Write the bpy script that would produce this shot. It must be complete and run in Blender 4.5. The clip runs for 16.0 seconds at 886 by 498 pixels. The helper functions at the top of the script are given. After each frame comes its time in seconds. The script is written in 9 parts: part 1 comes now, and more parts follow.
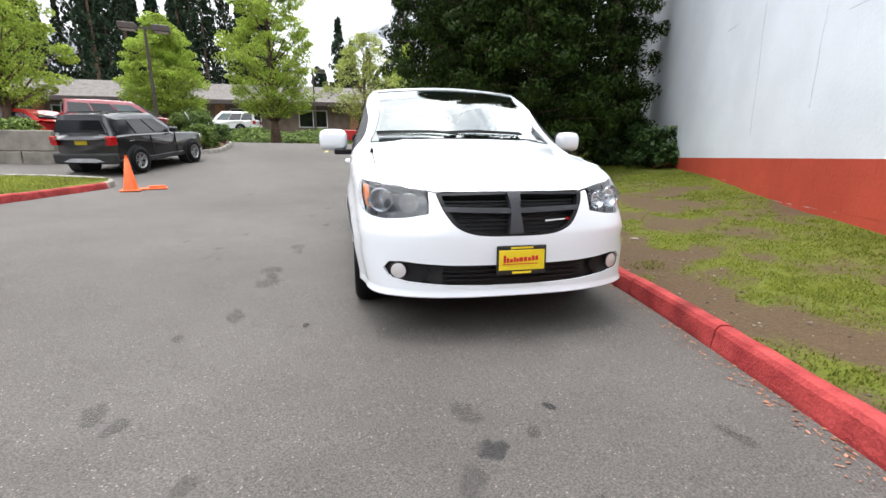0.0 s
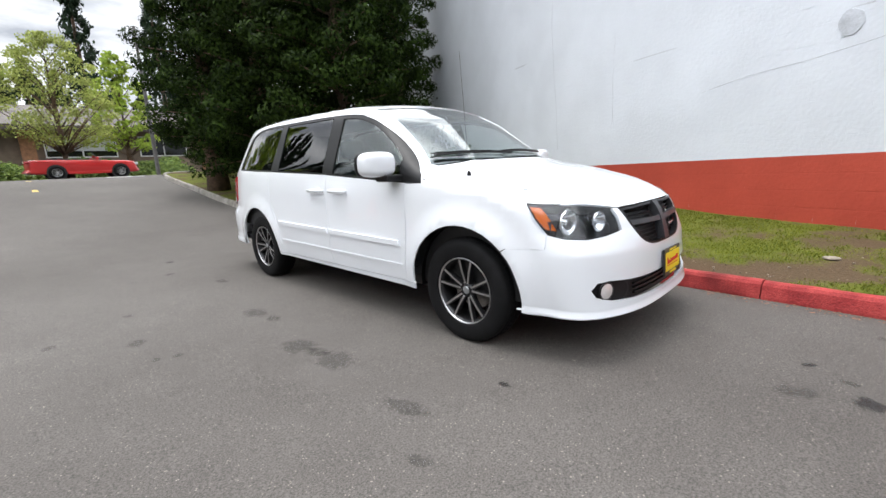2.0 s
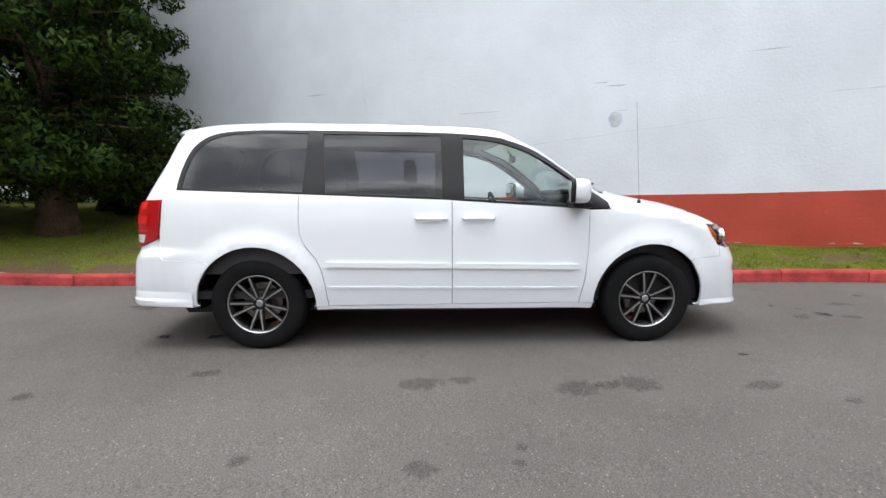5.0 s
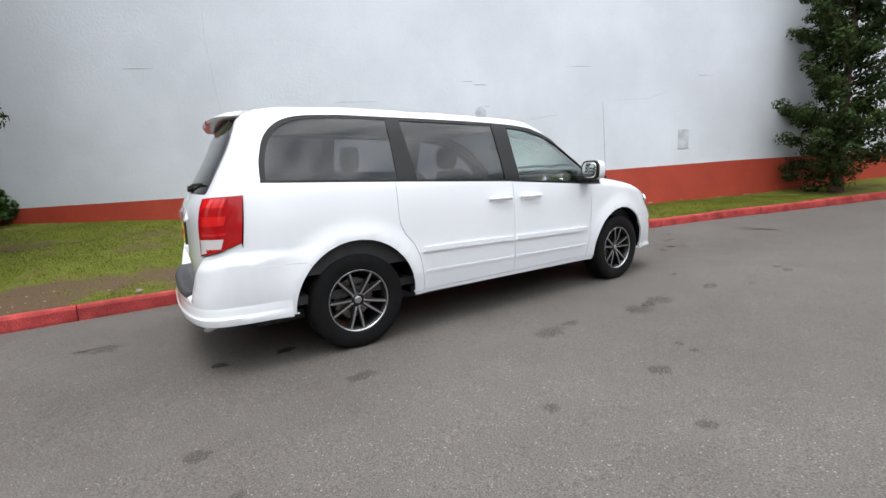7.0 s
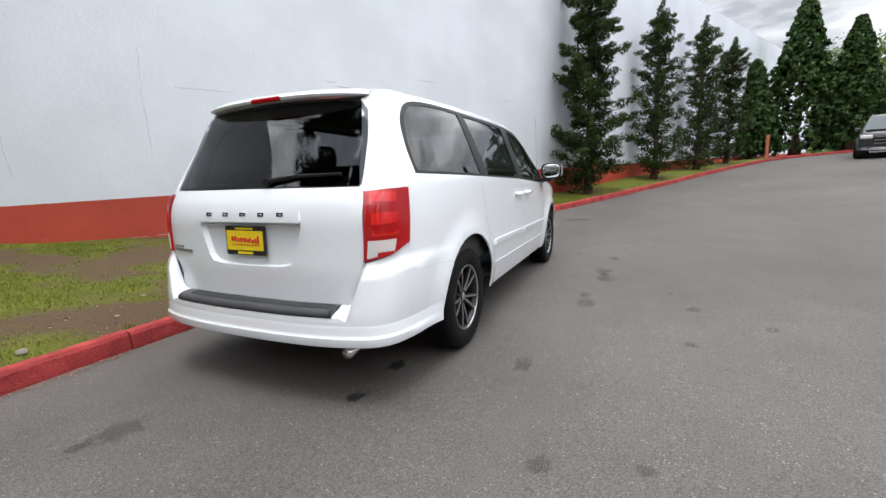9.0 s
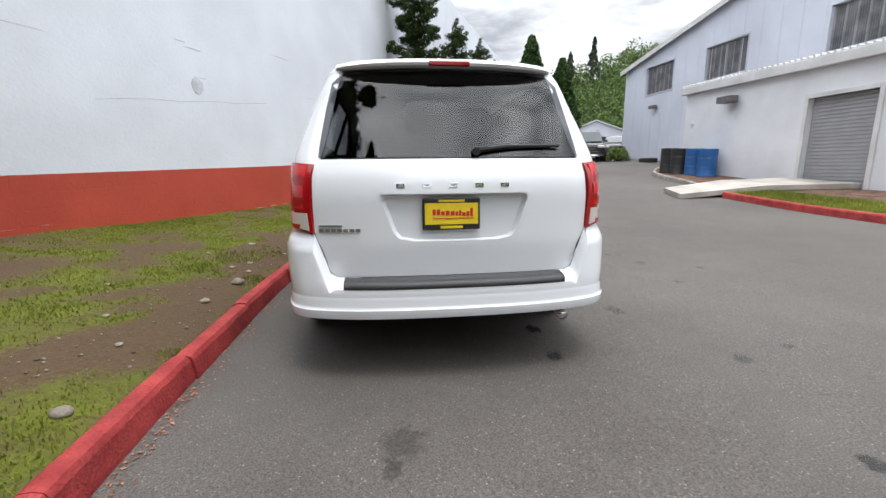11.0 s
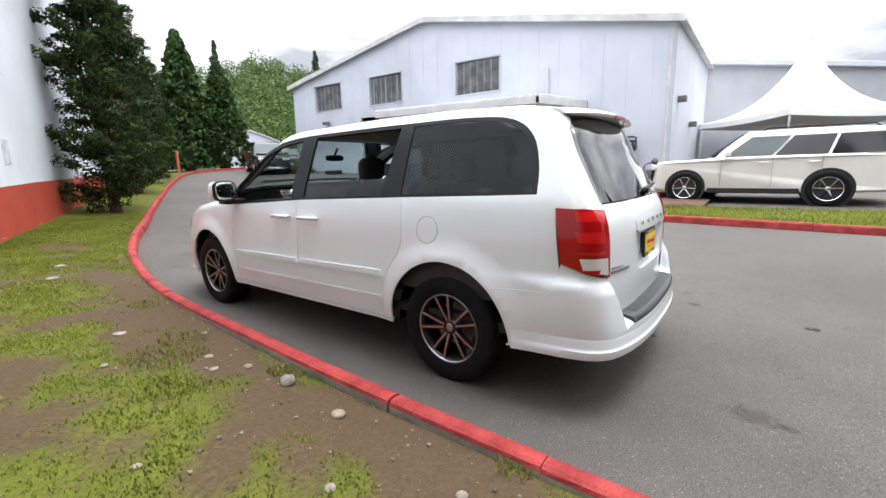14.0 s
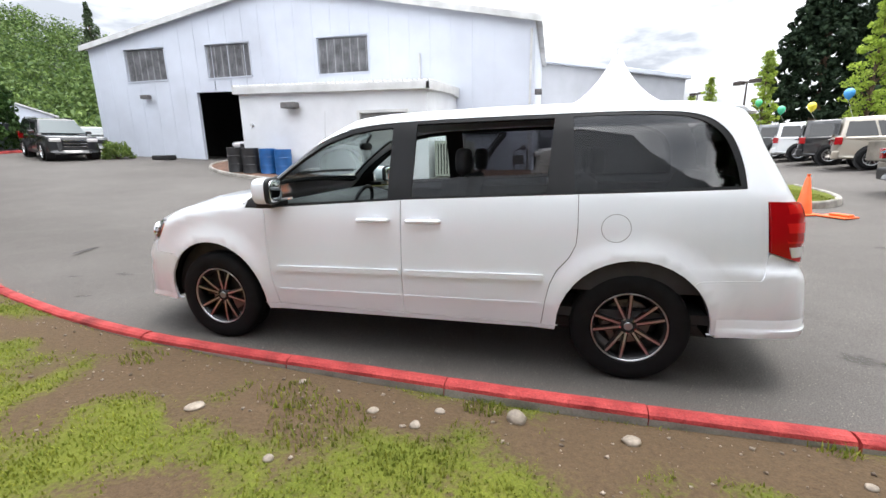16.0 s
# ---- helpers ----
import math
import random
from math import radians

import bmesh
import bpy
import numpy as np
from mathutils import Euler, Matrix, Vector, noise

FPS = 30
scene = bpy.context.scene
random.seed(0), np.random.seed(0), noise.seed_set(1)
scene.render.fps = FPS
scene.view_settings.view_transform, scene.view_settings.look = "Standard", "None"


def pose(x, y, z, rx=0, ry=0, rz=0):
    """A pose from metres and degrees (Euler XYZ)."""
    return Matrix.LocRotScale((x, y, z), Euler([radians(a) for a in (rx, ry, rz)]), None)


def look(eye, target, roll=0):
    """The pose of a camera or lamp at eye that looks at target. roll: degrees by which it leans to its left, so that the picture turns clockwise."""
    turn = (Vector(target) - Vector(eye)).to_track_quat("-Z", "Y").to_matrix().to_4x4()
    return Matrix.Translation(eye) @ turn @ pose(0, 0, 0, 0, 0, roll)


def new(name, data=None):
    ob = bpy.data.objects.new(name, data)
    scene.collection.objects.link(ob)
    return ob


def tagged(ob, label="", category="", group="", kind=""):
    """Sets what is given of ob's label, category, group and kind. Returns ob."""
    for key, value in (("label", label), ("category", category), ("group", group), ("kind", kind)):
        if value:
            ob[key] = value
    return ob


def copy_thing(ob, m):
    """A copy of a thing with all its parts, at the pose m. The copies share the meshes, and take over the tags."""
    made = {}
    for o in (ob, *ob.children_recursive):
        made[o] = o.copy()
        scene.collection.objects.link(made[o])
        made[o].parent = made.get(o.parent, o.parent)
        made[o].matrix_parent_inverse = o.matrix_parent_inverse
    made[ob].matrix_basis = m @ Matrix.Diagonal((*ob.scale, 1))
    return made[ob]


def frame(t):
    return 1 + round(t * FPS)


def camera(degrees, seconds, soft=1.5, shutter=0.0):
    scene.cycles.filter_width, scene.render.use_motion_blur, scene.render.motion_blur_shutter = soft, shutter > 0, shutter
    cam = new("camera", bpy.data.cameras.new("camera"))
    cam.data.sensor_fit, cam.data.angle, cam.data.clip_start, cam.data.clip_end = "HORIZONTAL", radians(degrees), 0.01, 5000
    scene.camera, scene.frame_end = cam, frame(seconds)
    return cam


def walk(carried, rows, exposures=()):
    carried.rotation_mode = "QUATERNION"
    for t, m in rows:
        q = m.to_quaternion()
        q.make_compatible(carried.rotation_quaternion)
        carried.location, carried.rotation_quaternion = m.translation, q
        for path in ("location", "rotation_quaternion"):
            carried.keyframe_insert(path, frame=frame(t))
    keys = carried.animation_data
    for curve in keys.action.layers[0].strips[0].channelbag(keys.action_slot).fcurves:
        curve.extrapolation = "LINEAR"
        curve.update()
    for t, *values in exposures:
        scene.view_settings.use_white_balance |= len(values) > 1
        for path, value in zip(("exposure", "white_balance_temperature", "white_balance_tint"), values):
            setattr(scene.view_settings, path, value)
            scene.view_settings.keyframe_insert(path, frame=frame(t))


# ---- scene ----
cam = camera(92.1, 16.0)
PATH = [
    (0, (-0.925, -4.873, 1.174), (-0.539, -2.966, 0.709), 0.4),
    (0.5, (-1.543, -4.655, 1.18), (-0.935, -2.791, 0.785), 0.3),
    (1, (-2.084, -4.337, 1.166), (-1.198, -2.591, 0.757), 0.1),
    (1.5, (-2.597, -3.901, 1.183), (-1.5, -2.274, 0.798), -0.6),
    (2, (-3.029, -3.392, 1.216), (-1.623, -2.024, 0.824), -2.6),
    (2.5, (-3.394, -2.832, 1.232), (-1.795, -1.701, 0.828), -0.7),
    (3, (-3.697, -2.273, 1.25), (-1.927, -1.434, 0.849), -1.3),
    (3.5, (-3.903, -1.647, 1.267), (-2.059, -0.975, 0.883), -2.0),
    (4, (-4.101, -1.005, 1.281), (-2.176, -0.616, 0.899), -1.9),
    (4.5, (-4.209, -0.341, 1.283), (-2.252, -0.153, 0.918), -1.3),
    (4.7, (-4.224, -0.099, 1.243), (-2.251, -0.023, 0.924), -0.7),
    (6.8, (-3.919, 2.43, 1.274), (-2.212, 1.457, 0.905), -1.7),
    (7, (-3.822, 2.667, 1.244), (-2.171, 1.591, 0.902), -2.4),
    (7.5, (-3.509, 3.173, 1.247), (-2.02, 1.891, 0.876), -1.6),
    (8, (-3.059, 3.604, 1.245), (-1.767, 2.125, 0.865), -2.0),
    (8.2, (-2.865, 3.781, 1.248), (-1.667, 2.224, 0.871), -2.3),
    (10.3, (-0.496, 4.785, 1.17), (-0.36, 2.818, 0.833), -1.0),
    (10.5, (-0.253, 4.842, 1.181), (-0.232, 2.878, 0.803), -1.0),
    (11, (0.348, 4.788, 1.145), (0.108, 2.84, 0.762), -0.4),
    (11.5, (0.923, 4.703, 1.145), (0.384, 2.804, 0.824), -0.8),
    (12, (1.441, 4.552, 1.152), (0.613, 2.764, 0.806), 1.2),
    (12.5, (1.948, 4.294, 1.214), (0.921, 2.616, 0.854), -0.3),
    (13, (2.411, 4.004, 1.296), (1.187, 2.481, 0.87), -1.0),
    (13.5, (2.772, 3.563, 1.34), (1.38, 2.18, 0.951), -2.6),
    (14, (3.077, 3.112, 1.382), (1.502, 1.935, 1.018), -1.1),
    (14.5, (3.338, 2.628, 1.419), (1.677, 1.585, 1.025), -0.7),
    (15, (3.527, 2.128, 1.45), (1.723, 1.356, 1.063), -0.8),
    (15.5, (3.671, 1.583, 1.469), (1.814, 0.958, 1.067), 0.0),
    (16, (3.692, 1.027, 1.482), (1.803, 0.545, 1.033), -0.9),
]
walk(cam, [(t, look(e, g, r)) for t, e, g, r in PATH], exposures=((0, 1.24), (1.5, 1.1), (2.5, 0.92), (3.5, 0.85), (7.5, 0.85), (10.5, 0.83), (12.5, 1.0), (13.5, 1.15), (14.5, 1.27), (16, 1.38)))

# ---- world and light: bright overcast ----
world = bpy.data.worlds.new("overcast_sky")
scene.world = world
world.use_nodes = True
wn, wl = world.node_tree.nodes, world.node_tree.links
wn.clear()
w_out = wn.new("ShaderNodeOutputWorld")
w_bg = wn.new("ShaderNodeBackground")
w_sky = wn.new("ShaderNodeTexSky")
w_sky.sky_type, w_sky.sun_disc = "NISHITA", False
w_sky.sun_elevation, w_sky.sun_rotation = radians(77), radians(333)
w_sky.air_density, w_sky.dust_density = 1.0, 2.0
w_co = wn.new("ShaderNodeTexCoord")
w_map = wn.new("ShaderNodeMapping")
w_map.inputs["Scale"].default_value = (1.0, 1.0, 3.4)
w_n = wn.new("ShaderNodeTexNoise")
w_n.inputs["Scale"].default_value, w_n.inputs["Detail"].default_value = 3.2, 9.0
w_n.inputs["Roughness"].default_value = 0.55
w_ramp = wn.new("ShaderNodeValToRGB")
w_ramp.color_ramp.elements[0].position, w_ramp.color_ramp.elements[0].color = 0.38, (4.3, 4.55, 5.0, 1)
w_ramp.color_ramp.elements[1].position, w_ramp.color_ramp.elements[1].color = 0.66, (14.0, 14.2, 14.4, 1)
w_mix = wn.new("ShaderNodeMixRGB")
w_mix.inputs[0].default_value = 0.92
wl.new(w_co.outputs["Generated"], w_map.inputs["Vector"])
wl.new(w_map.outputs["Vector"], w_n.inputs["Vector"])
wl.new(w_n.outputs["Fac"], w_ramp.inputs["Fac"])
wl.new(w_sky.outputs["Color"], w_mix.inputs[1])
wl.new(w_ramp.outputs["Color"], w_mix.inputs[2])
w_sep = wn.new("ShaderNodeSeparateXYZ")
wl.new(w_co.outputs["Generated"], w_sep.inputs[0])
w_zen = wn.new("ShaderNodeValToRGB")
for at, v in ((0.30, 0.46), (0.62, 1.05)):
    w_zen.color_ramp.elements.new(at).color = (v, v, v, 1)
w_zen.color_ramp.elements[0].color, w_zen.color_ramp.elements[-1].color = (0.30, 0.30, 0.31, 1), (1.35, 1.35, 1.35, 1)
wl.new(w_sep.outputs["Z"], w_zen.inputs["Fac"])
w_mul = wn.new("ShaderNodeMixRGB")
w_mul.blend_type = "MULTIPLY"
w_mul.inputs[0].default_value = 1.0
wl.new(w_mix.outputs["Color"], w_mul.inputs[1])
wl.new(w_zen.outputs["Color"], w_mul.inputs[2])
wl.new(w_mul.outputs["Color"], w_bg.inputs["Color"])
w_bg.inputs["Strength"].default_value = 0.165
wl.new(w_bg.outputs["Background"], w_out.inputs["Surface"])

sun_data = bpy.data.lights.new("sun", "SUN")
sun_data.energy, sun_data.angle, sun_data.color = 0.9, radians(22), (1.0, 0.975, 0.95)
sun = new("sun", sun_data)
sun.matrix_world = look((-3, 6, 30), (0, 0, 0))

# ---- small builders ----
from mathutils.geometry import delaunay_2d_cdt

rng = random.Random(7)


def soft(v, k=0.6):
    return v if v / k > 40 else k * math.log1p(math.exp(max(v / k, -60.0)))


def ground_z(x, y):
    side = 0.045 * soft(-x - 2.2) * (1.0 - 0.8 / (1.0 + math.exp(-max(-40.0, min(40.0, (y - 7.0) / 0.7)))))
    side = min(side, 0.55)
    fore = min(0.05 * soft(-y - 2.5), 1.3)
    rise = 0.1 * soft(y - 5.5) - 0.1 * soft(y - 18.5)
    return side + fore + rise


def link_mesh(name, bm, material, parent=None, smooth=False):
    me = bpy.data.meshes.new(name)
    bm.to_mesh(me)
    bm.free()
    mats = material if isinstance(material, (list, tuple)) else [material]
    for m in mats:
        me.materials.append(m)
    if smooth:
        me.shade_smooth()
    ob = new(name, me)
    if parent is not None:
        ob.parent = parent
    return ob


def part(name, bm, material, parent, label="", smooth=False):
    ob = link_mesh(name, bm, material, parent, smooth)
    return tagged(ob, label)


def raw(name, verts, faces, material, parent=None, smooth=False, label=""):
    me = bpy.data.meshes.new(name)
    me.from_pydata(verts, [], faces)
    mats = material if isinstance(material, (list, tuple)) else [material]
    for m in mats:
        me.materials.append(m)
    if smooth:
        me.shade_smooth()
    ob = new(name, me)
    if parent is not None:
        ob.parent = parent
    return tagged(ob, label)


def empty(name, m=None):
    ob = new(name)
    if m is not None:
        ob.matrix_world = m
    return ob


def box(bm, x0, x1, y0, y1, z0, z1, bevel=0.0, segs=1):
    r = bmesh.ops.create_cube(bm, size=1.0)
    for v in r["verts"]:
        v.co = Vector(((x0 + x1) / 2 + v.co.x * (x1 - x0), (y0 + y1) / 2 + v.co.y * (y1 - y0), (z0 + z1) / 2 + v.co.z * (z1 - z0)))
    if bevel > 0:
        es = list({e for v in r["verts"] for e in v.link_edges})
        bmesh.ops.bevel(bm, geom=es, offset=bevel, segments=segs, affect="EDGES", profile=0.5)
    return bm


def boxes(*rows, bevel=0.0, segs=1):
    bm = bmesh.new()
    for r in rows:
        box(bm, *r, bevel=bevel, segs=segs)
    return bm


def tube(bm, a, b, r0, r1=None, n=10, caps=True):
    r1 = r0 if r1 is None else r1
    a, b = Vector(a), Vector(b)
    q = (b - a).to_track_quat("Z", "Y")
    ring = []
    for p, r in ((a, r0), (b, r1)):
        ring.append([bm.verts.new(p + q @ Vector((r * math.cos(2 * math.pi * i / n), r * math.sin(2 * math.pi * i / n), 0))) for i in range(n)])
    for i in range(n):
        bm.faces.new((ring[0][i], ring[0][(i + 1) % n], ring[1][(i + 1) % n], ring[1][i]))
    if caps:
        bm.faces.new(ring[0][::-1])
        bm.faces.new(ring[1])
    return bm


def pipe(bm, pts, r, n=8, closed=False, flat=1.0):
    """A round bar along points."""
    pts = [Vector(p) for p in pts]
    rings = []
    m = len(pts)
    for i, p in enumerate(pts):
        a = pts[(i - 1) % m] if (i > 0 or closed) else p
        b = pts[(i + 1) % m] if (i < m - 1 or closed) else p
        q = (b - a).to_track_quat("Z", "Y")
        rr = r[i] if isinstance(r, (list, tuple)) else r
        rings.append([bm.verts.new(p + q @ Vector((rr * math.cos(2 * math.pi * j / n), flat * rr * math.sin(2 * math.pi * j / n), 0))) for j in range(n)])
    for i in range(m if closed else m - 1):
        A, B = rings[i], rings[(i + 1) % m]
        for j in range(n):
            bm.faces.new((A[j], A[(j + 1) % n], B[(j + 1) % n], B[j]))
    if not closed:
        bm.faces.new(rings[0][::-1])
        bm.faces.new(rings[-1])
    return bm


def lathe(bm, prof, n=32, axis="z", origin=(0, 0, 0), closed=False):
    """Turns a profile of (radius, height) round an axis."""
    o = Vector(origin)
    def place(r, h, a):
        c, s = r * math.cos(a), r * math.sin(a)
        return o + (Vector((c, s, h)) if axis == "z" else Vector((h, c, s)) if axis == "x" else Vector((c, h, s)))
    rings = [[bm.verts.new(place(r, h, 2 * math.pi * i / n)) for i in range(n)] for r, h in prof]
    pairs = list(zip(rings, rings[1:])) + ([(rings[-1], rings[0])] if closed else [])
    for A, B in pairs:
        for i in range(n):
            try:
                bm.faces.new((A[i], A[(i + 1) % n], B[(i + 1) % n], B[i]))
            except ValueError:
                pass
    return bm


# ---- materials ----
def node_mat(name):
    m = bpy.data.materials.new(name)
    m.use_nodes = True
    nt = m.node_tree
    return m, nt.nodes, nt.links, nt.nodes["Principled BSDF"]


def pbr(name, base, rough=0.6, metal=0.0, var=0.18, scale=3.0, bump=0.15, bscale=60.0, coat=0.0, dark=0.6, stain=0.0, tint=None, spec=0.5, rnd=0.0, dist=0.01):
    """Plain surface with colour variation at two scales, fine relief and, where given, blotches of dirt."""
    m, N, L, B = node_mat(name)
    co = N.new("ShaderNodeTexCoord")
    n1 = N.new("ShaderNodeTexNoise")
    n1.inputs["Scale"].default_value, n1.inputs["Detail"].default_value = scale, 5
    n2 = N.new("ShaderNodeTexNoise")
    n2.inputs["Scale"].default_value, n2.inputs["Detail"].default_value = bscale, 4
    L.new(co.outputs["Object"], n1.inputs["Vector"])
    L.new(co.outputs["Object"], n2.inputs["Vector"])
    mx = N.new("ShaderNodeMixRGB")
    lo = tuple(c * (1 - var) for c in base[:3])
    hi = tint[:3] if tint else tuple(min(1, c * (1 + var)) for c in base[:3])
    mx.inputs[1].default_value, mx.inputs[2].default_value = (*lo, 1), (*hi, 1)
    cr = N.new("ShaderNodeValToRGB")
    cr.color_ramp.elements[0].position, cr.color_ramp.elements[1].position = 0.35, 0.65
    L.new(n1.outputs["Fac"], cr.inputs["Fac"])
    L.new(cr.outputs["Color"], mx.inputs[0])
    mul = N.new("ShaderNodeMixRGB")
    mul.blend_type = "MULTIPLY"
    mul.inputs[0].default_value = min(1.0, var * 2)
    L.new(mx.outputs[0], mul.inputs[1])
    g2 = N.new("ShaderNodeValToRGB")
    g2.color_ramp.elements[0].position, g2.color_ramp.elements[1].position = 0.3, 0.7
    g2.color_ramp.elements[0].color = (dark, dark, dark, 1)
    L.new(n2.outputs["Fac"], g2.inputs["Fac"])
    L.new(g2.outputs["Color"], mul.inputs[2])
    last = mul.outputs[0]
    if stain > 0:
        n3 = N.new("ShaderNodeTexNoise")
        n3.inputs["Scale"].default_value, n3.inputs["Detail"].default_value = scale * 0.4, 8
        L.new(co.outputs["Object"], n3.inputs["Vector"])
        c3 = N.new("ShaderNodeValToRGB")
        c3.color_ramp.elements[0].position, c3.color_ramp.elements[1].position = 0.52, 0.72
        c3.color_ramp.elements[1].color = (stain, stain, stain, 1)
        L.new(n3.outputs["Fac"], c3.inputs["Fac"])
        m3 = N.new("ShaderNodeMixRGB")
        m3.blend_type = "MULTIPLY"
        m3.inputs[2].default_value = (0.45, 0.42, 0.38, 1)
        L.new(c3.outputs["Color"], m3.inputs[0])
        L.new(last, m3.inputs[1])
        last = m3.outputs[0]
    if rnd > 0:
        oi = N.new("ShaderNodeObjectInfo")
        hs = N.new("ShaderNodeHueSaturation")
        mr = N.new("ShaderNodeMapRange")
        mr.inputs["To Min"].default_value, mr.inputs["To Max"].default_value = 1 - rnd, 1 + rnd
        L.new(oi.outputs["Random"], mr.inputs["Value"])
        L.new(mr.outputs["Result"], hs.inputs["Value"])
        L.new(last, hs.inputs["Color"])
        last = hs.outputs[0]
    L.new(last, B.inputs["Base Color"])
    B.inputs["Roughness"].default_value, B.inputs["Metallic"].default_value = rough, metal
    B.inputs["Specular IOR Level"].default_value = spec
    B.inputs["Coat Weight"].default_value = coat
    B.inputs["Coat Roughness"].default_value = 0.03
    if bump > 0:
        b = N.new("ShaderNodeBump")
        b.inputs["Strength"].default_value, b.inputs["Distance"].default_value = bump, dist
        L.new(n2.outputs["Fac"], b.inputs["Height"])
        L.new(b.outputs["Normal"], B.inputs["Normal"])
    return m


def plain(name, base, rough=0.4, metal=0.0, coat=0.0, spec=0.5, emit=None):
    m, N, L, B = node_mat(name)
    B.inputs["Base Color"].default_value = (*base[:3], 1)
    B.inputs["Roughness"].default_value, B.inputs["Metallic"].default_value = rough, metal
    B.inputs["Coat Weight"].default_value, B.inputs["Coat Roughness"].default_value = coat, 0.03
    B.inputs["Specular IOR Level"].default_value = spec
    if emit:
        B.inputs["Emission Color"].default_value = (*emit[:3], 1)
        B.inputs["Emission Strength"].default_value = emit[3]
    return m


def glass_mat(name, tint, rough=0.0, ior=1.5, power=4.0):
    """Thin automotive glass: a tinted clear pane with a mirror gloss on it."""
    m = bpy.data.materials.new(name)
    m.use_nodes = True
    N, L = m.node_tree.nodes, m.node_tree.links
    N.clear()
    o = N.new("ShaderNodeOutputMaterial")
    t = N.new("ShaderNodeBsdfTransparent")
    t.inputs[0].default_value = (*tint, 1)
    gl = N.new("ShaderNodeBsdfGlossy")
    gl.inputs["Roughness"].default_value = rough
    fr = N.new("ShaderNodeLayerWeight")
    fr.inputs["Blend"].default_value = 0.5
    pw = N.new("ShaderNodeMath")
    pw.operation = "POWER"
    pw.inputs[1].default_value = power
    ma = N.new("ShaderNodeMath")
    ma.operation = "MULTIPLY_ADD"
    f0 = ((ior - 1) / (ior + 1)) ** 2
    ma.inputs[1].default_value, ma.inputs[2].default_value = 1 - f0, f0
    L.new(fr.outputs["Facing"], pw.inputs[0])
    L.new(pw.outputs[0], ma.inputs[0])
    mx = N.new("ShaderNodeMixShader")
    L.new(ma.outputs[0], mx.inputs[0])
    L.new(t.outputs[0], mx.inputs[1])
    L.new(gl.outputs[0], mx.inputs[2])
    L.new(mx.outputs[0], o.inputs["Surface"])
    return m


def asphalt_mat():
    m, N, L, B = node_mat("asphalt")
    co = N.new("ShaderNodeTexCoord")
    def noise_tex(s, d, r=0.5):
        n = N.new("ShaderNodeTexNoise")
        n.inputs["Scale"].default_value, n.inputs["Detail"].default_value, n.inputs["Roughness"].default_value = s, d, r
        L.new(co.outputs["Object"], n.inputs["Vector"])
        return n.outputs["Fac"]
    def ramp(src, p0, c0, p1, c1):
        r = N.new("ShaderNodeValToRGB")
        r.color_ramp.elements[0].position, r.color_ramp.elements[0].color = p0, (*c0, 1)
        r.color_ramp.elements[1].position, r.color_ramp.elements[1].color = p1, (*c1, 1)
        L.new(src, r.inputs["Fac"])
        return r.outputs["Color"]
    def mult(a, b, f=1.0):
        x = N.new("ShaderNodeMixRGB")
        x.blend_type = "MULTIPLY"
        x.inputs[0].default_value = f
        L.new(a, x.inputs[1])
        L.new(b, x.inputs[2])
        return x.outputs[0]
    base = ramp(noise_tex(0.35, 6), 0.35, (0.084, 0.076, 0.070), 0.65, (0.110, 0.101, 0.094))
    worn = ramp(noise_tex(2.2, 8, 0.65), 0.3, (0.90, 0.895, 0.89), 0.7, (1.07, 1.07, 1.07))
    fine = noise_tex(120, 4, 0.7)
    grit = ramp(fine, 0.36, (0.50, 0.50, 0.50), 0.66, (1.42, 1.41, 1.39))
    vor = N.new("ShaderNodeTexVoronoi")
    vor.inputs["Scale"].default_value = 55
    L.new(co.outputs["Object"], vor.inputs["Vector"])
    stone = ramp(vor.outputs["Distance"], 0.10, (2.7, 2.6, 2.5), 0.26, (1.0, 1.0, 1.0))
    pick = ramp(noise_tex(24, 2), 0.50, (0, 0, 0), 0.57, (1, 1, 1))
    st = N.new("ShaderNodeMixRGB")
    st.inputs[1].default_value = (1, 1, 1, 1)
    L.new(pick, st.inputs[0])
    L.new(stone, st.inputs[2])
    col = mult(mult(mult(base, worn), grit), st.outputs[0])
    L.new(col, B.inputs["Base Color"])
    B.inputs["Roughness"].default_value = 0.82
    B.inputs["Specular IOR Level"].default_value = 0.35
    b = N.new("ShaderNodeBump")
    b.inputs["Strength"].default_value, b.inputs["Distance"].default_value = 0.5, 0.006
    L.new(fine, b.inputs["Height"])
    L.new(b.outputs["Normal"], B.inputs["Normal"])
    return m


M = {}
M["asphalt"] = asphalt_mat()
M["red_kerb"] = pbr("red_kerb_paint", (0.42, 0.040, 0.042), 0.75, var=0.32, scale=6, bump=0.7, bscale=70, stain=0.8, tint=(0.47, 0.062, 0.058), dark=0.5, spec=0.3)
M["grey_kerb"] = pbr("concrete_kerb", (0.30, 0.28, 0.25), 0.85, var=0.3, scale=4, bump=0.5, bscale=80, stain=0.6)
M["concrete"] = pbr("concrete", (0.42, 0.39, 0.35), 0.85, var=0.2, scale=1.5, bump=0.4, bscale=60, stain=0.5)
M["wall_white"] = pbr("white_wall_paint", (0.70, 0.735, 0.79), 0.75, var=0.05, scale=0.8, bump=0.35, bscale=22, stain=0.12, dark=0.85)
M["wall_red"] = pbr("red_wall_paint", (0.45, 0.056, 0.028), 0.7, var=0.12, scale=1.2, bump=0.35, bscale=25, stain=0.2, tint=(0.49, 0.066, 0.035), dark=0.75)
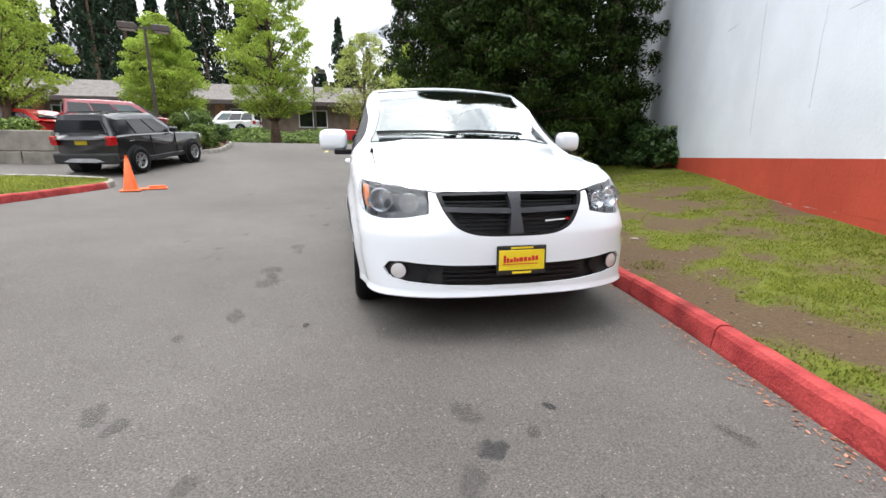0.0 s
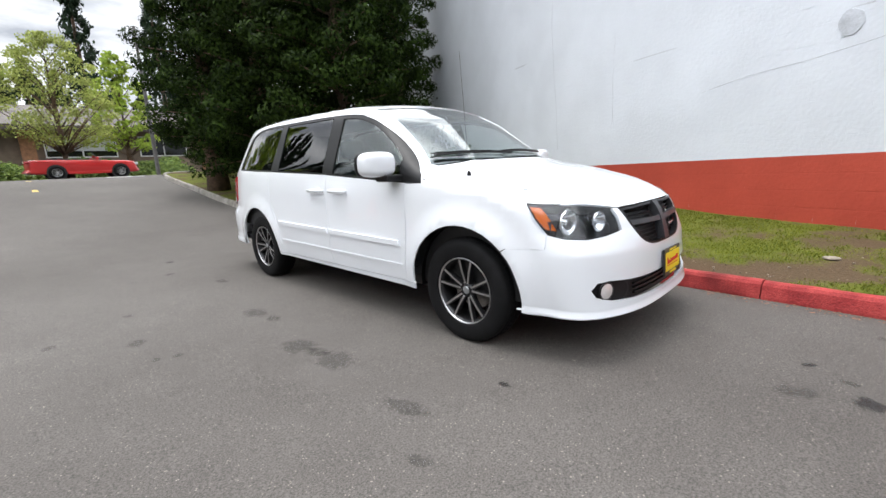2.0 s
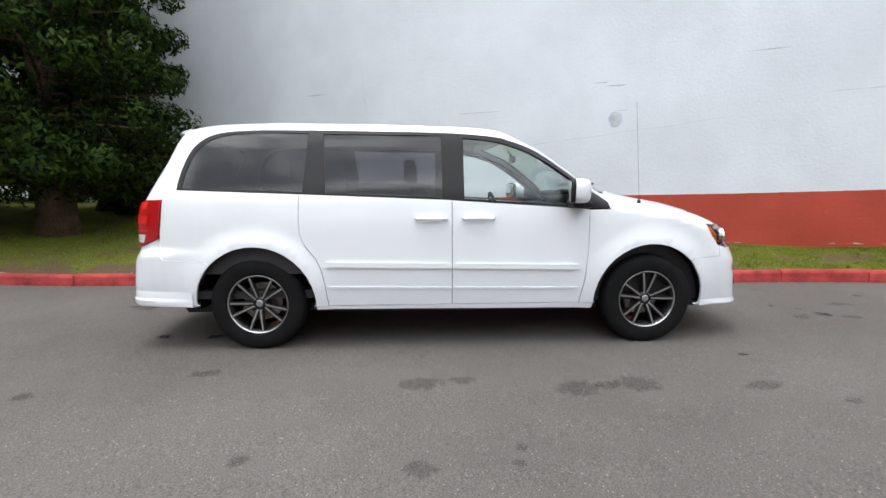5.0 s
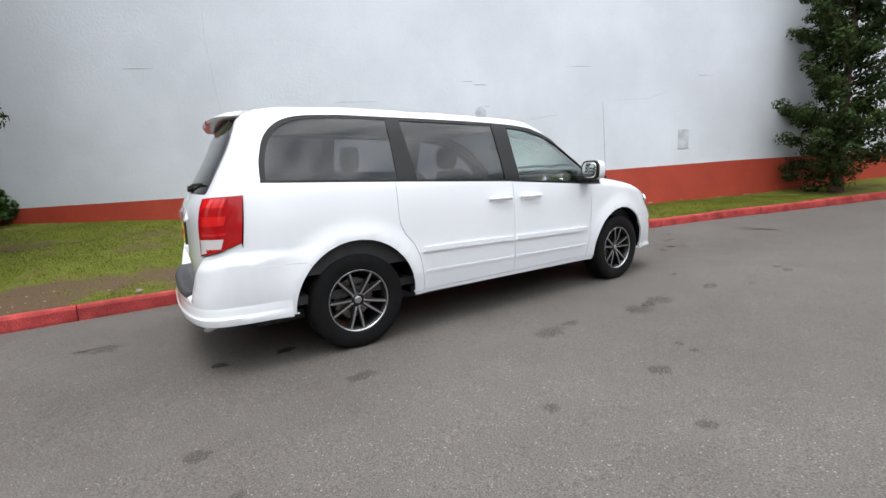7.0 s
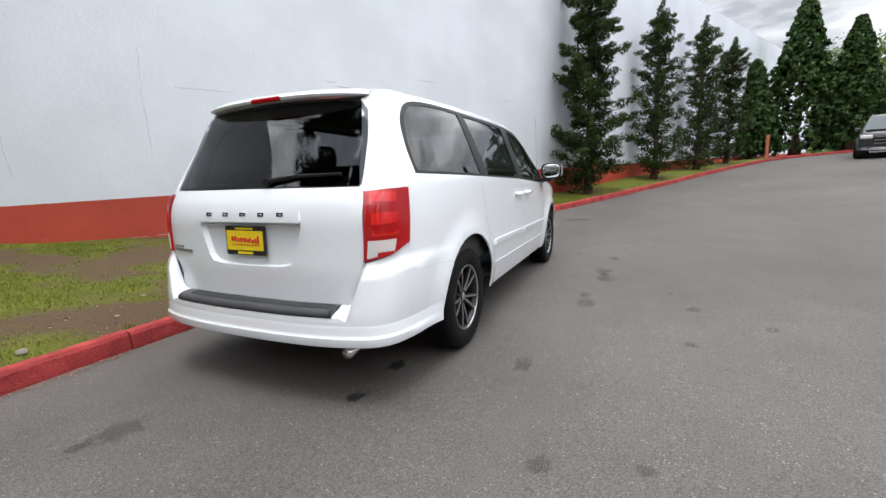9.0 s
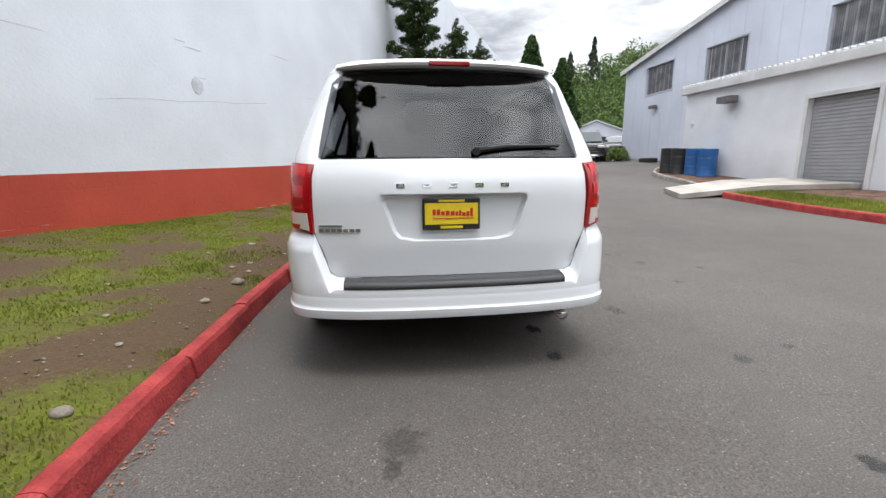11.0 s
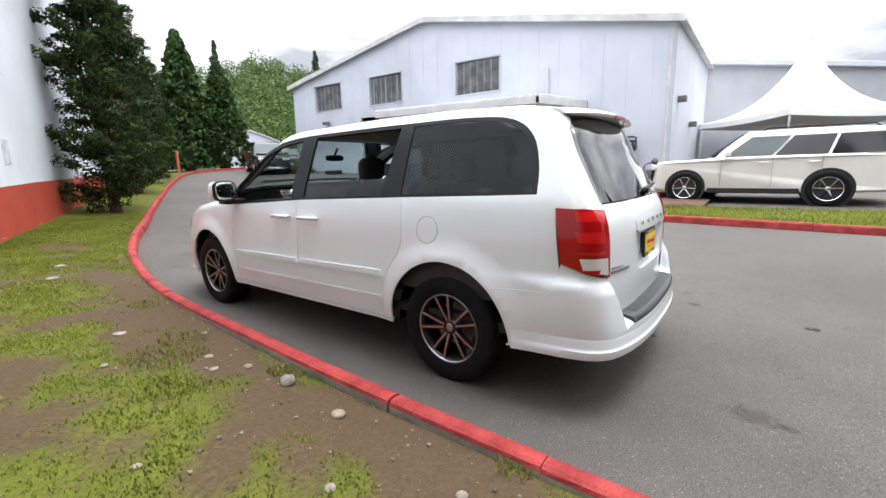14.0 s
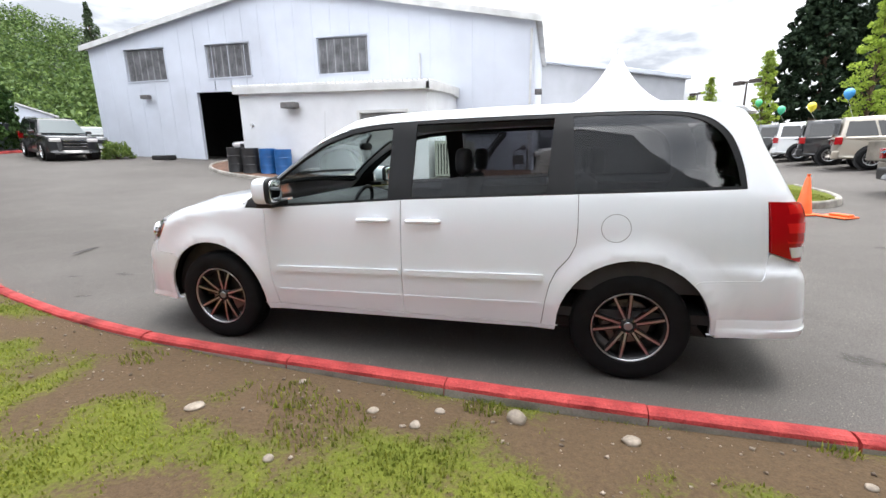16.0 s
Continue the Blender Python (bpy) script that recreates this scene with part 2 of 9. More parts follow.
M["steel_white"] = pbr("white_steel_siding", (0.55, 0.58, 0.655), 0.55, var=0.05, scale=0.6, bump=0.08, bscale=8, stain=0.15, dark=0.9)
M["roof_steel"] = pbr("white_roof_steel", (0.60, 0.60, 0.60), 0.55, var=0.12, scale=1.5, bump=0.05, stain=0.3)
M["roller"] = pbr("grey_roller_door", (0.30, 0.30, 0.31), 0.6, var=0.06, scale=2, bump=0.05)
M["bark"] = pbr("bark", (0.12, 0.075, 0.05), 0.9, var=0.35, scale=6, bump=0.9, bscale=30, dist=0.03)
M["paint_yellow"] = pbr("yellow_road_paint", (0.60, 0.45, 0.12), 0.7, var=0.3, scale=9, bump=0.3, stain=0.5)
M["paint_white"] = pbr("white_road_paint", (0.65, 0.65, 0.63), 0.7, var=0.25, scale=9, bump=0.3, stain=0.5)
M["black_plastic"] = pbr("black_plastic", (0.016, 0.016, 0.017), 0.55, var=0.2, scale=20, bump=0.1, bscale=300)
M["gloss_black"] = plain("gloss_black", (0.008, 0.008, 0.009), 0.12, coat=0.5)
M["rubber"] = pbr("tyre_rubber", (0.006, 0.006, 0.0065), 0.75, var=0.25, scale=12, bump=0.2, bscale=120, spec=0.18)
M["chrome"] = plain("chrome", (0.75, 0.76, 0.78), 0.12, 1.0)
M["alloy"] = plain("machined_alloy", (0.50, 0.50, 0.505), 0.3, 1.0)
M["alloy_dark"] = plain("dark_alloy", (0.03, 0.03, 0.032), 0.35, 0.6)
M["dark_interior"] = pbr("dark_cabin_trim", (0.025, 0.025, 0.027), 0.7, var=0.2, scale=8, bump=0.15, bscale=150)
M["glass_clear"] = glass_mat("clear_car_glass", (0.74, 0.80, 0.78))
M["glass_dark"] = glass_mat("privacy_glass", (0.085, 0.088, 0.095), ior=1.37, power=4.2)
M["lens"] = glass_mat("clear_lens", (0.92, 0.93, 0.94))
M["van_white"] = plain("white_car_paint", (0.86, 0.885, 0.92), 0.32, coat=1.0)
M["orange"] = pbr("orange_plastic", (0.85, 0.13, 0.025), 0.5, var=0.12, scale=8, bump=0.1)

# ---- ground: one sheet to the horizon ----
def spaced(lo, hi, step, far, grow=1.5):
    v = list(np.arange(lo, hi + 1e-6, step))
    a, b, s = lo, hi, step
    while a > -far or b < far:
        s *= grow
        a, b = a - s, b + s
        v = [max(a, -far - 60)] + v + [min(b, far + 60)]
    return v


def build_ground():
    xs, ys = spaced(-28, 16, 0.5, 1500), spaced(-42, 40, 0.5, 1500)
    verts = [(x, y, ground_z(x, y)) for y in ys for x in xs]
    n = len(xs)
    faces = [(j * n + i, j * n + i + 1, (j + 1) * n + i + 1, (j + 1) * n + i) for j in range(len(ys) - 1) for i in range(n - 1)]
    ob = raw("ground", verts, faces, M["asphalt"], smooth=True)
    return tagged(ob, "worn grey asphalt driveway with fine aggregate", "road", kind="structure")


ground = build_ground()

# ---- the long block wall: line, base and heights ----
WA, WD = Vector((3.48, -3.18)), Vector((-0.4182, -0.9084)).normalized()
WN = Vector((WD.y, -WD.x))            # towards the driveway
if WN.x > 0:
    WN = -WN


def wall_xy(a, out=0.0):
    p = WA + WD * a + WN * out
    return p.x, p.y


def along(y):
    return (y - WA.y) / WD.y


BASE_A = (-30, -18, -8.5, -6.3, -3.7, -1, 2.8, 4, 7, 12, 20, 32, 60)
BASE_Z = (1.35, 0.95, 0.66, 0.60, 0.42, 0.34, 0.32, 0.38, 0.50, 0.86, 1.30, 1.70, 2.0)


def wall_base(a):
    return float(np.interp(a, BASE_A, BASE_Z))


def red_top(a):
    return 1.125 + 0.020 * a + 0.05 * max(0.0, min(1.0, (a - 2) / 4))


def wall_top(a):
    return 8.35 + 0.02 * a


def build_wall():
    root = tagged(empty("wall_east"), "long white painted block wall with red lower band", "wall", kind="structure")
    A = [-26 + 1.0 * i for i in range(73)]
    for name, lo, hi, mat, out, label in (
            ("upper_wall", red_top, wall_top, M["wall_white"], 0.0, "white painted concrete block wall"),
            ("lower_band", lambda a: -0.3, red_top, M["wall_red"], 0.004, "brick-red painted band at the wall foot")):
        verts, faces = [], []
        for a in A:
            for out_, z in ((out, lo(a)), (out, hi(a)), (-0.3, hi(a)), (-0.3, lo(a))):
                x, y = wall_xy(a, out_)
                verts.append((x, y, z))
        for i in range(len(A) - 1):
            for k in range(4):
                b, c = i * 4 + k, i * 4 + (k + 1) % 4
                faces.append((b, b + 4, c + 4, c))
        faces += [(0, 1, 2, 3), tuple(4 * (len(A) - 1) + k for k in (3, 2, 1, 0))]
        raw(name, verts, faces, mat, root, label=label)
    return root


wall_east = build_wall()


# ---- kerbs ----
def resample(pts, step):
    P = [Vector(p) for p in pts]
    # smooth the corners of the line first
    for _ in range(3):
        Q = [P[0]]
        for a, b in zip(P, P[1:]):
            Q += [a * 0.75 + b * 0.25, a * 0.25 + b * 0.75]
        P = Q + [P[-1]]
    out, acc = [P[0]], 0.0
    for a, b in zip(P, P[1:]):
        d = (b - a).length
        while d > 0 and acc + d >= step:
            t = (step - acc) / d
            a = a + (b - a) * t
            out.append(a.copy())
            d, acc = (b - a).length, 0.0
        acc += d
    return out


KERB_PROFILE = ((0.038, -0.15), (0.038, 0.02), (0.052, 0.112), (0.068, 0.137), (0.098, 0.145), (0.135, 0.143), (0.156, 0.132), (0.163, 0.112), (0.165, -0.15))


def kerb(name, pts, side, mats, label, lengths, height=1.0, red_until=None):
    """A kerb of cast pieces with open joints; side +1 puts its back to the left of the line."""
    root = tagged(empty(name), label, "kerb", kind="structure")
    line = resample(pts, 0.1)
    rr = random.Random(len(name))
    i = 0
    while i < len(line) - 3:
        n = max(4, int(rr.uniform(*lengths) / 0.1))
        j = min(len(line) - 1, i + n)
        if len(line) - 1 - j < 4:
            j = len(line) - 1
        seg = line[i:j + 1]
        verts, faces = [], []
        lift, push = rr.uniform(-0.006, 0.006), rr.uniform(-0.008, 0.008)
        for k, p in enumerate(seg):
            q0, q1 = line[max(0, i + k - 1)], line[min(len(line) - 1, i + k + 1)]
            t = (q1 - q0).normalized()
            nrm = Vector((-t.y, t.x)) * side
            at = p.copy()
            if k == 0:
                at = at + t * 0.004
            if k == len(seg) - 1:
                at = at - t * 0.004
            for d, h in KERB_PROFILE:
                chip = 0.004 * noise.noise((at.x * 7, at.y * 7, h * 30))
                w = at + nrm * (d + push + chip)
                verts.append((w.x, w.y, ground_z(at.x, at.y) + h * height + (lift + chip if h > 0.05 else 0)))
        m = len(KERB_PROFILE)
        for k in range(len(seg) - 1):
            for q in range(m - 1):
                a = k * m + q
                faces.append((a, a + 1, a + m + 1, a + m))
        faces += [tuple(range(m))[::-1], tuple((len(seg) - 1) * m + q for q in range(m))]
        mat = mats[0] if red_until is None or seg[len(seg) // 2].y < red_until else mats[1]
        st = raw("kerb_stone", verts, faces, [mat, M["grey_kerb"]], root, smooth=False)
        for k in range(len(seg) - 1):
            st.data.polygons[k * (m - 1) + m - 2].material_index = 1          # the unpainted back
        i = j
    return root


KERB_LINE = [(3.4, 18.9), (2.3, 18.4), (1.75, 17.2), (1.6, 14), (1.36, 10), (1.3, 8), (1.3, 6.1), (1.37, 4), (1.40, 3), (1.38, 1.3), (1.31, 0), (1.26, -1), (1.18, -2.1),
             (1.01, -3.1), (0.74, -4.3), (0.26, -5.8), (-0.45, -7.4), (-1.25, -9.3), (-2.35, -11.8), (-3.7, -14.8), (-5.3, -18.2), (-7.0, -21.6), (-8.6, -24.3), (-10.4, -25.8), (-14, -26.6)]
kerb_main = kerb("kerb_along_lawn", KERB_LINE, 1, (M["red_kerb"], M["grey_kerb"]), "red painted concrete kerb with open joints", (0.95, 1.35), red_until=6.1)
ISLAND_LINE = [(-9.4, 7.3), (-8.0, 7.25), (-6.9, 7.0), (-6.35, 6.5), (-6.25, 6.0), (-6.5, 5.0), (-6.68, 3.5), (-6.82, 2.0), (-6.95, 0.5), (-7.1, -1.0), (-7.3, -2.7), (-7.5, -4.6)]
kerb_island = kerb("kerb_round_island", ISLAND_LINE, -1, (M["red_kerb"], M["grey_kerb"]), "red painted kerb round a grass island", (1.6, 2.4), red_until=6.3)
BED_LINE = [(-8.0, -5.9), (-8.1, -6.3), (-8.5, -7.3), (-8.95, -9.2), (-9.6, -10.8), (-11.0, -12.6), (-12.6, -13.6), (-14.2, -14.0)]
kerb_bed = kerb("kerb_round_bark_bed", BED_LINE, -1, (M["grey_kerb"], M["grey_kerb"]), "bare concrete kerb with a red end", (1.4, 2.2))


# ---- lawns ----
def grass_amount(x, y):
    """1 where turf grows, 0 on bare earth."""
    v = noise.fractal((x * 0.95, y * 0.95, 3.1), 1.0, 2.0, 4)
    w = noise.noise((x * 3.6, y * 3.6, 9.0))
    return v * 1.05 + w * 0.6 + 0.32 * noise.noise((x * 10.0, y * 10.0, 5.0))


def lawn_mat(name, grass_lo, grass_hi, earth):
    m, N, L, B = node_mat(name)
    at = N.new("ShaderNodeAttribute")
    at.attribute_name = "turf"
    co = N.new("ShaderNodeTexCoord")
    def tex(s, d):
        n = N.new("ShaderNodeTexNoise")
        n.inputs["Scale"].default_value, n.inputs["Detail"].default_value = s, d
        L.new(co.outputs["Object"], n.inputs["Vector"])
        return n
    def mix(f, a, b):
        x = N.new("ShaderNodeMixRGB")
        if f is not None:
            L.new(f, x.inputs[0])
        for k, c in ((1, a), (2, b)):
            if isinstance(c, tuple):
                x.inputs[k].default_value = (*c, 1)
            else:
                L.new(c, x.inputs[k])
        return x
    n1, n2, n3 = tex(2.5, 6), tex(38, 4), tex(130, 3)
    green = mix(n1.outputs["Fac"], grass_lo, grass_hi).outputs[0]
    soil = mix(n2.outputs["Fac"], tuple(c * 0.62 for c in earth), tuple(c * 1.35 for c in earth)).outputs[0]
    ad = N.new("ShaderNodeMath")
    ad.operation = "MULTIPLY_ADD"
    ad.inputs[1].default_value, ad.inputs[2].default_value = 1.1, -0.55
    L.new(n2.outputs["Fac"], ad.inputs[0])
    a2 = N.new("ShaderNodeMath")
    L.new(at.outputs["Fac"], a2.inputs[0])
    L.new(ad.outputs[0], a2.inputs[1])
    r = N.new("ShaderNodeValToRGB")
    r.color_ramp.elements[0].position, r.color_ramp.elements[1].position = 0.30, 0.74
    L.new(a2.outputs[0], r.inputs["Fac"])
    both = mix(r.outputs["Color"], soil, green)
    fine = N.new("ShaderNodeMixRGB")
    fine.blend_type = "MULTIPLY"
    fine.inputs[0].default_value = 0.7
    c3 = N.new("ShaderNodeValToRGB")
    c3.color_ramp.elements[0].position, c3.color_ramp.elements[1].position = 0.3, 0.7
    c3.color_ramp.elements[0].color, c3.color_ramp.elements[1].color = (0.55, 0.55, 0.5, 1), (1.15, 1.15, 1.1, 1)
    L.new(n3.outputs["Fac"], c3.inputs["Fac"])
    L.new(both.outputs[0], fine.inputs[1])
    L.new(c3.outputs["Color"], fine.inputs[2])
    L.new(fine.outputs[0], B.inputs["Base Color"])
    B.inputs["Roughness"].default_value, B.inputs["Specular IOR Level"].default_value = 0.95, 0.2
    b = N.new("ShaderNodeBump")
    b.inputs["Strength"].default_value, b.inputs["Distance"].default_value = 0.7, 0.02
    L.new(n2.outputs["Fac"], b.inputs["Height"])
    L.new(b.outputs["Normal"], B.inputs["Normal"])
    return m


M["lawn"] = lawn_mat("patchy_lawn", (0.070, 0.092, 0.012), (0.148, 0.158, 0.022), (0.096, 0.064, 0.038))
KY = sorted((p.y, p.x) for p in resample(KERB_LINE, 0.1))
KYY, KXX = [a for a, b in KY], [b for a, b in KY]


def kerb_x(y):
    return float(np.interp(y, KYY, KXX))


def lawn_z(x, y):
    x0, x1 = kerb_x(y) + 0.15, WA.x + (y - WA.y) * WD.x / WD.y
    u = max(0.0, min(1.0, (x - x0) / (x1 - x0)))
    sunk = 0.055 * math.exp(-((y - 0.8) / 2.6) ** 2) * math.exp(-max(0.0, x - x0) / 0.30)
    z0, z1 = ground_z(x0, y) + 0.118 - sunk, wall_base(along(y))
    return z0 + (z1 - z0) * (u ** 0.9) + 0.02 * noise.noise((x * 1.3, y * 1.3, 0)) * min(1, u * 6)


def turf_at(x, y):
    x0, x1 = kerb_x(y) + 0.15, WA.x + (y - WA.y) * WD.x / WD.y
    u, d = (x - x0) / (x1 - x0), x - x0
    t = 0.68 + 0.80 * grass_amount(x, y)
    worn = math.exp(-((d - 0.25) / 0.55) ** 2) * (1.0 if y > -3.5 else 0.3) * (1 / (1 + math.exp((y - 5.5) / 0.6)))
    bald = math.exp(-((u - 0.62) / 0.2) ** 2) * math.exp(-((y + 0.5) / 3.5) ** 2)
    t -= 0.50 * worn + 0.26 * bald
    if y < -5:
        t += 0.25 * min(1, (-5 - y) / 2)
    if y > 2:
        t += 0.28 * min(1.0, (y - 2) / 1.5) * min(1.0, u * 2.5)
    return max(0.0, min(1.0, t))


def build_lawn():
    ys = list(np.arange(-25.5, 18.6, 0.14))
    nu = 40
    verts, turf = [], []
    for y in ys:
        x0, x1 = kerb_x(y) + 0.15, WA.x + (y - WA.y) * WD.x / WD.y - 0.01
        for i in range(nu + 1):
            x = x0 + (x1 - x0) * i / nu
            verts.append((x, y, lawn_z(x, y)))
            turf.append(turf_at(x, y))
    m = nu + 1
    faces = [(j * m + i, j * m + i + 1, (j + 1) * m + i + 1, (j + 1) * m + i) for j in range(len(ys) - 1) for i in range(nu)]
    ob = raw("lawn", verts, faces, M["lawn"], smooth=True)
    at = ob.data.attributes.new("turf", "FLOAT", "POINT")
    at.data.foreach_set("value", turf)
    return tagged(ob, "patchy lawn with bare earth along the kerb", "lawn", kind="structure")


lawn = build_lawn()


def flat_bed(name, outline, lift, mat, label, category, turf=0.8):
    """A gently domed bed that follows the ground inside an outline."""
    from_ = [Vector(p) for p in outline]
    cx, cy = sum(p.x for p in from_) / len(from_), sum(p.y for p in from_) / len(from_)
    ring = []
    for i, p in enumerate(from_):
        q = from_[(i + 1) % len(from_)]
        n = max(1, int((q - p).length / 0.4))
        ring += [p + (q - p) * k / n for k in range(n)]
    K = 8
    verts, vals = [], []
    for k in range(K + 1):
        f = k / K
        for p in ring:
            x, y = cx + (p.x - cx) * f, cy + (p.y - cy) * f
            verts.append((x, y, ground_z(x, y) + lift + 0.03 * (1 - f * f) + 0.012 * noise.noise((x * 2, y * 2, 1))))
            vals.append(max(0, min(1, turf + 0.5 * noise.noise((x * 1.1, y * 1.1, 5)))))
    n = len(ring)
    faces = [(k * n + i, k * n + (i + 1) % n, (k + 1) * n + (i + 1) % n, (k + 1) * n + i) for k in range(K) for i in range(n)]
    ob = raw(name, verts, faces, mat, smooth=True)
    at = ob.data.attributes.new("turf", "FLOAT", "POINT")
    at.data.foreach_set("value", vals)
    return tagged(ob, label, category, kind="structure")


isl = [(p.x, p.y) for p in resample(ISLAND_LINE, 0.6)]
isl = [(x - 0.13, y - (0.13 if y > 6.8 else 0)) for x, y in isl]
island_lawn = flat_bed("island_lawn", isl + [(-8.7, -4.4), (-8.7, 0), (-8.5, 4)], 0.12, M["lawn"], "short green grass strip behind the red kerb", "lawn", 0.95)
M["bark_mulch"] = pbr("bark_mulch", (0.14, 0.075, 0.05), 0.95, var=0.4, scale=5, bump=1.0, bscale=45, dist=0.03)
bed = [(p.x, p.y) for p in resample(BED_LINE, 0.6)]
bark_bed = flat_bed("bark_bed", [(x - 0.13, y) for x, y in bed] + [(-14.8, -14), (-14.8, -10.3), (-10.5, -10.3), (-10.5, -5.9)], 0.09, M["bark_mulch"], "reddish bark mulch bed beside the workshop", "bed", 0.1)
bark_bed_south = flat_bed("bark_bed", [(-8.72, -4.4), (-8.72, 0), (-8.6, 2.0), (-14.6, 2.0), (-14.8, -2.9), (-10.5, -2.9), (-10.5, -4.0), (-10.0, -4.4)], 0.10, M["bark_mulch"], "brown bark and leaf litter beside the workshop", "bed", 0.1)


def build_apron():
    verts, faces = [], []
    A, B = [(-6.6, -4.75), (-8.6, -4.5), (-10.42, -3.9)], [(-7.0, -6.0), (-8.6, -6.0), (-10.42, -5.75)]
    for a, b in zip(A, B):
        for p in (a, b):
            verts.append((p[0], p[1], ground_z(*p) + (0.006 if p[0] > -7.5 else 0.12)))
    faces = [(0, 1, 3, 2), (2, 3, 5, 4)]
    ob = raw("concrete_apron", verts, faces, M["concrete"])
    s = ob.modifiers.new("thick", "SOLIDIFY")
    s.thickness, s.offset = 0.12, -1
    return tagged(ob, "pale concrete ramp up to the roller door", "ramp", kind="structure")


build_apron()

# ---- workshop across the driveway ----
TILT = -0.0195


def wz(z, y):
    return z + TILT * y


def build_workshop():
    root = tagged(empty("workshop"), "white steel workshop with low gable roof and high corrugated windows", "building")
    X, D, YL, YR, YM = -14.9, 26.0, -22.45, 0.16, -11.2
    EZ, RZ = 6.43, 8.50
    wins = [(-20.15, -17.70, 4.75, 6.25), (-15.28, -12.85, 4.77, 6.25), (-9.36, -6.94, 4.75, 6.25)]
    bay = (-16.1, -12.2, -0.6, 4.14)
    # front wall cut into strips round its openings
    def gable(y):
        return EZ + (RZ - EZ) * (1 - abs(y - YM) / ((YR - YL) / 2))
    bm = bmesh.new()
    ys = sorted({YL, YR, YM, *[w[0] for w in wins], *[w[1] for w in wins], bay[0], bay[1]})
    def quad(a, b, z0a, z1a, z0b, z1b):
        for x, flip in ((X, 1), (X - 0.18, -1)):
            v = [bm.verts.new((x, a, wz(z0a, a))), bm.verts.new((x, b, wz(z0b, b))), bm.verts.new((x, b, wz(z1b, b))), bm.verts.new((x, a, wz(z1a, a)))]
            bm.faces.new(v if flip > 0 else v[::-1])
    for a, b in zip(ys, ys[1:]):
        m = (a + b) / 2
        cuts = sorted([(o[2], o[3]) for o in wins + [bay] if o[0] <= m <= o[1]])
        z = -0.6
        for lo, hi in cuts:
            if lo > z:
                quad(a, b, z, lo, z, lo)
            z = hi
        quad(a, b, z, gable(a), z, gable(b))
    # reveals of the openings
    for y0, y1, z0, z1 in wins + [bay]:
        ring = [(y0, z0), (y1, z0), (y1, z1), (y0, z1)]
        for (ya, za), (yb, zb) in zip(ring, ring[1:] + ring[:1]):
            bm.faces.new([bm.verts.new(p) for p in ((X, ya, wz(za, ya)), (X, yb, wz(zb, yb)), (X - 0.18, yb, wz(zb, yb)), (X - 0.18, ya, wz(za, ya)))])
    part("front_wall", bm, M["steel_white"], root, "white painted steel siding")
    part("side_wall", boxes((X - D, X - 0.19, YR - 0.16, YR, wz(-0.6, YR), wz(EZ, YR))), M["steel_white"], root, "white painted steel siding")
    part("back_wall", boxes((X - D - 0.16, X - D, YL, YR, 0.0, EZ + 0.4)), M["steel_white"], root, "white painted steel siding")
    bm = boxes((X - D, X - 0.19, YL, YL + 0.16, wz(-0.6, YL), wz(EZ, YL)))
    part("side_wall", bm, M["steel_white"], root, "white painted steel siding")
    bm = bmesh.new()
    for ya, za, yb, zb in ((YL - 0.25, EZ - 0.02, YM, RZ + 0.02), (YM, RZ + 0.02, YR + 0.25, EZ - 0.02)):
        t = 0.09
        P = [(X + 0.22, ya, wz(za, ya)), (X + 0.22, yb, wz(zb, yb)), (X - D, yb, wz(zb, yb)), (X - D, ya, wz(za, ya))]
        lo = [bm.verts.new(p) for p in P]
        hi = [bm.verts.new((p[0], p[1], p[2] + t)) for p in P]
        bm.faces.new(lo[::-1]), bm.faces.new(hi)
        for i in range(4):
            bm.faces.new((lo[i], lo[(i + 1) % 4], hi[(i + 1) % 4], hi[i]))
    part("roof", bm, M["roof_steel"], root, "white ribbed steel roof")
    # bargeboards and corner trims
    for ya, za, yb, zb in ((YL - 0.27, EZ - 0.16, YM, RZ - 0.14), (YM, RZ - 0.14, YR + 0.27, EZ - 0.16)):
        bm = bmesh.new()
        v0 = [bm.verts.new((x, y, wz(z + dz, y))) for x in (X + 0.225, X + 0.27) for y, z in ((ya, za), (yb, zb)) for dz in (0, 0.25)]
        for f in ((0, 1, 3, 2), (4, 6, 7, 5), (0, 4, 5, 1), (2, 3, 7, 6), (1, 5, 7, 3), (0, 2, 6, 4)):
            bm.faces.new([v0[i] for i in f])
        part("bargeboard", bm, M["roof_steel"], root, "pale grey steel bargeboard")
    # fine upright ribs of the siding
    bm = bmesh.new()
    y = YL + 0.3
    while y < YR:
        spans = [(-0.6, gable(y) - 0.15)]
        for o in wins + [bay]:
            if o[0] - 0.05 <= y <= o[1] + 0.05:
                nxt = []
                for a, b in spans:
                    if o[2] > a:
                        nxt.append((a, o[2] - 0.1))
                    if o[3] < b:
                        nxt.append((o[3] + 0.1, b))
                spans = nxt
        for a, b in spans:
            if b > a:
                box(bm, X + 0.001, X + 0.012, y - 0.012, y + 0.012, wz(a, y), wz(b, y))
        y += 0.9
    part("siding_rib", bm, M["steel_white"], root)
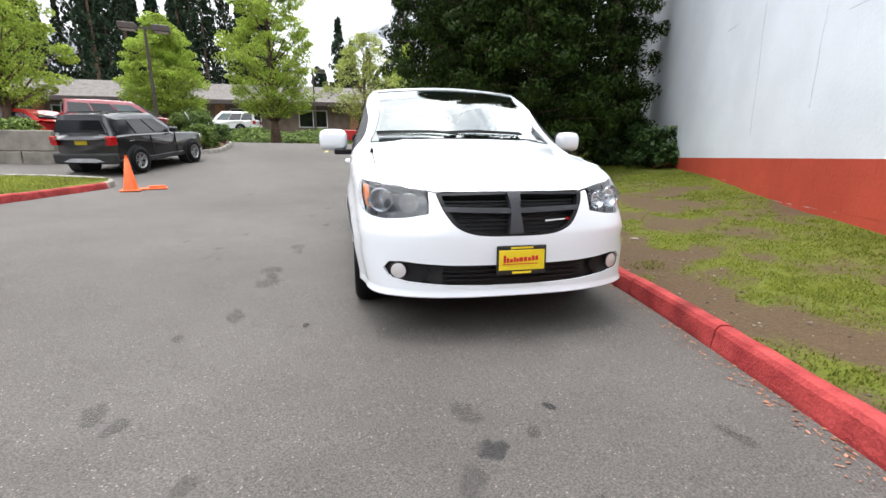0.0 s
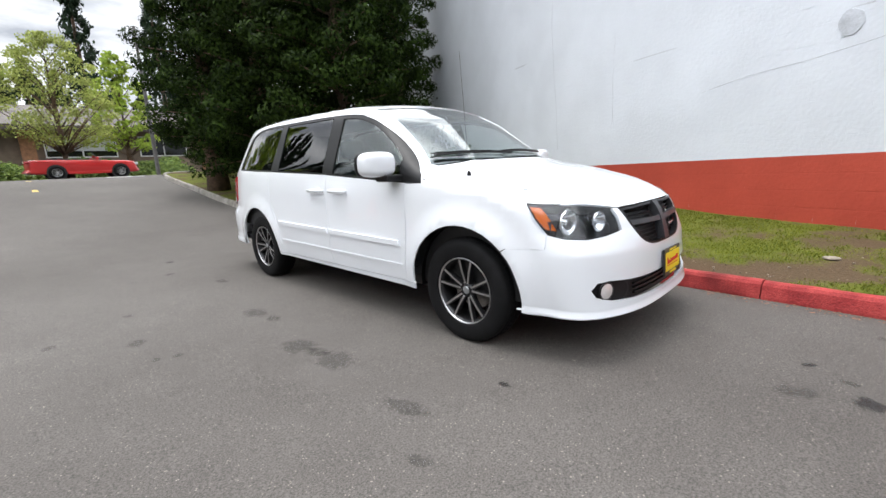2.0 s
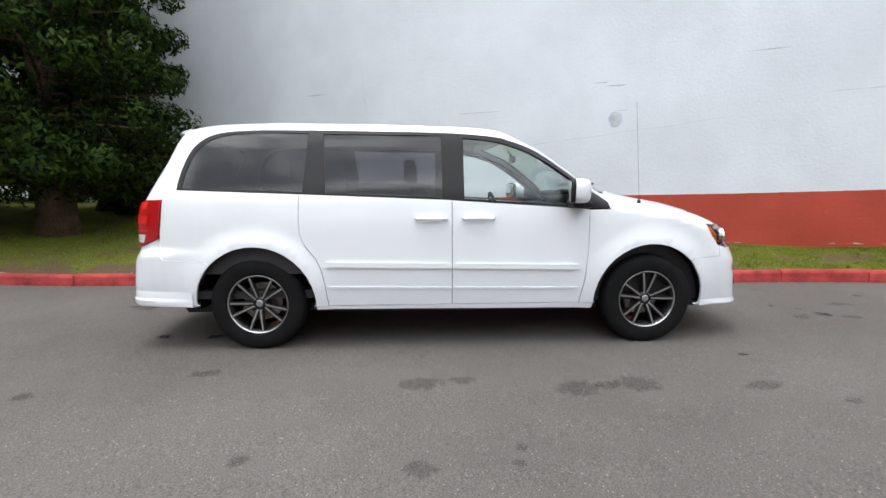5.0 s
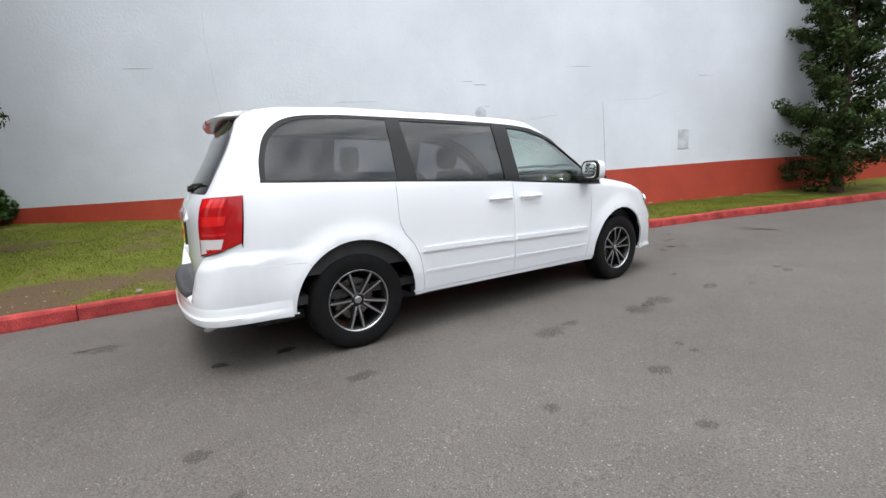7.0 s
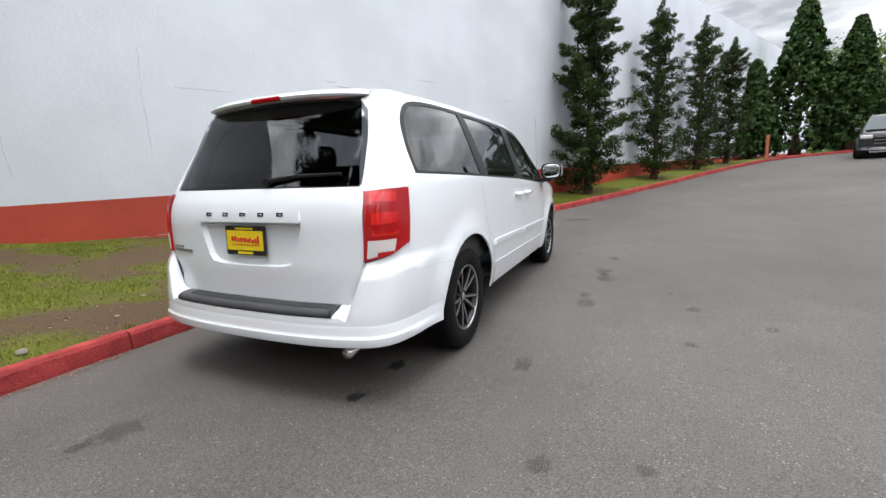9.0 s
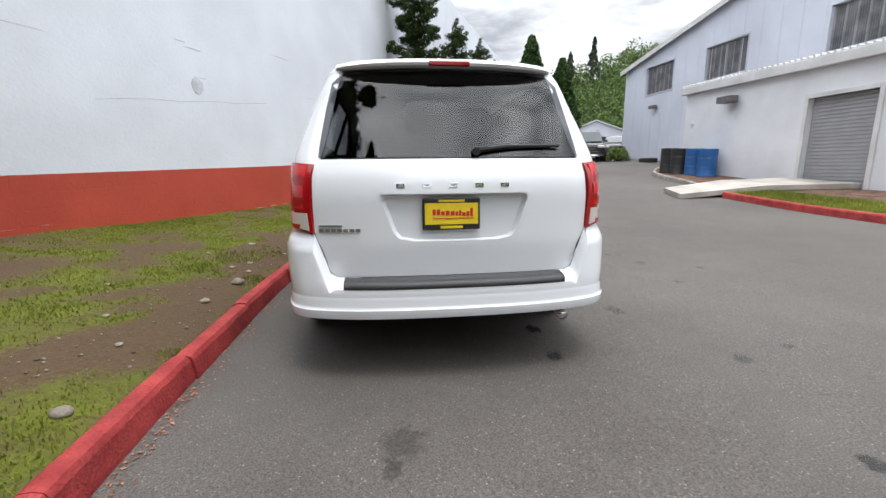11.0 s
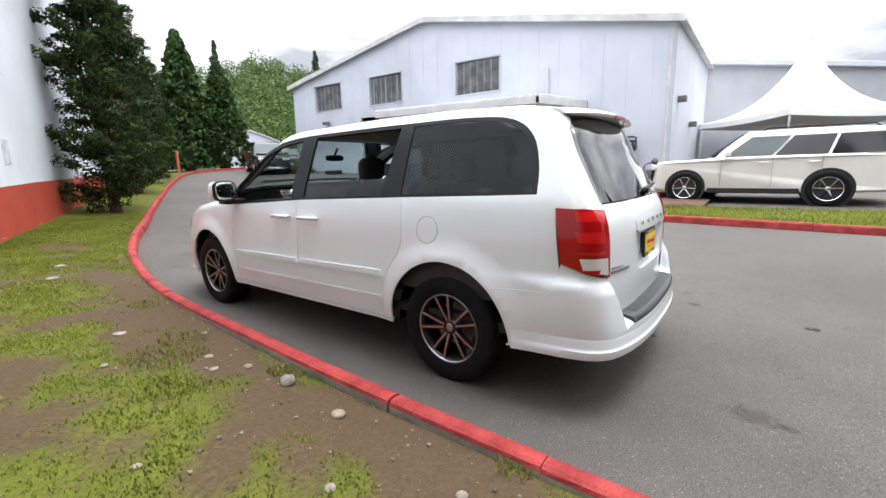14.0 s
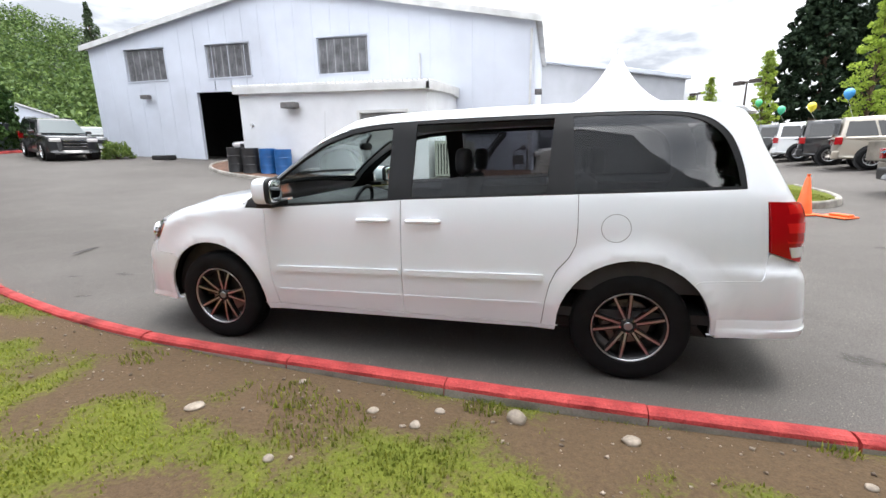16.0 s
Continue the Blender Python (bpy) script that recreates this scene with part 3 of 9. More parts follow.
    for y0, y1, z0, z1 in wins:
        win = part("window", boxes((X - 0.14, X - 0.11, y0 + 0.02, y1 - 0.02, wz(z0, y0) + 0.02, wz(z1, y1) - 0.02)), M["fibre_grey"], root, "grey corrugated translucent sheet")
        for ya, yb, za, zb in ((y0 - 0.04, y1 + 0.04, z0 - 0.05, z0 - 0.002), (y0 - 0.04, y0 - 0.002, z0, z1), (y1 + 0.002, y1 + 0.04, z0, z1), (y0 - 0.04, y1 + 0.04, z1 + 0.002, z1 + 0.04)):
            part("frame", boxes((X + 0.002, X + 0.035, ya, yb, wz(za, ya), wz(zb, ya))), M["steel_white"], win, "pale metal frame")
        n = int((y1 - y0) / 0.075)
        for i in range(n):
            yy = y0 + 0.04 + (y1 - y0 - 0.08) * i / (n - 1)
            bm = bmesh.new()
            tube(bm, (X - 0.105, yy, wz(z0 + 0.03, yy)), (X - 0.105, yy, wz(z1 - 0.03, yy)), 0.030, n=6)
            part("sheet_fold", bm, M["fibre_grey"] if (i * 7) % 5 else M["fibre_pale"], win)
    # dark bay behind the tall doorway
    bm = boxes((X - 9.0, X - 8.9, bay[0] - 3, bay[1] + 3, -0.4, 5.2), (X - 8.9, X - 0.19, bay[0] - 3.0, bay[0] - 2.9, -0.4, 5.2), (X - 8.9, X - 0.19, bay[1] + 2.9, bay[1] + 3, -0.4, 5.2), (X - 8.9, X - 0.19, bay[0] - 3, bay[1] + 3, 5.2, 5.3))
    part("bay_lining", bm, M["dark_interior"], root, "dark workshop interior")
    # stub vent pipe and floodlights
    bm = bmesh.new()
    tube(bm, (X + 0.06, -4.6, wz(4.3, -4.6)), (X + 0.06, -4.6, wz(5.4, -4.6)), 0.045, n=8)
    part("vent_pipe", bm, M["roof_steel"], root)
    bm = bmesh.new()
    tube(bm, (X + 0.05, 0.02, 0.6), (X + 0.05, 0.02, 6.1), 0.045, n=8)
    part("downpipe", bm, M["roof_steel"], root, "white downpipe at the corner")
    for y, z, x in ((-19.0, 3.9, X), ):
        f = part("floodlight", boxes((x, x + 0.10, y - 0.06, y + 0.06, wz(z, y), wz(z + 0.2, y)), (x + 0.08, x + 0.36, y - 0.22, y + 0.22, wz(z - 0.02, y), wz(z + 0.16, y)), bevel=0.015), M["lamp_grey"], root, "grey wall floodlight")
    for x, z in ((-16.2, 3.9), (-19.6, 3.2)):
        part("floodlight", boxes((x - 0.15, x + 0.15, YR, YR + 0.3, z - 0.12, z + 0.1), bevel=0.02), M["lamp_grey"], root, "grey wall floodlight")
    return root


M["fibre_grey"] = pbr("grey_fibreglass_sheet", (0.16, 0.16, 0.17), 0.5, var=0.35, scale=2.5, bump=0.1, stain=0.4)
M["fibre_pale"] = pbr("pale_fibreglass_sheet", (0.30, 0.30, 0.31), 0.5, var=0.3, scale=2.5, bump=0.1, stain=0.4)
M["lamp_grey"] = pbr("weathered_grey_metal", (0.16, 0.15, 0.15), 0.5, 0.4, var=0.2, scale=6)
workshop = build_workshop()


def build_annex():
    root = tagged(empty("workshop_annex"), "low white lean-to with a grey roller door", "building")
    X0, X1, Y0, Y1, ZT = -14.88, -10.4, -10.15, -3.02, 3.57
    door = (-5.42, -3.78, 0.45, 2.76)
    bm = bmesh.new()
    def slab(x0, x1, y0, y1, z0, z1, rise=0.0):
        P = [(x0, y0), (x1, y0), (x1, y1), (x0, y1)]
        lo = [bm.verts.new((x, y, wz(z0, y))) for x, y in P]
        hi = [bm.verts.new((x, y, wz(z1 + rise * (X1 - x) / (X1 - X0), y))) for x, y in P]
        bm.faces.new(lo[::-1]), bm.faces.new(hi)
        for i in range(4):
            bm.faces.new((lo[i], lo[(i + 1) % 4], hi[(i + 1) % 4], hi[i]))
    slab(X1 - 0.2, X1, Y0, door[0], -0.3, ZT)
    slab(X1 - 0.2, X1, door[1], Y1, -0.3, ZT)
    slab(X1 - 0.2, X1, door[0], door[1], door[3], ZT)
    part("front_wall", bm, M["wall_plain"], root, "white painted plywood and plaster wall")
    for ya in (Y1 - 0.2, Y0):
        bm = bmesh.new()
        slab(X0, X1 - 0.2, ya, ya + 0.2, -0.3, ZT, 0.3)
        part("side_wall", bm, M["wall_plain"], root, "white painted wall")
    bm = bmesh.new()
    slab(X0, X1 + 0.16, Y0 - 0.12, Y1 + 0.12, ZT + 0.01, ZT + 0.07, 0.3)
    part("roof", bm, M["roof_steel"], root, "pale corrugated roof edge")
    bm = boxes((X1 + 0.005, X1 + 0.18, Y0 - 0.13, Y1 + 0.13, 0, 0.24), bevel=0.01)
    for v in bm.verts:
        v.co.z = wz(v.co.z + ZT - 0.20, v.co.y)
    part("fascia", bm, M["roof_steel"], root, "white fascia board and gutter")
    bm = boxes((X0 + 0.1, X1 + 0.18, Y1 + 0.005, Y1 + 0.14, 0, 0.24), bevel=0.01)
    for v in bm.verts:
        v.co.z = wz(v.co.z + ZT - 0.20 + 0.3 * (X1 - v.co.x) / (X1 - X0), v.co.y)
    part("fascia", bm, M["roof_steel"], root, "white fascia board and gutter")
    bm = bmesh.new()
    y = Y0 - 0.1
    while y < Y1 + 0.1:
        tube(bm, (X1 + 0.17, y, wz(ZT + 0.085, y)), (X0, y, wz(ZT + 0.385, y)), 0.035, n=6)
        y += 0.17
    part("roof_corrugation", bm, M["roof_steel"], root)
    # roller door of interlocking slats
    dr = part("roller_door", boxes((X1 - 0.17, X1 - 0.14, door[0], door[1], door[2], door[3])), M["roller"], root, "grey slatted roller door, closed")
    n = 26
    for i in range(n):
        z = door[2] + (door[3] - door[2]) * i / n
        part("slat", boxes((X1 - 0.14, X1 - 0.118, door[0] + 0.01, door[1] - 0.01, z + 0.006, z + (door[3] - door[2]) / n - 0.006), bevel=0.006), M["roller"], dr)
    for ya, yb, za, zb in ((door[0] - 0.1, door[0], 0.3, door[3] + 0.1), (door[1], door[1] + 0.1, 0.3, door[3] + 0.1), (door[0], door[1], door[3], door[3] + 0.1)):
        part("door_frame", boxes((X1 + 0.002, X1 + 0.05, ya, yb, za, zb), bevel=0.006), M["roof_steel"], root, "white door frame")
    f = part("floodlight", boxes((X1, X1 + 0.1, -8.0, -7.86, 3.0, 3.22), (X1 + 0.08, X1 + 0.42, -8.2, -7.66, 3.0, 3.2), bevel=0.02), M["lamp_grey"], root, "grey wall floodlight")
    bm = bmesh.new()
    tube(bm, (X1, -9.7, 2.5), (X1 + 0.08, -9.7, 2.5), 0.06, n=12)
    part("wall_lamp", bm, M["roof_steel"], root, "small white round lamp")
    return root


M["wall_plain"] = pbr("white_plaster", (0.68, 0.69, 0.72), 0.7, var=0.06, scale=1.0, bump=0.2, bscale=18, stain=0.2, dark=0.85)
annex = build_annex()

# ---- the minivan's outer shape, as one smooth function ----
def keyed(v, ks, vs):
    return np.interp(v, ks, vs)


def rounded(v, ks, vs, w=0.05):
    """Keyed values with the corners eased."""
    return sum(np.interp(v + d * w, ks, vs) * c for d, c in ((-1.5, 0.12), (-0.75, 0.24), (0, 0.28), (0.75, 0.24), (1.5, 0.12)))


AXLE, HUB_Z = 1.54, 0.362


def half_width(y, z):
    fore = (-2.6, -2.2, -1.9, -1.5, 0.0, 1.5)
    wide = (0.85, 0.905, 0.945, 0.980, 0.985, 0.985)
    gate = rounded(y, fore + (2.0, 2.25, 2.45, 2.7), wide + (0.957, 0.908, 0.850, 0.76), 0.12)
    bumper = rounded(y, fore + (2.1, 2.38, 2.7), wide + (0.957, 0.925, 0.80), 0.12)
    up = np.clip((z - 0.74) / 0.06, 0, 1)
    plan = gate * up + bumper * (1 - up)
    lean = rounded(z, (0.15, 0.30, 0.50, 0.62, 0.80, 1.00, 1.15, 1.22, 1.65, 1.85), (-0.10, -0.035, -0.004, 0.004, 0.002, -0.006, -0.022, -0.038, -0.200, -0.33), 0.045)
    lean = lean - 0.04 * np.clip((y - 0.4) / 1.7, 0, 1) * np.clip((z - 1.2) / 0.45, 0, 1)
    r = np.minimum(np.hypot(y + AXLE, z - HUB_Z), np.hypot(y - AXLE, z - HUB_Z))
    flare = 0.022 * np.clip((0.62 - r) / 0.13, 0, 1) ** 1.5 * np.clip((z - 0.15) / 0.2, 0, 1)
    return plan + lean + flare


def super_arc(ax, w, depth, p):
    t = np.clip(ax / w, 0, 0.9999)
    return depth * (1 - (1 - t ** p) ** (1 / p))


def nose(ax, z):
    c = rounded(z, (0.10, 0.22, 0.30, 0.42, 0.56, 0.66, 0.78, 0.88, 0.95, 1.05), (-2.30, -2.46, -2.545, -2.535, -2.525, -2.515, -2.485, -2.445, -2.40, -2.20), 0.03)
    up = np.clip((z - 0.66) / 0.14, 0, 1)
    return c + super_arc(ax, 0.992, 0.74 + 0.04 * up, 2.85 - 0.27 * up)


def tail(ax, z):
    gate = rounded(z, (0.10, 0.45, 0.60, 0.70, 1.0, 1.10, 1.25, 1.48, 1.60, 1.75), (2.48, 2.525, 2.54, 2.548, 2.545, 2.525, 2.435, 2.30, 2.25, 2.155), 0.03)
    gate = gate - super_arc(ax, 0.985, 0.36, 3.0)
    bumper = rounded(z, (0.10, 0.30, 0.40, 0.50, 0.62, 0.80), (2.54, 2.60, 2.635, 2.64, 2.625, 2.60), 0.025) - super_arc(ax, 0.985, 0.38, 2.7)
    shelf = 0.535 + 0.215 * np.clip((ax - 0.675) / 0.075, 0, 1)          # the bumper rises beside the gate
    w = 0.022 + 0.03 * np.clip((ax - 0.64) / 0.05, 0, 1)
    h = np.clip((z - shelf + w) / (2 * w), 0, 1)
    h = h * h * (3 - 2 * h)
    return bumper * (1 - h) + gate * h


ROOF_Y = (-2.7, -2.45, -2.30, -2.17, -1.86, -1.50, -1.34, -0.81, -0.45, -0.20, 0.12, 0.70, 1.40, 1.90, 2.28, 2.6)
ROOF_Z = (0.74, 0.915, 0.998, 1.050, 1.135, 1.205, 1.262, 1.606, 1.750, 1.776, 1.786, 1.800, 1.806, 1.788, 1.730, 1.64)


def top_height(ax, y):
    sweep = np.clip((0.3 - y) / 1.0, 0, 1)
    fore = np.clip((-y - 1.25) / 0.6, 0, 1)
    ye = y - (0.19 * (1 - fore) + 0.07 * fore) * (ax / 0.8) ** 2 * sweep
    crown = 0.042
    return rounded(ye, ROOF_Y, ROOF_Z, 0.05) - crown * (ax / 0.75) ** 2.2


def smax(a, b, k):
    h = np.clip(0.5 + 0.5 * (a - b) / k, 0, 1)
    return b + (a - b) * h + k * h * (1 - h)


def shell(x, y, z):
    """Negative inside the body, positive outside."""
    ax = np.abs(x)
    f = smax(ax - half_width(y, z), nose(ax, z) - y, 0.07)
    f = smax(f, y - tail(ax, z), 0.07)
    return smax(f, z - top_height(ax, y), 0.06)


def shell_cast(o, d, s0=0.0, s1=4.0, n=90):
    """First crossing of the shell along rays o + s d (arrays of points and directions)."""
    o, d = np.asarray(o, float), np.asarray(d, float)
    lo, found = np.full(len(o), float(s1)), np.zeros(len(o), bool)
    step = (s1 - s0) / n
    hi = lo.copy()
    for i in range(n):
        s = s0 + step * (i + 1)
        p = o + d * s
        inside = shell(p[:, 0], p[:, 1], p[:, 2]) < 0
        newly = inside & ~found
        hi[newly], lo[newly] = s, s - step
        found |= newly
    for _ in range(22):
        mid = (lo + hi) / 2
        p = o + d * mid[:, None]
        ins = shell(p[:, 0], p[:, 1], p[:, 2]) < 0
        hi, lo = np.where(ins, mid, hi), np.where(ins, lo, mid)
    return o + d * ((lo + hi) / 2)[:, None], found


def shell_normal(p, e=0.004):
    g = np.stack([shell(p[:, 0] + e, p[:, 1], p[:, 2]) - shell(p[:, 0] - e, p[:, 1], p[:, 2]),
                  shell(p[:, 0], p[:, 1] + e, p[:, 2]) - shell(p[:, 0], p[:, 1] - e, p[:, 2]),
                  shell(p[:, 0], p[:, 1], p[:, 2] + e) - shell(p[:, 0], p[:, 1], p[:, 2] - e)], 1)
    return g / np.maximum(np.linalg.norm(g, axis=1, keepdims=True), 1e-9)


def in_loops(p, loops):
    """Even-odd test of points against closed loops."""
    ins = np.zeros(len(p), bool)
    for L in loops:
        a, b = L, np.roll(L, -1, 0)
        for (x0, y0), (x1, y1) in zip(a, b):
            if y0 == y1:
                continue
            c = ((p[:, 1] >= min(y0, y1)) & (p[:, 1] < max(y0, y1)))
            xx = x0 + (p[:, 1] - y0) * (x1 - x0) / (y1 - y0)
            ins ^= c & (p[:, 0] < xx)
    return ins


def fine_loop(L, s):
    L = [Vector(p) for p in L]
    out = []
    for a, b in zip(L, L[1:] + L[:1]):
        n = max(1, int(math.ceil((b - a).length / s)))
        out += [tuple(a + (b - a) * k / n) for k in range(n)]
    return np.array(out)


def curve(pts, n=6, closed=False):
    """A smooth line through points."""
    P = [np.array(p, float) for p in pts]
    out = []
    m = len(P)
    for i in range(m if closed else m - 1):
        p0, p1, p2, p3 = (P[(i - 1) % m], P[i], P[(i + 1) % m], P[(i + 2) % m]) if closed else (P[max(i - 1, 0)], P[i], P[i + 1], P[min(i + 2, m - 1)])
        for k in range(n):
            t = k / n
            out.append(tuple(0.5 * ((2 * p1) + (-p0 + p2) * t + (2 * p0 - 5 * p1 + 4 * p2 - p3) * t * t + (-p0 + 3 * p1 - 3 * p2 + p3) * t ** 3)))
    if not closed:
        out.append(tuple(P[-1]))
    return out


def from_side(s):
    return lambda q: (np.stack([np.full(len(q), 1.7 * s), q[:, 0], q[:, 1]], 1), np.tile((-float(s), 0.0, 0.0), (len(q), 1)))


def from_front(q):
    return np.stack([q[:, 0], np.full(len(q), -3.3), q[:, 1]], 1), np.tile((0.0, 1.0, 0.0), (len(q), 1))


def from_rear(q):
    return np.stack([q[:, 0], np.full(len(q), 3.3), q[:, 1]], 1), np.tile((0.0, -1.0, 0.0), (len(q), 1))


def from_top(q):
    return np.stack([q[:, 0], q[:, 1], np.full(len(q), 2.6)], 1), np.tile((0.0, 0.0, -1.0), (len(q), 1))


def round_front(q):
    d = np.stack([np.sin(q[:, 0]), -np.cos(q[:, 0]), np.zeros(len(q))], 1)
    return np.stack([0 * q[:, 0], -1.5 + 0 * q[:, 0], q[:, 1]], 1) + 2.2 * d, -d


def round_rear(q):
    d = np.stack([np.sin(q[:, 0]), np.cos(q[:, 0]), np.zeros(len(q))], 1)
    return np.stack([0 * q[:, 0], 1.5 + 0 * q[:, 0], q[:, 1]], 1) + 2.2 * d, -d


def on_shell(q, proj):
    o, d = proj(np.asarray(q, float))
    p, ok = shell_cast(o, d, 0.0, 2.4, 120)
    if not ok.all():
        s = np.linspace(0, 2.4, 121)
        for i in np.where(~ok)[0]:
            r = o[i] + d[i] * s[:, None]
            f = shell(r[:, 0], r[:, 1], r[:, 2])
            p[i] = r[int(np.argmin(f))]
    return p


def panel(name, loops, proj, mat, parent, off=0.0, thick=0.012, space=0.045, label="", bulge=None):
    """A body panel: an outline in a flat view, laid on the shell, with its own edges and thickness."""
    loops = [fine_loop(L, space) for L in loops]
    pts = np.concatenate(loops)
    lo, hi = pts.min(0), pts.max(0)
    gx, gy = np.meshgrid(np.arange(lo[0] + space / 2, hi[0], space), np.arange(lo[1] + space / 2, hi[1], space))
    grid = np.stack([gx.ravel(), gy.ravel()], 1)
    grid = grid[in_loops(grid, loops)]
    if len(grid):
        d = np.min(np.hypot(grid[:, None, 0] - pts[None, :, 0], grid[:, None, 1] - pts[None, :, 1]), 1)
        grid = grid[d > space * 0.55]
    allp = np.concatenate([pts, grid]) if len(grid) else pts
    edges, base = [], 0
    for L in loops:
        n = len(L)
        edges += [(base + i, base + (i + 1) % n) for i in range(n)]
        base += n
    vs, es, fs, ov, _, _ = delaunay_2d_cdt([Vector(p) for p in allp], edges, [], 0, 1e-6)
    V2 = np.array([tuple(v) for v in vs])
    F = np.array([f for f in fs if len(f) == 3])
    F = F[in_loops(V2[F].mean(1), loops)]
    P = on_shell(V2, proj)
    Nn = shell_normal(P)
    lift = np.full(len(P), off) if bulge is None else off + bulge(V2)
    A = P + Nn * lift[:, None]
    B = A - Nn * thick
    a, b, c = A[F[:, 0]], A[F[:, 1]], A[F[:, 2]]
    if (np.cross(b - a, c - a) * Nn[F[:, 0]]).sum() < 0:
        F = F[:, ::-1]
    n = len(A)
    verts = [*map(tuple, A), *map(tuple, B)]
    normals = [*map(tuple, Nn), *map(tuple, -Nn)]
    faces = [tuple(int(i) for i in f) for f in F] + [tuple(int(i) + n for i in f[::-1]) for f in F]
    cnt = {}
    for f in F:
        for i in range(3):
            e = (int(f[i]), int(f[(i + 1) % 3]))
            cnt[e] = 1
    for (i, j) in list(cnt):
        if (j, i) in cnt:
            continue
        k = len(verts)
        verts += [tuple(A[i]), tuple(A[j]), tuple(B[j]), tuple(B[i])]
        w = np.cross(A[j] - A[i], Nn[i])
        w = w / max(np.linalg.norm(w), 1e-9)
        normals += [tuple(w)] * 4
        faces.append((k + 3, k + 2, k + 1, k))
    ob = raw(name, verts, faces, mat, parent, smooth=True, label=label)
    ob.data.normals_split_custom_set_from_vertices(normals)
    return ob


def deg(L):
    return [(radians(a), z) for a, z in L]


def arch(y0, a0, a1, r=0.456, n=14, z0=HUB_Z):
    return [(y0 + r * math.cos(radians(a0 + (a1 - a0) * i / n)), z0 + r * math.sin(radians(a0 + (a1 - a0) * i / n))) for i in range(n + 1)]


def mirrored(L):
    return [(-x, z) for x, z in L[::-1]]


# colours and coats of the van
def car_paint(name, base, rough=0.3, metal=0.0):
    m, N, L, B = node_mat(name)
    co = N.new("ShaderNodeTexCoord")
    n = N.new("ShaderNodeTexNoise")
    n.inputs["Scale"].default_value, n.inputs["Detail"].default_value = 2.0, 6
    L.new(co.outputs["Object"], n.inputs["Vector"])
    x = N.new("ShaderNodeMixRGB")
    x.inputs[1].default_value, x.inputs[2].default_value = (*[c * 0.965 for c in base], 1), (*base, 1)
    L.new(n.outputs["Fac"], x.inputs[0])
    L.new(x.outputs[0], B.inputs["Base Color"])
    r = N.new("ShaderNodeMapRange")
    r.inputs["To Min"].default_value, r.inputs["To Max"].default_value = rough * 0.85, rough * 1.25
    L.new(n.outputs["Fac"], r.inputs["Value"])
    L.new(r.outputs["Result"], B.inputs["Roughness"])
    B.inputs["Metallic"].default_value = metal
    B.inputs["Coat Weight"].default_value, B.inputs["Coat Roughness"].default_value = 1.0, 0.025
    return m


M["van_white"] = car_paint("white_car_paint", (0.775, 0.80, 0.835))
M["satin_black"] = pbr("satin_black_trim", (0.012, 0.012, 0.013), 0.42, var=0.1, scale=6, bump=0.05, bscale=200)
M["satin_black"].node_tree.nodes["Principled BSDF"].inputs["Specular IOR Level"].default_value = 0.25
M["dark_grey"] = pbr("dark_grey_trim", (0.05, 0.05, 0.055), 0.35, 0.3, var=0.1, scale=6, bump=0.0)
M["chrome_grey"] = plain("satin_chrome", (0.33, 0.34, 0.35), 0.3, 0.7)
M["bright_red_lens"] = plain("bright_red_lens", (0.58, 0.012, 0.012), 0.15, coat=0.5)
M["red_lens"] = plain("red_lens", (0.36, 0.004, 0.007), 0.15, coat=0.35)
M["red_lens_deep"] = plain("deep_red_lens", (0.20, 0.002, 0.004), 0.15, coat=0.35)
M["clear_lens"] = plain("silver_lens", (0.75, 0.72, 0.72), 0.18, 0.3, coat=1.0)
M["amber"] = plain("amber_reflector", (0.75, 0.16, 0.01), 0.2, coat=1.0)
M["plate_yellow"] = pbr("yellow_plate", (0.80, 0.60, 0.02), 0.45, var=0.04, scale=20, bump=0.0)
M["script_red"] = plain("red_print", (0.55, 0.02, 0.02), 0.5)
M["plate_frame"] = plain("black_plate_frame", (0.02, 0.02, 0.02), 0.35)
M["headlamp_back"] = plain("headlamp_bezel", (0.05, 0.05, 0.055), 0.25, 0.6)
M["seat_fabric"] = pbr("black_seat_fabric", (0.03, 0.03, 0.032), 0.85, var=0.25, scale=10, bump=0.4, bscale=200)
M["liner"] = pbr("black_felt_liner", (0.006, 0.006, 0.006), 0.95, var=0.2, scale=20, bump=0.2, spec=0.05)
M["rotor"] = pbr("brake_steel", (0.30, 0.28, 0.26), 0.4, 0.9, var=0.2, scale=10, bump=0.1)


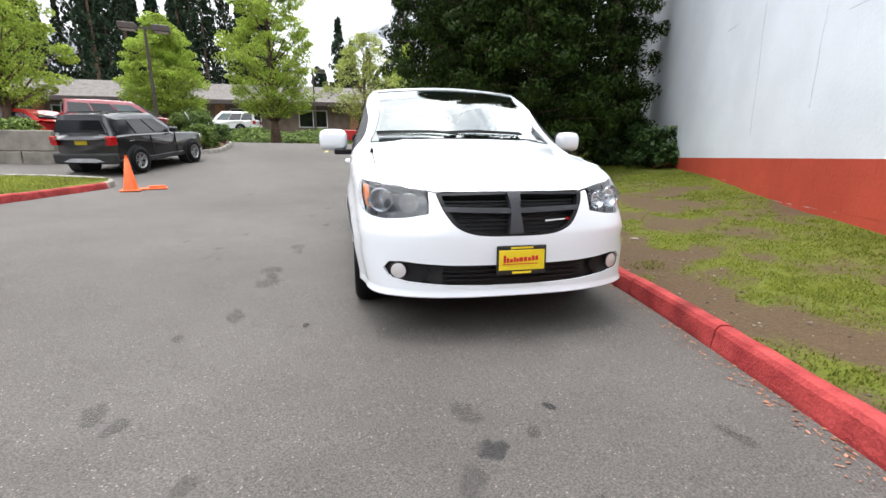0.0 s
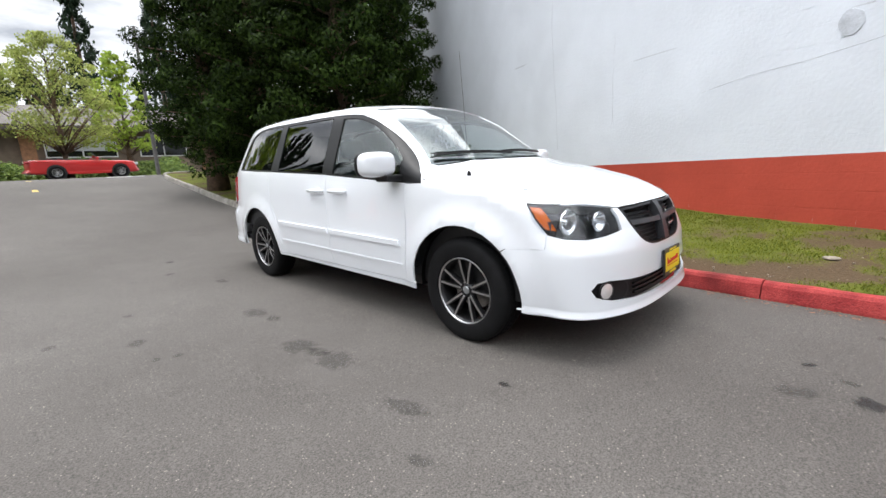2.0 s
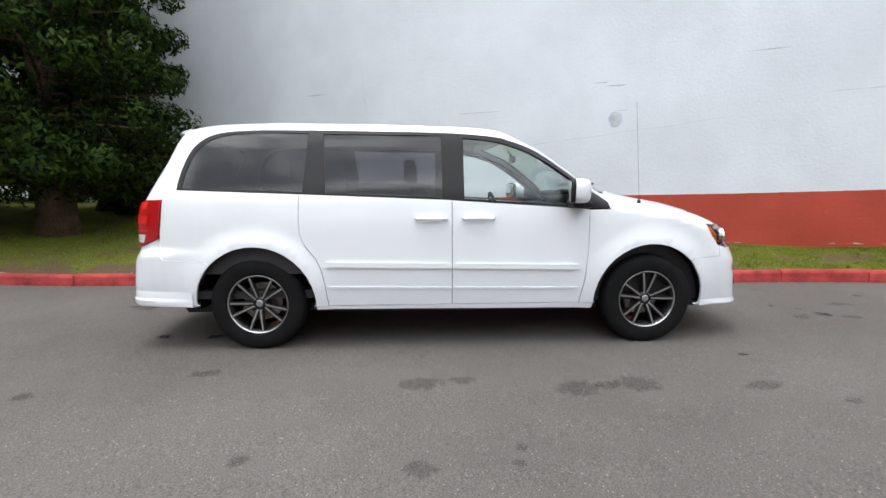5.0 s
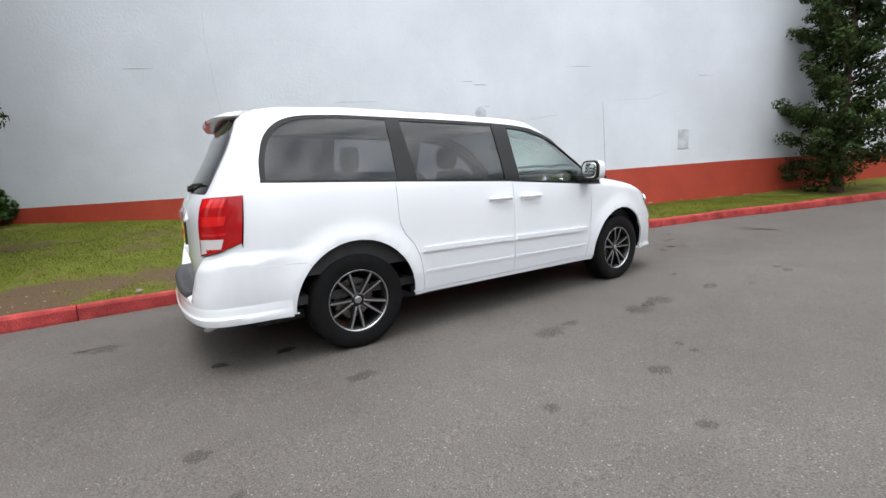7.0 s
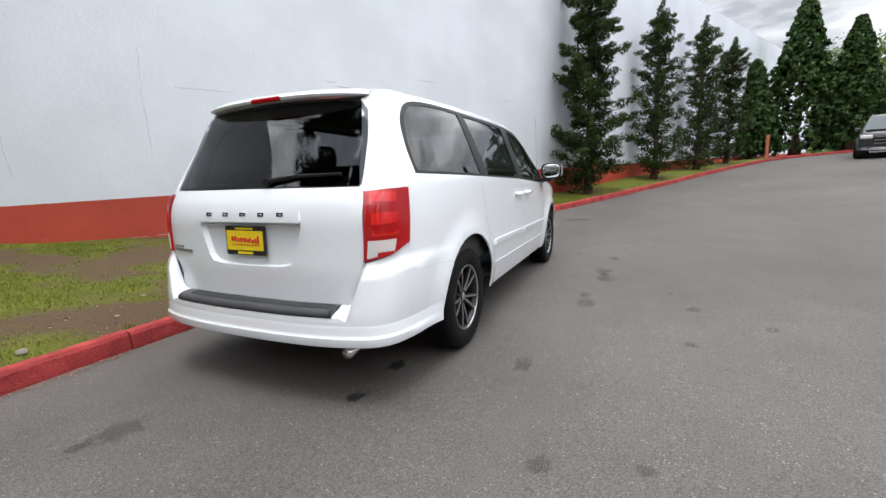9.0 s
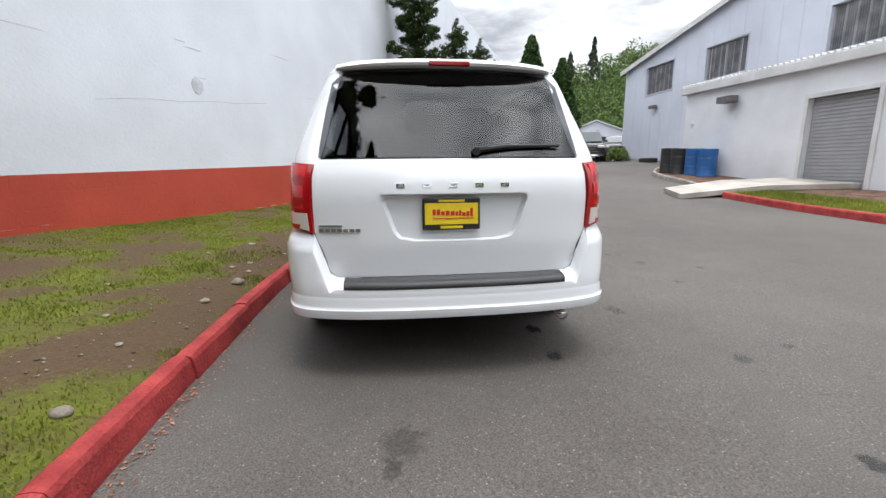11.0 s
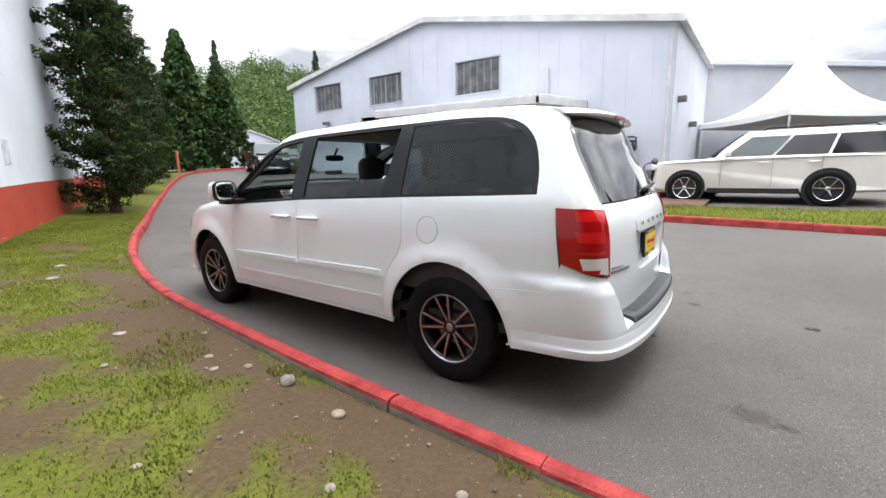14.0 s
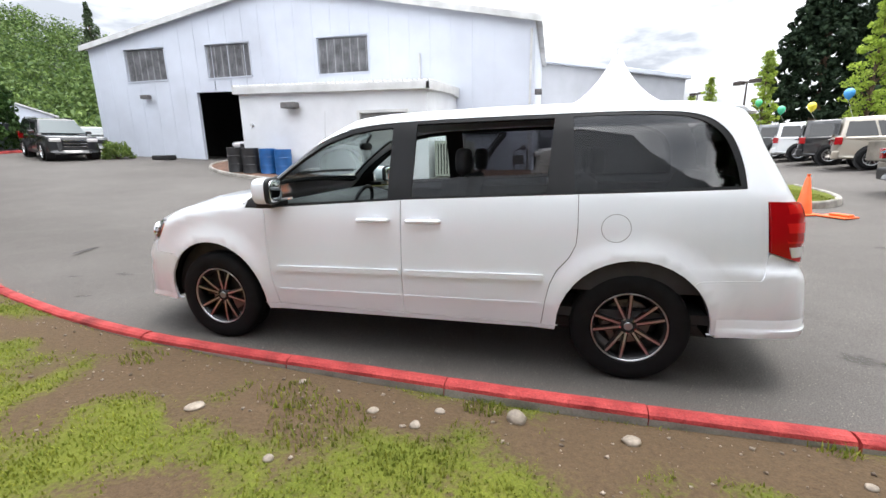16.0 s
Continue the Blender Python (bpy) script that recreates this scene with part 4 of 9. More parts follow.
def build_wheel(name, r=0.362, rim=0.228, w=0.222, spokes=10, label="black tyre on a black alloy wheel with machined spokes", bright=None, dark=None):
    """A wheel whose outer face looks along +x, with its hub at the origin."""
    bright, dark = bright or M["alloy"], dark or M["alloy_dark"]
    root = tagged(empty(name), label)
    hw = w / 2
    bm = bmesh.new()
    lathe(bm, [(rim - 0.004, hw * 0.80), (rim + 0.012, hw * 0.98), (rim + 0.05, hw * 1.06), (r - 0.045, hw * 1.05), (r - 0.018, hw * 0.95), (r - 0.006, hw * 0.82), (r, hw * 0.6), (r, -hw * 0.6),
               (r - 0.018, -hw * 0.95), (rim + 0.05, -hw * 1.05), (rim, -hw * 0.8)], 56, "x")
    # tread blocks
    for i in range(56):
        a = 2 * math.pi * i / 56
        for k in range(5):
            x0 = -hw * 0.8 + k * hw * 0.33
            aa = a + (k % 2) * 0.05
            c, s = math.cos(aa), math.sin(aa)
            q = []
            for dx, da, dr in ((0, -0.043, 0), (hw * 0.27, -0.043, 0), (hw * 0.27, 0.043, 0), (0, 0.043, 0)):
                edge = 0.010 if k in (0, 4) else 0.0
                q.append((x0 + dx, (r + 0.004 - edge) * math.cos(aa + da), (r + 0.004 - edge) * math.sin(aa + da)))
            lo = [bm.verts.new((p[0], p[1] * 0.97, p[2] * 0.97)) for p in q]
            hi = [bm.verts.new(p) for p in q]
            bm.faces.new(hi)
            for j in range(4):
                bm.faces.new((lo[j], lo[(j + 1) % 4], hi[(j + 1) % 4], hi[j]))
    tyre = part("tyre", bm, M["rubber"], root, "black rubber tyre")
    tyre.data.shade_smooth()
    tyre.data.set_sharp_from_angle(angle=radians(35))
    bm = bmesh.new()
    lathe(bm, [(rim - 0.006, hw * 0.86), (rim - 0.016, hw * 0.80), (rim - 0.022, hw * 0.45), (rim - 0.03, -hw * 0.7), (rim - 0.005, -hw * 0.8)], 48, "x")
    part("barrel", bm, dark, root, smooth=True)
    bm = bmesh.new()
    lathe(bm, [(rim + 0.002, hw * 0.80), (rim + 0.004, hw * 0.93), (rim - 0.001, hw * 0.94), (rim - 0.006, hw * 0.86)], 48, "x")
    part("rim_lip", bm, bright, root, "bright machined rim lip", smooth=True)
    bm = bmesh.new()
    lathe(bm, [(0.0, -0.02), (0.15, -0.02), (0.155, -0.035), (0.155, -0.05), (0.0, -0.05)], 36, "x")
    part("brake_disc", bm, M["rotor"], root, "steel brake disc")
    part("brake_caliper", boxes((-0.045, 0.015, -0.155, -0.09, -0.07, 0.09), bevel=0.012), M["rotor"], root, "grey brake caliper")
    for i in range(spokes):
        a = 2 * math.pi * (i + 0.5) / spokes + (0.10 if i % 2 else -0.10)
        c, s = math.cos(a), math.sin(a)
        bm = bmesh.new()
        # dark flank with a bright face, tapering to the rim
        def spoke(b, w0, w1, x0a, x0b, depth, r0=0.055, r1=rim - 0.012):
            lean_ = -0.10 if i % 2 else 0.10
            P = []
            for rr, ww, xx in ((r0, w0, x0a), ((r0 + r1) / 2, (w0 + w1) / 2 * 0.92, (x0a + x0b) / 2 + 0.004), (r1, w1, x0b)):
                for sgn in (-1, 1):
                    for dx in (0, -depth):
                        t = sgn * ww + lean_ * (rr - r0) * 0.25
                        P.append(b.verts.new((xx + dx, c * rr - s * t, s * rr + c * t)))
            for k in (0, 4):
                for f in ((0, 4, 6, 2), (1, 3, 7, 5), (0, 1, 5, 4), (2, 6, 7, 3)):
                    b.faces.new([P[k + j] for j in f])
            b.faces.new([P[j] for j in (0, 2, 3, 1)])
            b.faces.new([P[8 + j] for j in (0, 1, 3, 2)])
        spoke(bm, 0.017, 0.011, hw * 0.62, hw * 0.82, 0.035)
        sp = part("spoke", bm, dark, root)
        bm = bmesh.new()
        spoke(bm, 0.0062, 0.0070, hw * 0.62 + 0.003, hw * 0.82 + 0.003, 0.004, 0.050, rim - 0.011)
        part("machined_face", bm, bright, sp)
    bm = bmesh.new()
    lathe(bm, [(0.0, hw * 0.62), (0.028, hw * 0.62), (0.033, hw * 0.60), (0.052, hw * 0.56), (0.060, hw * 0.40), (0.060, hw * 0.1)], 28, "x")
    part("hub", bm, dark, root, smooth=True)
    bm = bmesh.new()
    lathe(bm, [(0.0, hw * 0.70), (0.022, hw * 0.70), (0.028, hw * 0.655)], 24, "x")
    part("hub_cap", bm, M["chrome_grey"], root, "grey hub cap")
    for i in range(5):
        a = 2 * math.pi * i / 5 + 0.3
        bm = bmesh.new()
        tube(bm, (hw * 0.5, 0.05 * math.cos(a), 0.05 * math.sin(a)), (hw * 0.63, 0.05 * math.cos(a), 0.05 * math.sin(a)), 0.008, n=6)
        part("lug_nut", bm, M["chrome"], root)
    return root


def super_blob(bm, c, r, p=2.6, nu=28, nv=16):
    """A rounded box: superellipsoid."""
    def sg(v, e):
        return math.copysign(abs(v) ** e, v)
    rows = []
    for j in range(nv + 1):
        ph = -math.pi / 2 + math.pi * j / nv
        row = []
        for i in range(nu):
            th = 2 * math.pi * i / nu
            e = 2 / p
            row.append(bm.verts.new((c[0] + r[0] * sg(math.cos(ph), e) * sg(math.cos(th), e), c[1] + r[1] * sg(math.cos(ph), e) * sg(math.sin(th), e), c[2] + r[2] * sg(math.sin(ph), e))))
        rows.append(row)
    for a, b in zip(rows, rows[1:]):
        for i in range(nu):
            bm.faces.new((a[i], a[(i + 1) % nu], b[(i + 1) % nu], b[i]))
    bmesh.ops.remove_doubles(bm, verts=bm.verts, dist=1e-5)
    return bm


def car_seat(parent, x, y, z=0.62, w=0.50, bench=False):
    seat = part("seat", boxes((x - w / 2, x + w / 2, y - 0.26, y + 0.24, z - 0.10, z + 0.05), bevel=0.05, segs=3), M["seat_fabric"], parent, "black cloth seat")
    bm = boxes((x - w / 2 + 0.02, x + w / 2 - 0.02, y + 0.16, y + 0.30, z + 0.02, z + 0.66), bevel=0.06, segs=3)
    for v in bm.verts:
        v.co.y += (v.co.z - z) * 0.28
    part("seat_back", bm, M["seat_fabric"], seat)
    for dx in ((-0.12, 0.12) if bench else (0.0,)):
        bm = bmesh.new()
        super_blob(bm, (x + dx, y + 0.47, z + 0.78), (0.135, 0.055, 0.10), 3.2, 20, 12)
        for q in (-0.05, 0.05):
            tube(bm, (x + dx + q, y + 0.44, z + 0.6), (x + dx + q, y + 0.47, z + 0.74), 0.008, n=6)
        part("headrest", bm, M["seat_fabric"], seat, smooth=True)
    return seat


def skirt(name, proj, amax, z_ref, rows, mat, parent):
    """An upright apron that hangs from the body's outline at one height."""
    A = np.linspace(-amax, amax, 61)
    P = on_shell(np.array([(a, z_ref) for a in A]), proj)
    T = np.gradient(P[:, :2], axis=0)
    Nn = np.stack([T[:, 1], -T[:, 0]], 1)
    Nn /= np.maximum(np.linalg.norm(Nn, axis=1, keepdims=True), 1e-6)
    flip = np.sign(np.sum(Nn * (P[:, :2] - np.array((0.0, 1.2 * np.sign(P[30, 1])))), axis=1))
    Nn *= flip[:, None]
    verts = []
    fade = np.clip((amax - np.abs(A)) / 0.30, 0.0, 1.0) ** 0.7
    for z, o in rows:
        for p, q, f in zip(P, Nn, fade):
            k = o * f if o > 0 else o
            verts.append((p[0] + q[0] * k, p[1] + q[1] * k, z))
    n = len(A)
    faces = [(k * n + i, k * n + i + 1, (k + 1) * n + i + 1, (k + 1) * n + i) for k in range(len(rows) - 1) for i in range(n - 1)]
    ob = raw(name, verts, faces, mat, parent, smooth=True)
    ob.data.set_sharp_from_angle(angle=radians(40))
    return ob


def build_van():
    van = tagged(empty("minivan"), "white minivan with black alloy wheels, parked at the red kerb", "car")
    W = M["van_white"]
    # lines in side view (along, up)
    belt = [(2.12, 1.240), (1.19, 1.209), (0.05, 1.160), (-1.0, 1.098), (-1.27, 1.078)]
    dlo_top = curve([(2.12, 1.240), (2.10, 1.40), (2.03, 1.57), (1.88, 1.672), (1.60, 1.703), (1.10, 1.703), (0.40, 1.692), (-0.05, 1.677), (-0.35, 1.645), (-0.56, 1.580), (-0.76, 1.470), (-0.97, 1.325), (-1.15, 1.175), (-1.27, 1.078)], 5)
    pane_y = np.linspace(-1.16, -1.93, 14)
    FEND_X, RAIL_F, RAIL_R = 0.80, 0.700, 0.66
    hood_edge = [(FEND_X, float(y)) for y in pane_y]
    hood_z = on_shell(np.array(hood_edge), from_top)
    ws_edge = curve([(0.802, -1.150), (0.740, -1.00), (0.694, -0.78), (0.680, -0.56), (RAIL_F, -0.40)], 4)
    roof_edge = curve([(RAIL_F, -0.40), (0.712, 0.2), (0.71, 0.9), (0.69, 1.6), (RAIL_R, 2.0), (0.62, 2.16)], 4)
    ws_z = on_shell(np.array(ws_edge), from_top)
    rf_z = on_shell(np.array(roof_edge), from_top)
    lamp_top = on_shell(np.array(deg([(32, 0.925), (35, 0.932), (40, 0.944), (45, 0.950), (49, 0.953), (53, 0.956), (56, 0.958), (58, 0.962), (60, 0.966)])), round_front)
    lamp_back = on_shell(np.array(deg([(54.0, 0.79), (55.0, 0.795), (56.8, 0.835), (58.2, 0.87), (60, 0.966)])), round_front)
    hl_back = [(float(p[1]) + 0.004, float(p[2])) for p in lamp_back]
    corner = on_shell(np.array(deg([(54.8, 0.707)])), round_front)[0]
    seam_corner = (float(corner[1]) + 0.004, float(corner[2]))
    for s in (-1, 1):
        P = from_side(s)
        cowl = [(float(p[1]), float(p[2])) for p in hood_z]
        rail = [(float(p[1]), float(p[2])) for p in ws_z] + [(float(p[1]), float(p[2])) for p in rf_z][1:]
        rear_side = 2.235
        # front wing
        fender = [(-1.034, 1.085), (-1.031, 0.77), (-1.012, 0.55), (-0.985, 0.40), (-0.978, 0.352), (-1.10, 0.352)] + [p for p in arch(-AXLE, 0, 136)] + [(-1.905, 0.70), (-1.995, 0.700), seam_corner] + hl_back + cowl[::-1] + [(-1.20, 1.088)]
        panel("fender", [fender], P, W, van)
        # doors
        fd = [(-1.0295, 1.090), (-1.0265, 0.77), (-1.0075, 0.55), (-0.980, 0.40), (-0.973, 0.352), (0.033, 0.352), (0.035, 1.160)]
        panel("front_door", [fd], P, W, van)
        sd = [(0.040, 1.162), (0.038, 0.352), (0.990, 0.352), (1.012, 0.53), (1.035, 0.64), (1.075, 0.73), (1.150, 0.82), (1.186, 0.90), (1.192, 1.0), (1.188, 1.208)]
        panel("sliding_door", [sd], P, W, van)
        # rear quarter with the pillar up to the roof
        quarter = [(1.192, 1.208), (1.196, 1.0), (1.190, 0.90), (1.1545, 0.8165), (1.0795, 0.727), (1.0395, 0.637), (1.0165, 0.531), (0.9945, 0.352), (1.10, 0.352)]
        quarter += arch(AXLE, 180, 44)[0:] + [(1.90, 0.705), (2.24, 0.715), (2.268, 0.80), (2.262, 0.87), (2.245, 1.0), (2.228, 1.17), (2.215, 1.30), (2.175, 1.45), (2.13, 1.575), (2.135, 1.64)]
        top = [p for p in rail if p[0] > 1.195][::-1]
        quarter += top + [(1.192, float(np.interp(1.192, [p[0] for p in rail], [p[1] for p in rail]))), (1.192, 1.7035)] + [p for p in dlo_top if p[0] > 1.196][::-1][0:]
        panel("quarter_panel", [quarter], P, W, van)
        # roof rail and windscreen pillar
        strip = [(1.189, 1.7035)] + [p for p in dlo_top if -0.44 < p[0] < 1.19] + [p for p in rail if -0.43 < p[0] < 1.19] + [(1.19, float(np.interp(1.19, [p[0] for p in rail], [p[1] for p in rail])))]
        dl = on_shell(np.array([p for p in dlo_top if p[0] < -0.36]), P)
        apil = [(float(p[0]) + s * 0.004, float(p[1])) for p in dl if p[1] > -1.22] + [(s * (x + 0.003), y) for x, y in ws_edge]
        panel("windscreen_pillar", [apil], from_top, W, van, space=0.03)
        panel("roof_rail", [strip], P, W, van, space=0.03)
        # sill
        sill = [(-1.085, 0.346), (1.085, 0.346), (1.08, 0.322), (-1.075, 0.302)]
        panel("rocker_panel", [sill], P, W, van)
        # black band behind the side windows, with pillars
        glass_f = [(-0.058, 1.170), (-0.96, 1.116), (-0.962, 1.270), (-0.85, 1.362), (-0.72, 1.452), (-0.55, 1.543), (-0.36, 1.607), (-0.22, 1.632), (-0.058, 1.645)]
        glass_s = [(0.995, 1.218), (0.110, 1.182), (0.115, 1.664), (1.030, 1.678)]
        glass_q = [(1.165, 1.226)] + curve([(2.085, 1.258), (2.065, 1.39), (2.00, 1.55), (1.86, 1.650), (1.60, 1.684), (1.145, 1.682)], 5)
        band = [(y, z + 0.004) for y, z in belt[::-1]] + [(y, z) for y, z in dlo_top[1:-1]]
        panel("window_surround", [band, glass_f, glass_s, glass_q], P, M["satin_black"], van, off=-0.004, thick=0.02, space=0.035, label="black window surround and pillars")
        if s < 0:
            panel("front_window", [glass_f], P, M["glass_clear"], van, off=-0.012, thick=0.004, space=0.06, label="lightly tinted glass")
            panel("sliding_door_window", [glass_s], P, M["glass_dark"], van, off=-0.010, thick=0.004, space=0.06, label="dark privacy glass")
        else:
            panel("sliding_door_window", [[(0.995, 1.218), (0.110, 1.182), (0.111, 1.300), (0.999, 1.335)]], P, M["glass_dark"], van, off=-0.010, thick=0.004, space=0.06, label="dark privacy glass, wound down")
        panel("quarter_window", [glass_q], P, M["glass_dark"], van, off=-0.008, thick=0.004, space=0.06, label="dark privacy glass")
        # body side mouldings
        for name, y0, y1 in (("door_moulding", -0.955, 0.022), ("door_moulding", 0.048, 1.005)):
            panel(name, [[(y0, 0.640 + 0.0187 * y0), (y1, 0.640 + 0.0187 * y1), (y1 - 0.01, 0.680 + 0.0187 * y1), (y0 + 0.012, 0.680 + 0.0187 * y0)]], P, W, van, off=0.016, thick=0.018, space=0.03)
        panel("lower_crease", [[(-0.955, 0.462), (0.022, 0.474), (0.022, 0.494), (-0.955, 0.482)]], P, W, van, off=0.006, thick=0.008, space=0.03)
        panel("lower_crease", [[(0.048, 0.474), (0.985, 0.488), (0.985, 0.508), (0.048, 0.494)]], P, W, van, off=0.006, thick=0.008, space=0.03)
        # handles
        for yc in (-0.165, 0.195):
            cup = panel("handle_cup", [curve([(yc - 0.05, 1.0), (yc + 0.05, 1.0), (yc + 0.06, 1.03), (yc + 0.04, 1.055), (yc - 0.04, 1.055), (yc - 0.06, 1.03)], 3, True)], P, W, van, off=0.004, thick=0.01, space=0.02)
            bm = bmesh.new()
            x = s * 0.992
            pipe(bm, [(x - s * 0.014, yc - 0.118, 1.022), (x + s * 0.018, yc - 0.10, 1.023), (x + s * 0.026, yc, 1.025), (x + s * 0.018, yc + 0.10, 1.024), (x - s * 0.014, yc + 0.118, 1.023)], [0.012, 0.016, 0.017, 0.016, 0.012], 10)
            part("door_handle", bm, W, van, smooth=True)
        # door mirror
        bm = bmesh.new()
        super_blob(bm, (s * 1.108, -0.922, 1.230), (0.120, 0.080, 0.090), 3.4)
        for v in bm.verts:
            v.co.y += abs(v.co.x - s * 1.0) * 0.25
        mir = part("door_mirror", bm, W, van, "white mirror housing", smooth=True)
        bm = bmesh.new()
        super_blob(bm, (s * 1.108, -0.866, 1.230), (0.122, 0.026, 0.093), 3.6)
        for v in bm.verts:
            v.co.y += abs(v.co.x - s * 1.0) * 0.25
        part("mirror_bezel", bm, M["satin_black"], mir, "black mirror bezel", smooth=True)
        bm = bmesh.new()
        super_blob(bm, (s * 1.108, -0.848, 1.230), (0.102, 0.012, 0.076), 3.6)
        for v in bm.verts:
            v.co.y += abs(v.co.x - s * 1.0) * 0.25
        part("mirror_glass", bm, M["mirror"], mir, "mirror glass", smooth=True)
        part("mirror_foot", boxes((min(s * 0.90, s * 1.10), max(s * 0.90, s * 1.10), -1.00, -0.86, 1.105, 1.152), bevel=0.012, segs=2), M["satin_black"], mir, "black mirror foot")
        # arch liners
        for yc in (-AXLE, AXLE):
            bm = bmesh.new()
            n = 20
            ra = [[bm.verts.new((s * x, yc + 0.462 * math.cos(math.pi * i / n * 1.06 - 0.10), HUB_Z + 0.462 * math.sin(math.pi * i / n * 1.06 - 0.10))) for i in range(n + 1)] for x in (0.895, 0.62)]
            for i in range(n):
                bm.faces.new((ra[0][i], ra[0][i + 1], ra[1][i + 1], ra[1][i]))
            bm.faces.new(ra[1])
            part("wheel_arch_liner", bm, M["liner"], van, "black arch liner")
        # lamps
        hl = deg([(60, 0.966), (56, 0.958), (49, 0.953), (40, 0.944), (32, 0.925), (30.2, 0.86), (29.6, 0.795), (36, 0.770), (43, 0.758), (50, 0.768), (55, 0.795), (58.2, 0.87)])
        if s < 0:
            hl = mirrored(hl)
        lamp = panel("headlight", [hl], round_front, M["headlamp_back"], van, off=-0.075, thick=0.01, space=0.03, label="clear headlight with dark bezel and amber corner")
        panel("headlight_lens", [hl], round_front, M["lens"], lamp, off=0.004, thick=0.003, space=0.03)
        for th, zz, rr in ((47.5, 0.862, 0.072), (36.8, 0.855, 0.058)):
            q = np.array([(radians(th) * s, zz)])
            p = on_shell(q, round_front)[0]
            nn = shell_normal(np.array([p]))[0]
            aim = Vector((s * 0.18, -1, 0)).normalized()
            o = Vector(p) - Vector(nn) * 0.03
            bm = bmesh.new()
            prof = [(rr, 0.012), (rr * 1.06, 0.004), (rr * 0.98, 0.0), (rr * 0.8, -0.022), (rr * 0.45, -0.038), (rr * 0.25, -0.040), (rr * 0.22, -0.005), (0.0, 0.002)]
            lathe(bm, prof, 24, "z")
            m4 = Matrix.Translation(o) @ aim.to_track_quat("Z", "Y").to_matrix().to_4x4()
            bmesh.ops.transform(bm, matrix=m4, verts=bm.verts)
            part("reflector", bm, M["chrome"], lamp, "chrome reflector bowl", smooth=True)
        am = deg([(59.2, 0.955), (55.6, 0.95), (53.4, 0.885), (51.2, 0.81), (54.5, 0.820), (57.5, 0.885)])
        am = mirrored(am) if s < 0 else am
        panel("side_marker", [am], round_front, M["amber"], lamp, off=-0.02, thick=0.006, space=0.02, label="amber corner marker")
        tl = deg([(38.4, 1.152), (44, 1.164), (50.4, 1.166), (50.0, 1.0), (49.4, 0.876), (43.6, 0.826), (37.3, 0.796)])
        tl = mirrored(tl) if s < 0 else tl
        tail_lamp = panel("tail_light", [tl], round_rear, M["red_lens"], van, off=0.012, thick=0.03, space=0.018, label="red tail light with clear lower lens",
                          bulge=lambda q: 0.006 * np.sin((q[:, 1] - 0.80) * 2 * math.pi / 0.125) * np.clip((np.abs(q[:, 0]) - radians(38.4)) / radians(2.5), 0, 1) * np.clip((radians(48) - np.abs(q[:, 0])) / radians(3), 0, 1))
        rl = deg([(38.6, 0.905), (45.2, 0.905), (44.4, 0.842), (38.2, 0.812)])
        rl = mirrored(rl) if s < 0 else rl
        panel("reversing_lamp", [rl], round_rear, M["clear_lens"], tail_lamp, off=0.0165, thick=0.006, space=0.02, label="clear reversing lens")
        for z0, z1 in ((1.085, 1.148), (0.985, 1.045), (0.925, 0.955)):
            sg = deg([(39.4, z0), (45.6, z0 + 0.004), (46.2, z1), (39.6, z1)])
            panel("lamp_segment", [mirrored(sg) if s < 0 else sg], round_rear, M["bright_red_lens"], tail_lamp, off=0.0155, thick=0.004, space=0.02, label="bright red lens segment")
    for s in (-1, 1):
        fil = deg([(48, 0.70), (66, 0.64), (70, 0.80), (66, 0.96), (60.5, 0.972), (57.6, 0.87), (54, 0.788), (49, 0.752)])
        fil = mirrored(fil) if s < 0 else fil
        panel("wing_corner", [fil], round_front, W, van, off=-0.010, thick=0.004, space=0.03)
        cap = deg([(44, 0.958), (49, 0.962), (56, 0.967), (60, 0.974), (63, 0.972), (67, 0.95), (72, 0.97), (70, 1.02), (62, 1.045), (54, 1.035), (46, 0.998)])
        cap = mirrored(cap) if s < 0 else cap
        panel("wing_corner", [cap], round_front, W, van, off=-0.008, thick=0.004, space=0.025)
    # bonnet
    grille_top = on_shell(np.array([(0.0, 0.916), (0.12, 0.916), (0.25, 0.915), (0.38, 0.912), (0.46, 0.909)]), from_front)
    he = [(float(p[0]), float(p[1]) + 0.003) for p in grille_top] + [(float(p[0]), float(p[1]) + 0.003) for p in lamp_top if p[0] < FEND_X - 0.02]
    ylast = he[-1][1]
    right = he + [(FEND_X - 0.006, float(y)) for y in pane_y[::-1] if y > ylast + 0.03]
    back = [(x, -1.405 + 0.25 * (x / 0.86) ** 2) for x in np.linspace(0.78, -0.78, 15)]
    hood = right + back + [(-x, y) for x, y in right[::-1]][:-1]
    panel("hood", [hood], from_top, W, van, off=-0.003, bulge=lambda q: 0.010 * np.clip(1 - np.abs(np.abs(q[:, 0]) - 0.42 - 0.1 * (q[:, 1] + 2.3)) / 0.09, 0, 1))
    # windscreen with its black edge
    low = [(x, -1.372 + 0.25 * (x / 0.86) ** 2) for x in np.linspace(-0.820, 0.820, 21)]
    up = [(x, -0.525 + 0.125 * (x / RAIL_F) ** 2) for x in np.linspace(RAIL_F + 0.004, -RAIL_F - 0.004, 15)]
    sides = [(x, y) for x, y in ws_edge[1:-1]]
    outer = low + sides + up + [(-x, y) for x, y in sides[::-1]]
    inner = [(x * 0.955, y * 0.975 - 0.035 + (0.02 if y < -0.9 else 0.0)) for x, y in outer]
    panel("windscreen", [outer], from_top, M["glass_screen"], van, off=-0.008, thick=0.004, space=0.05, label="clear windscreen")
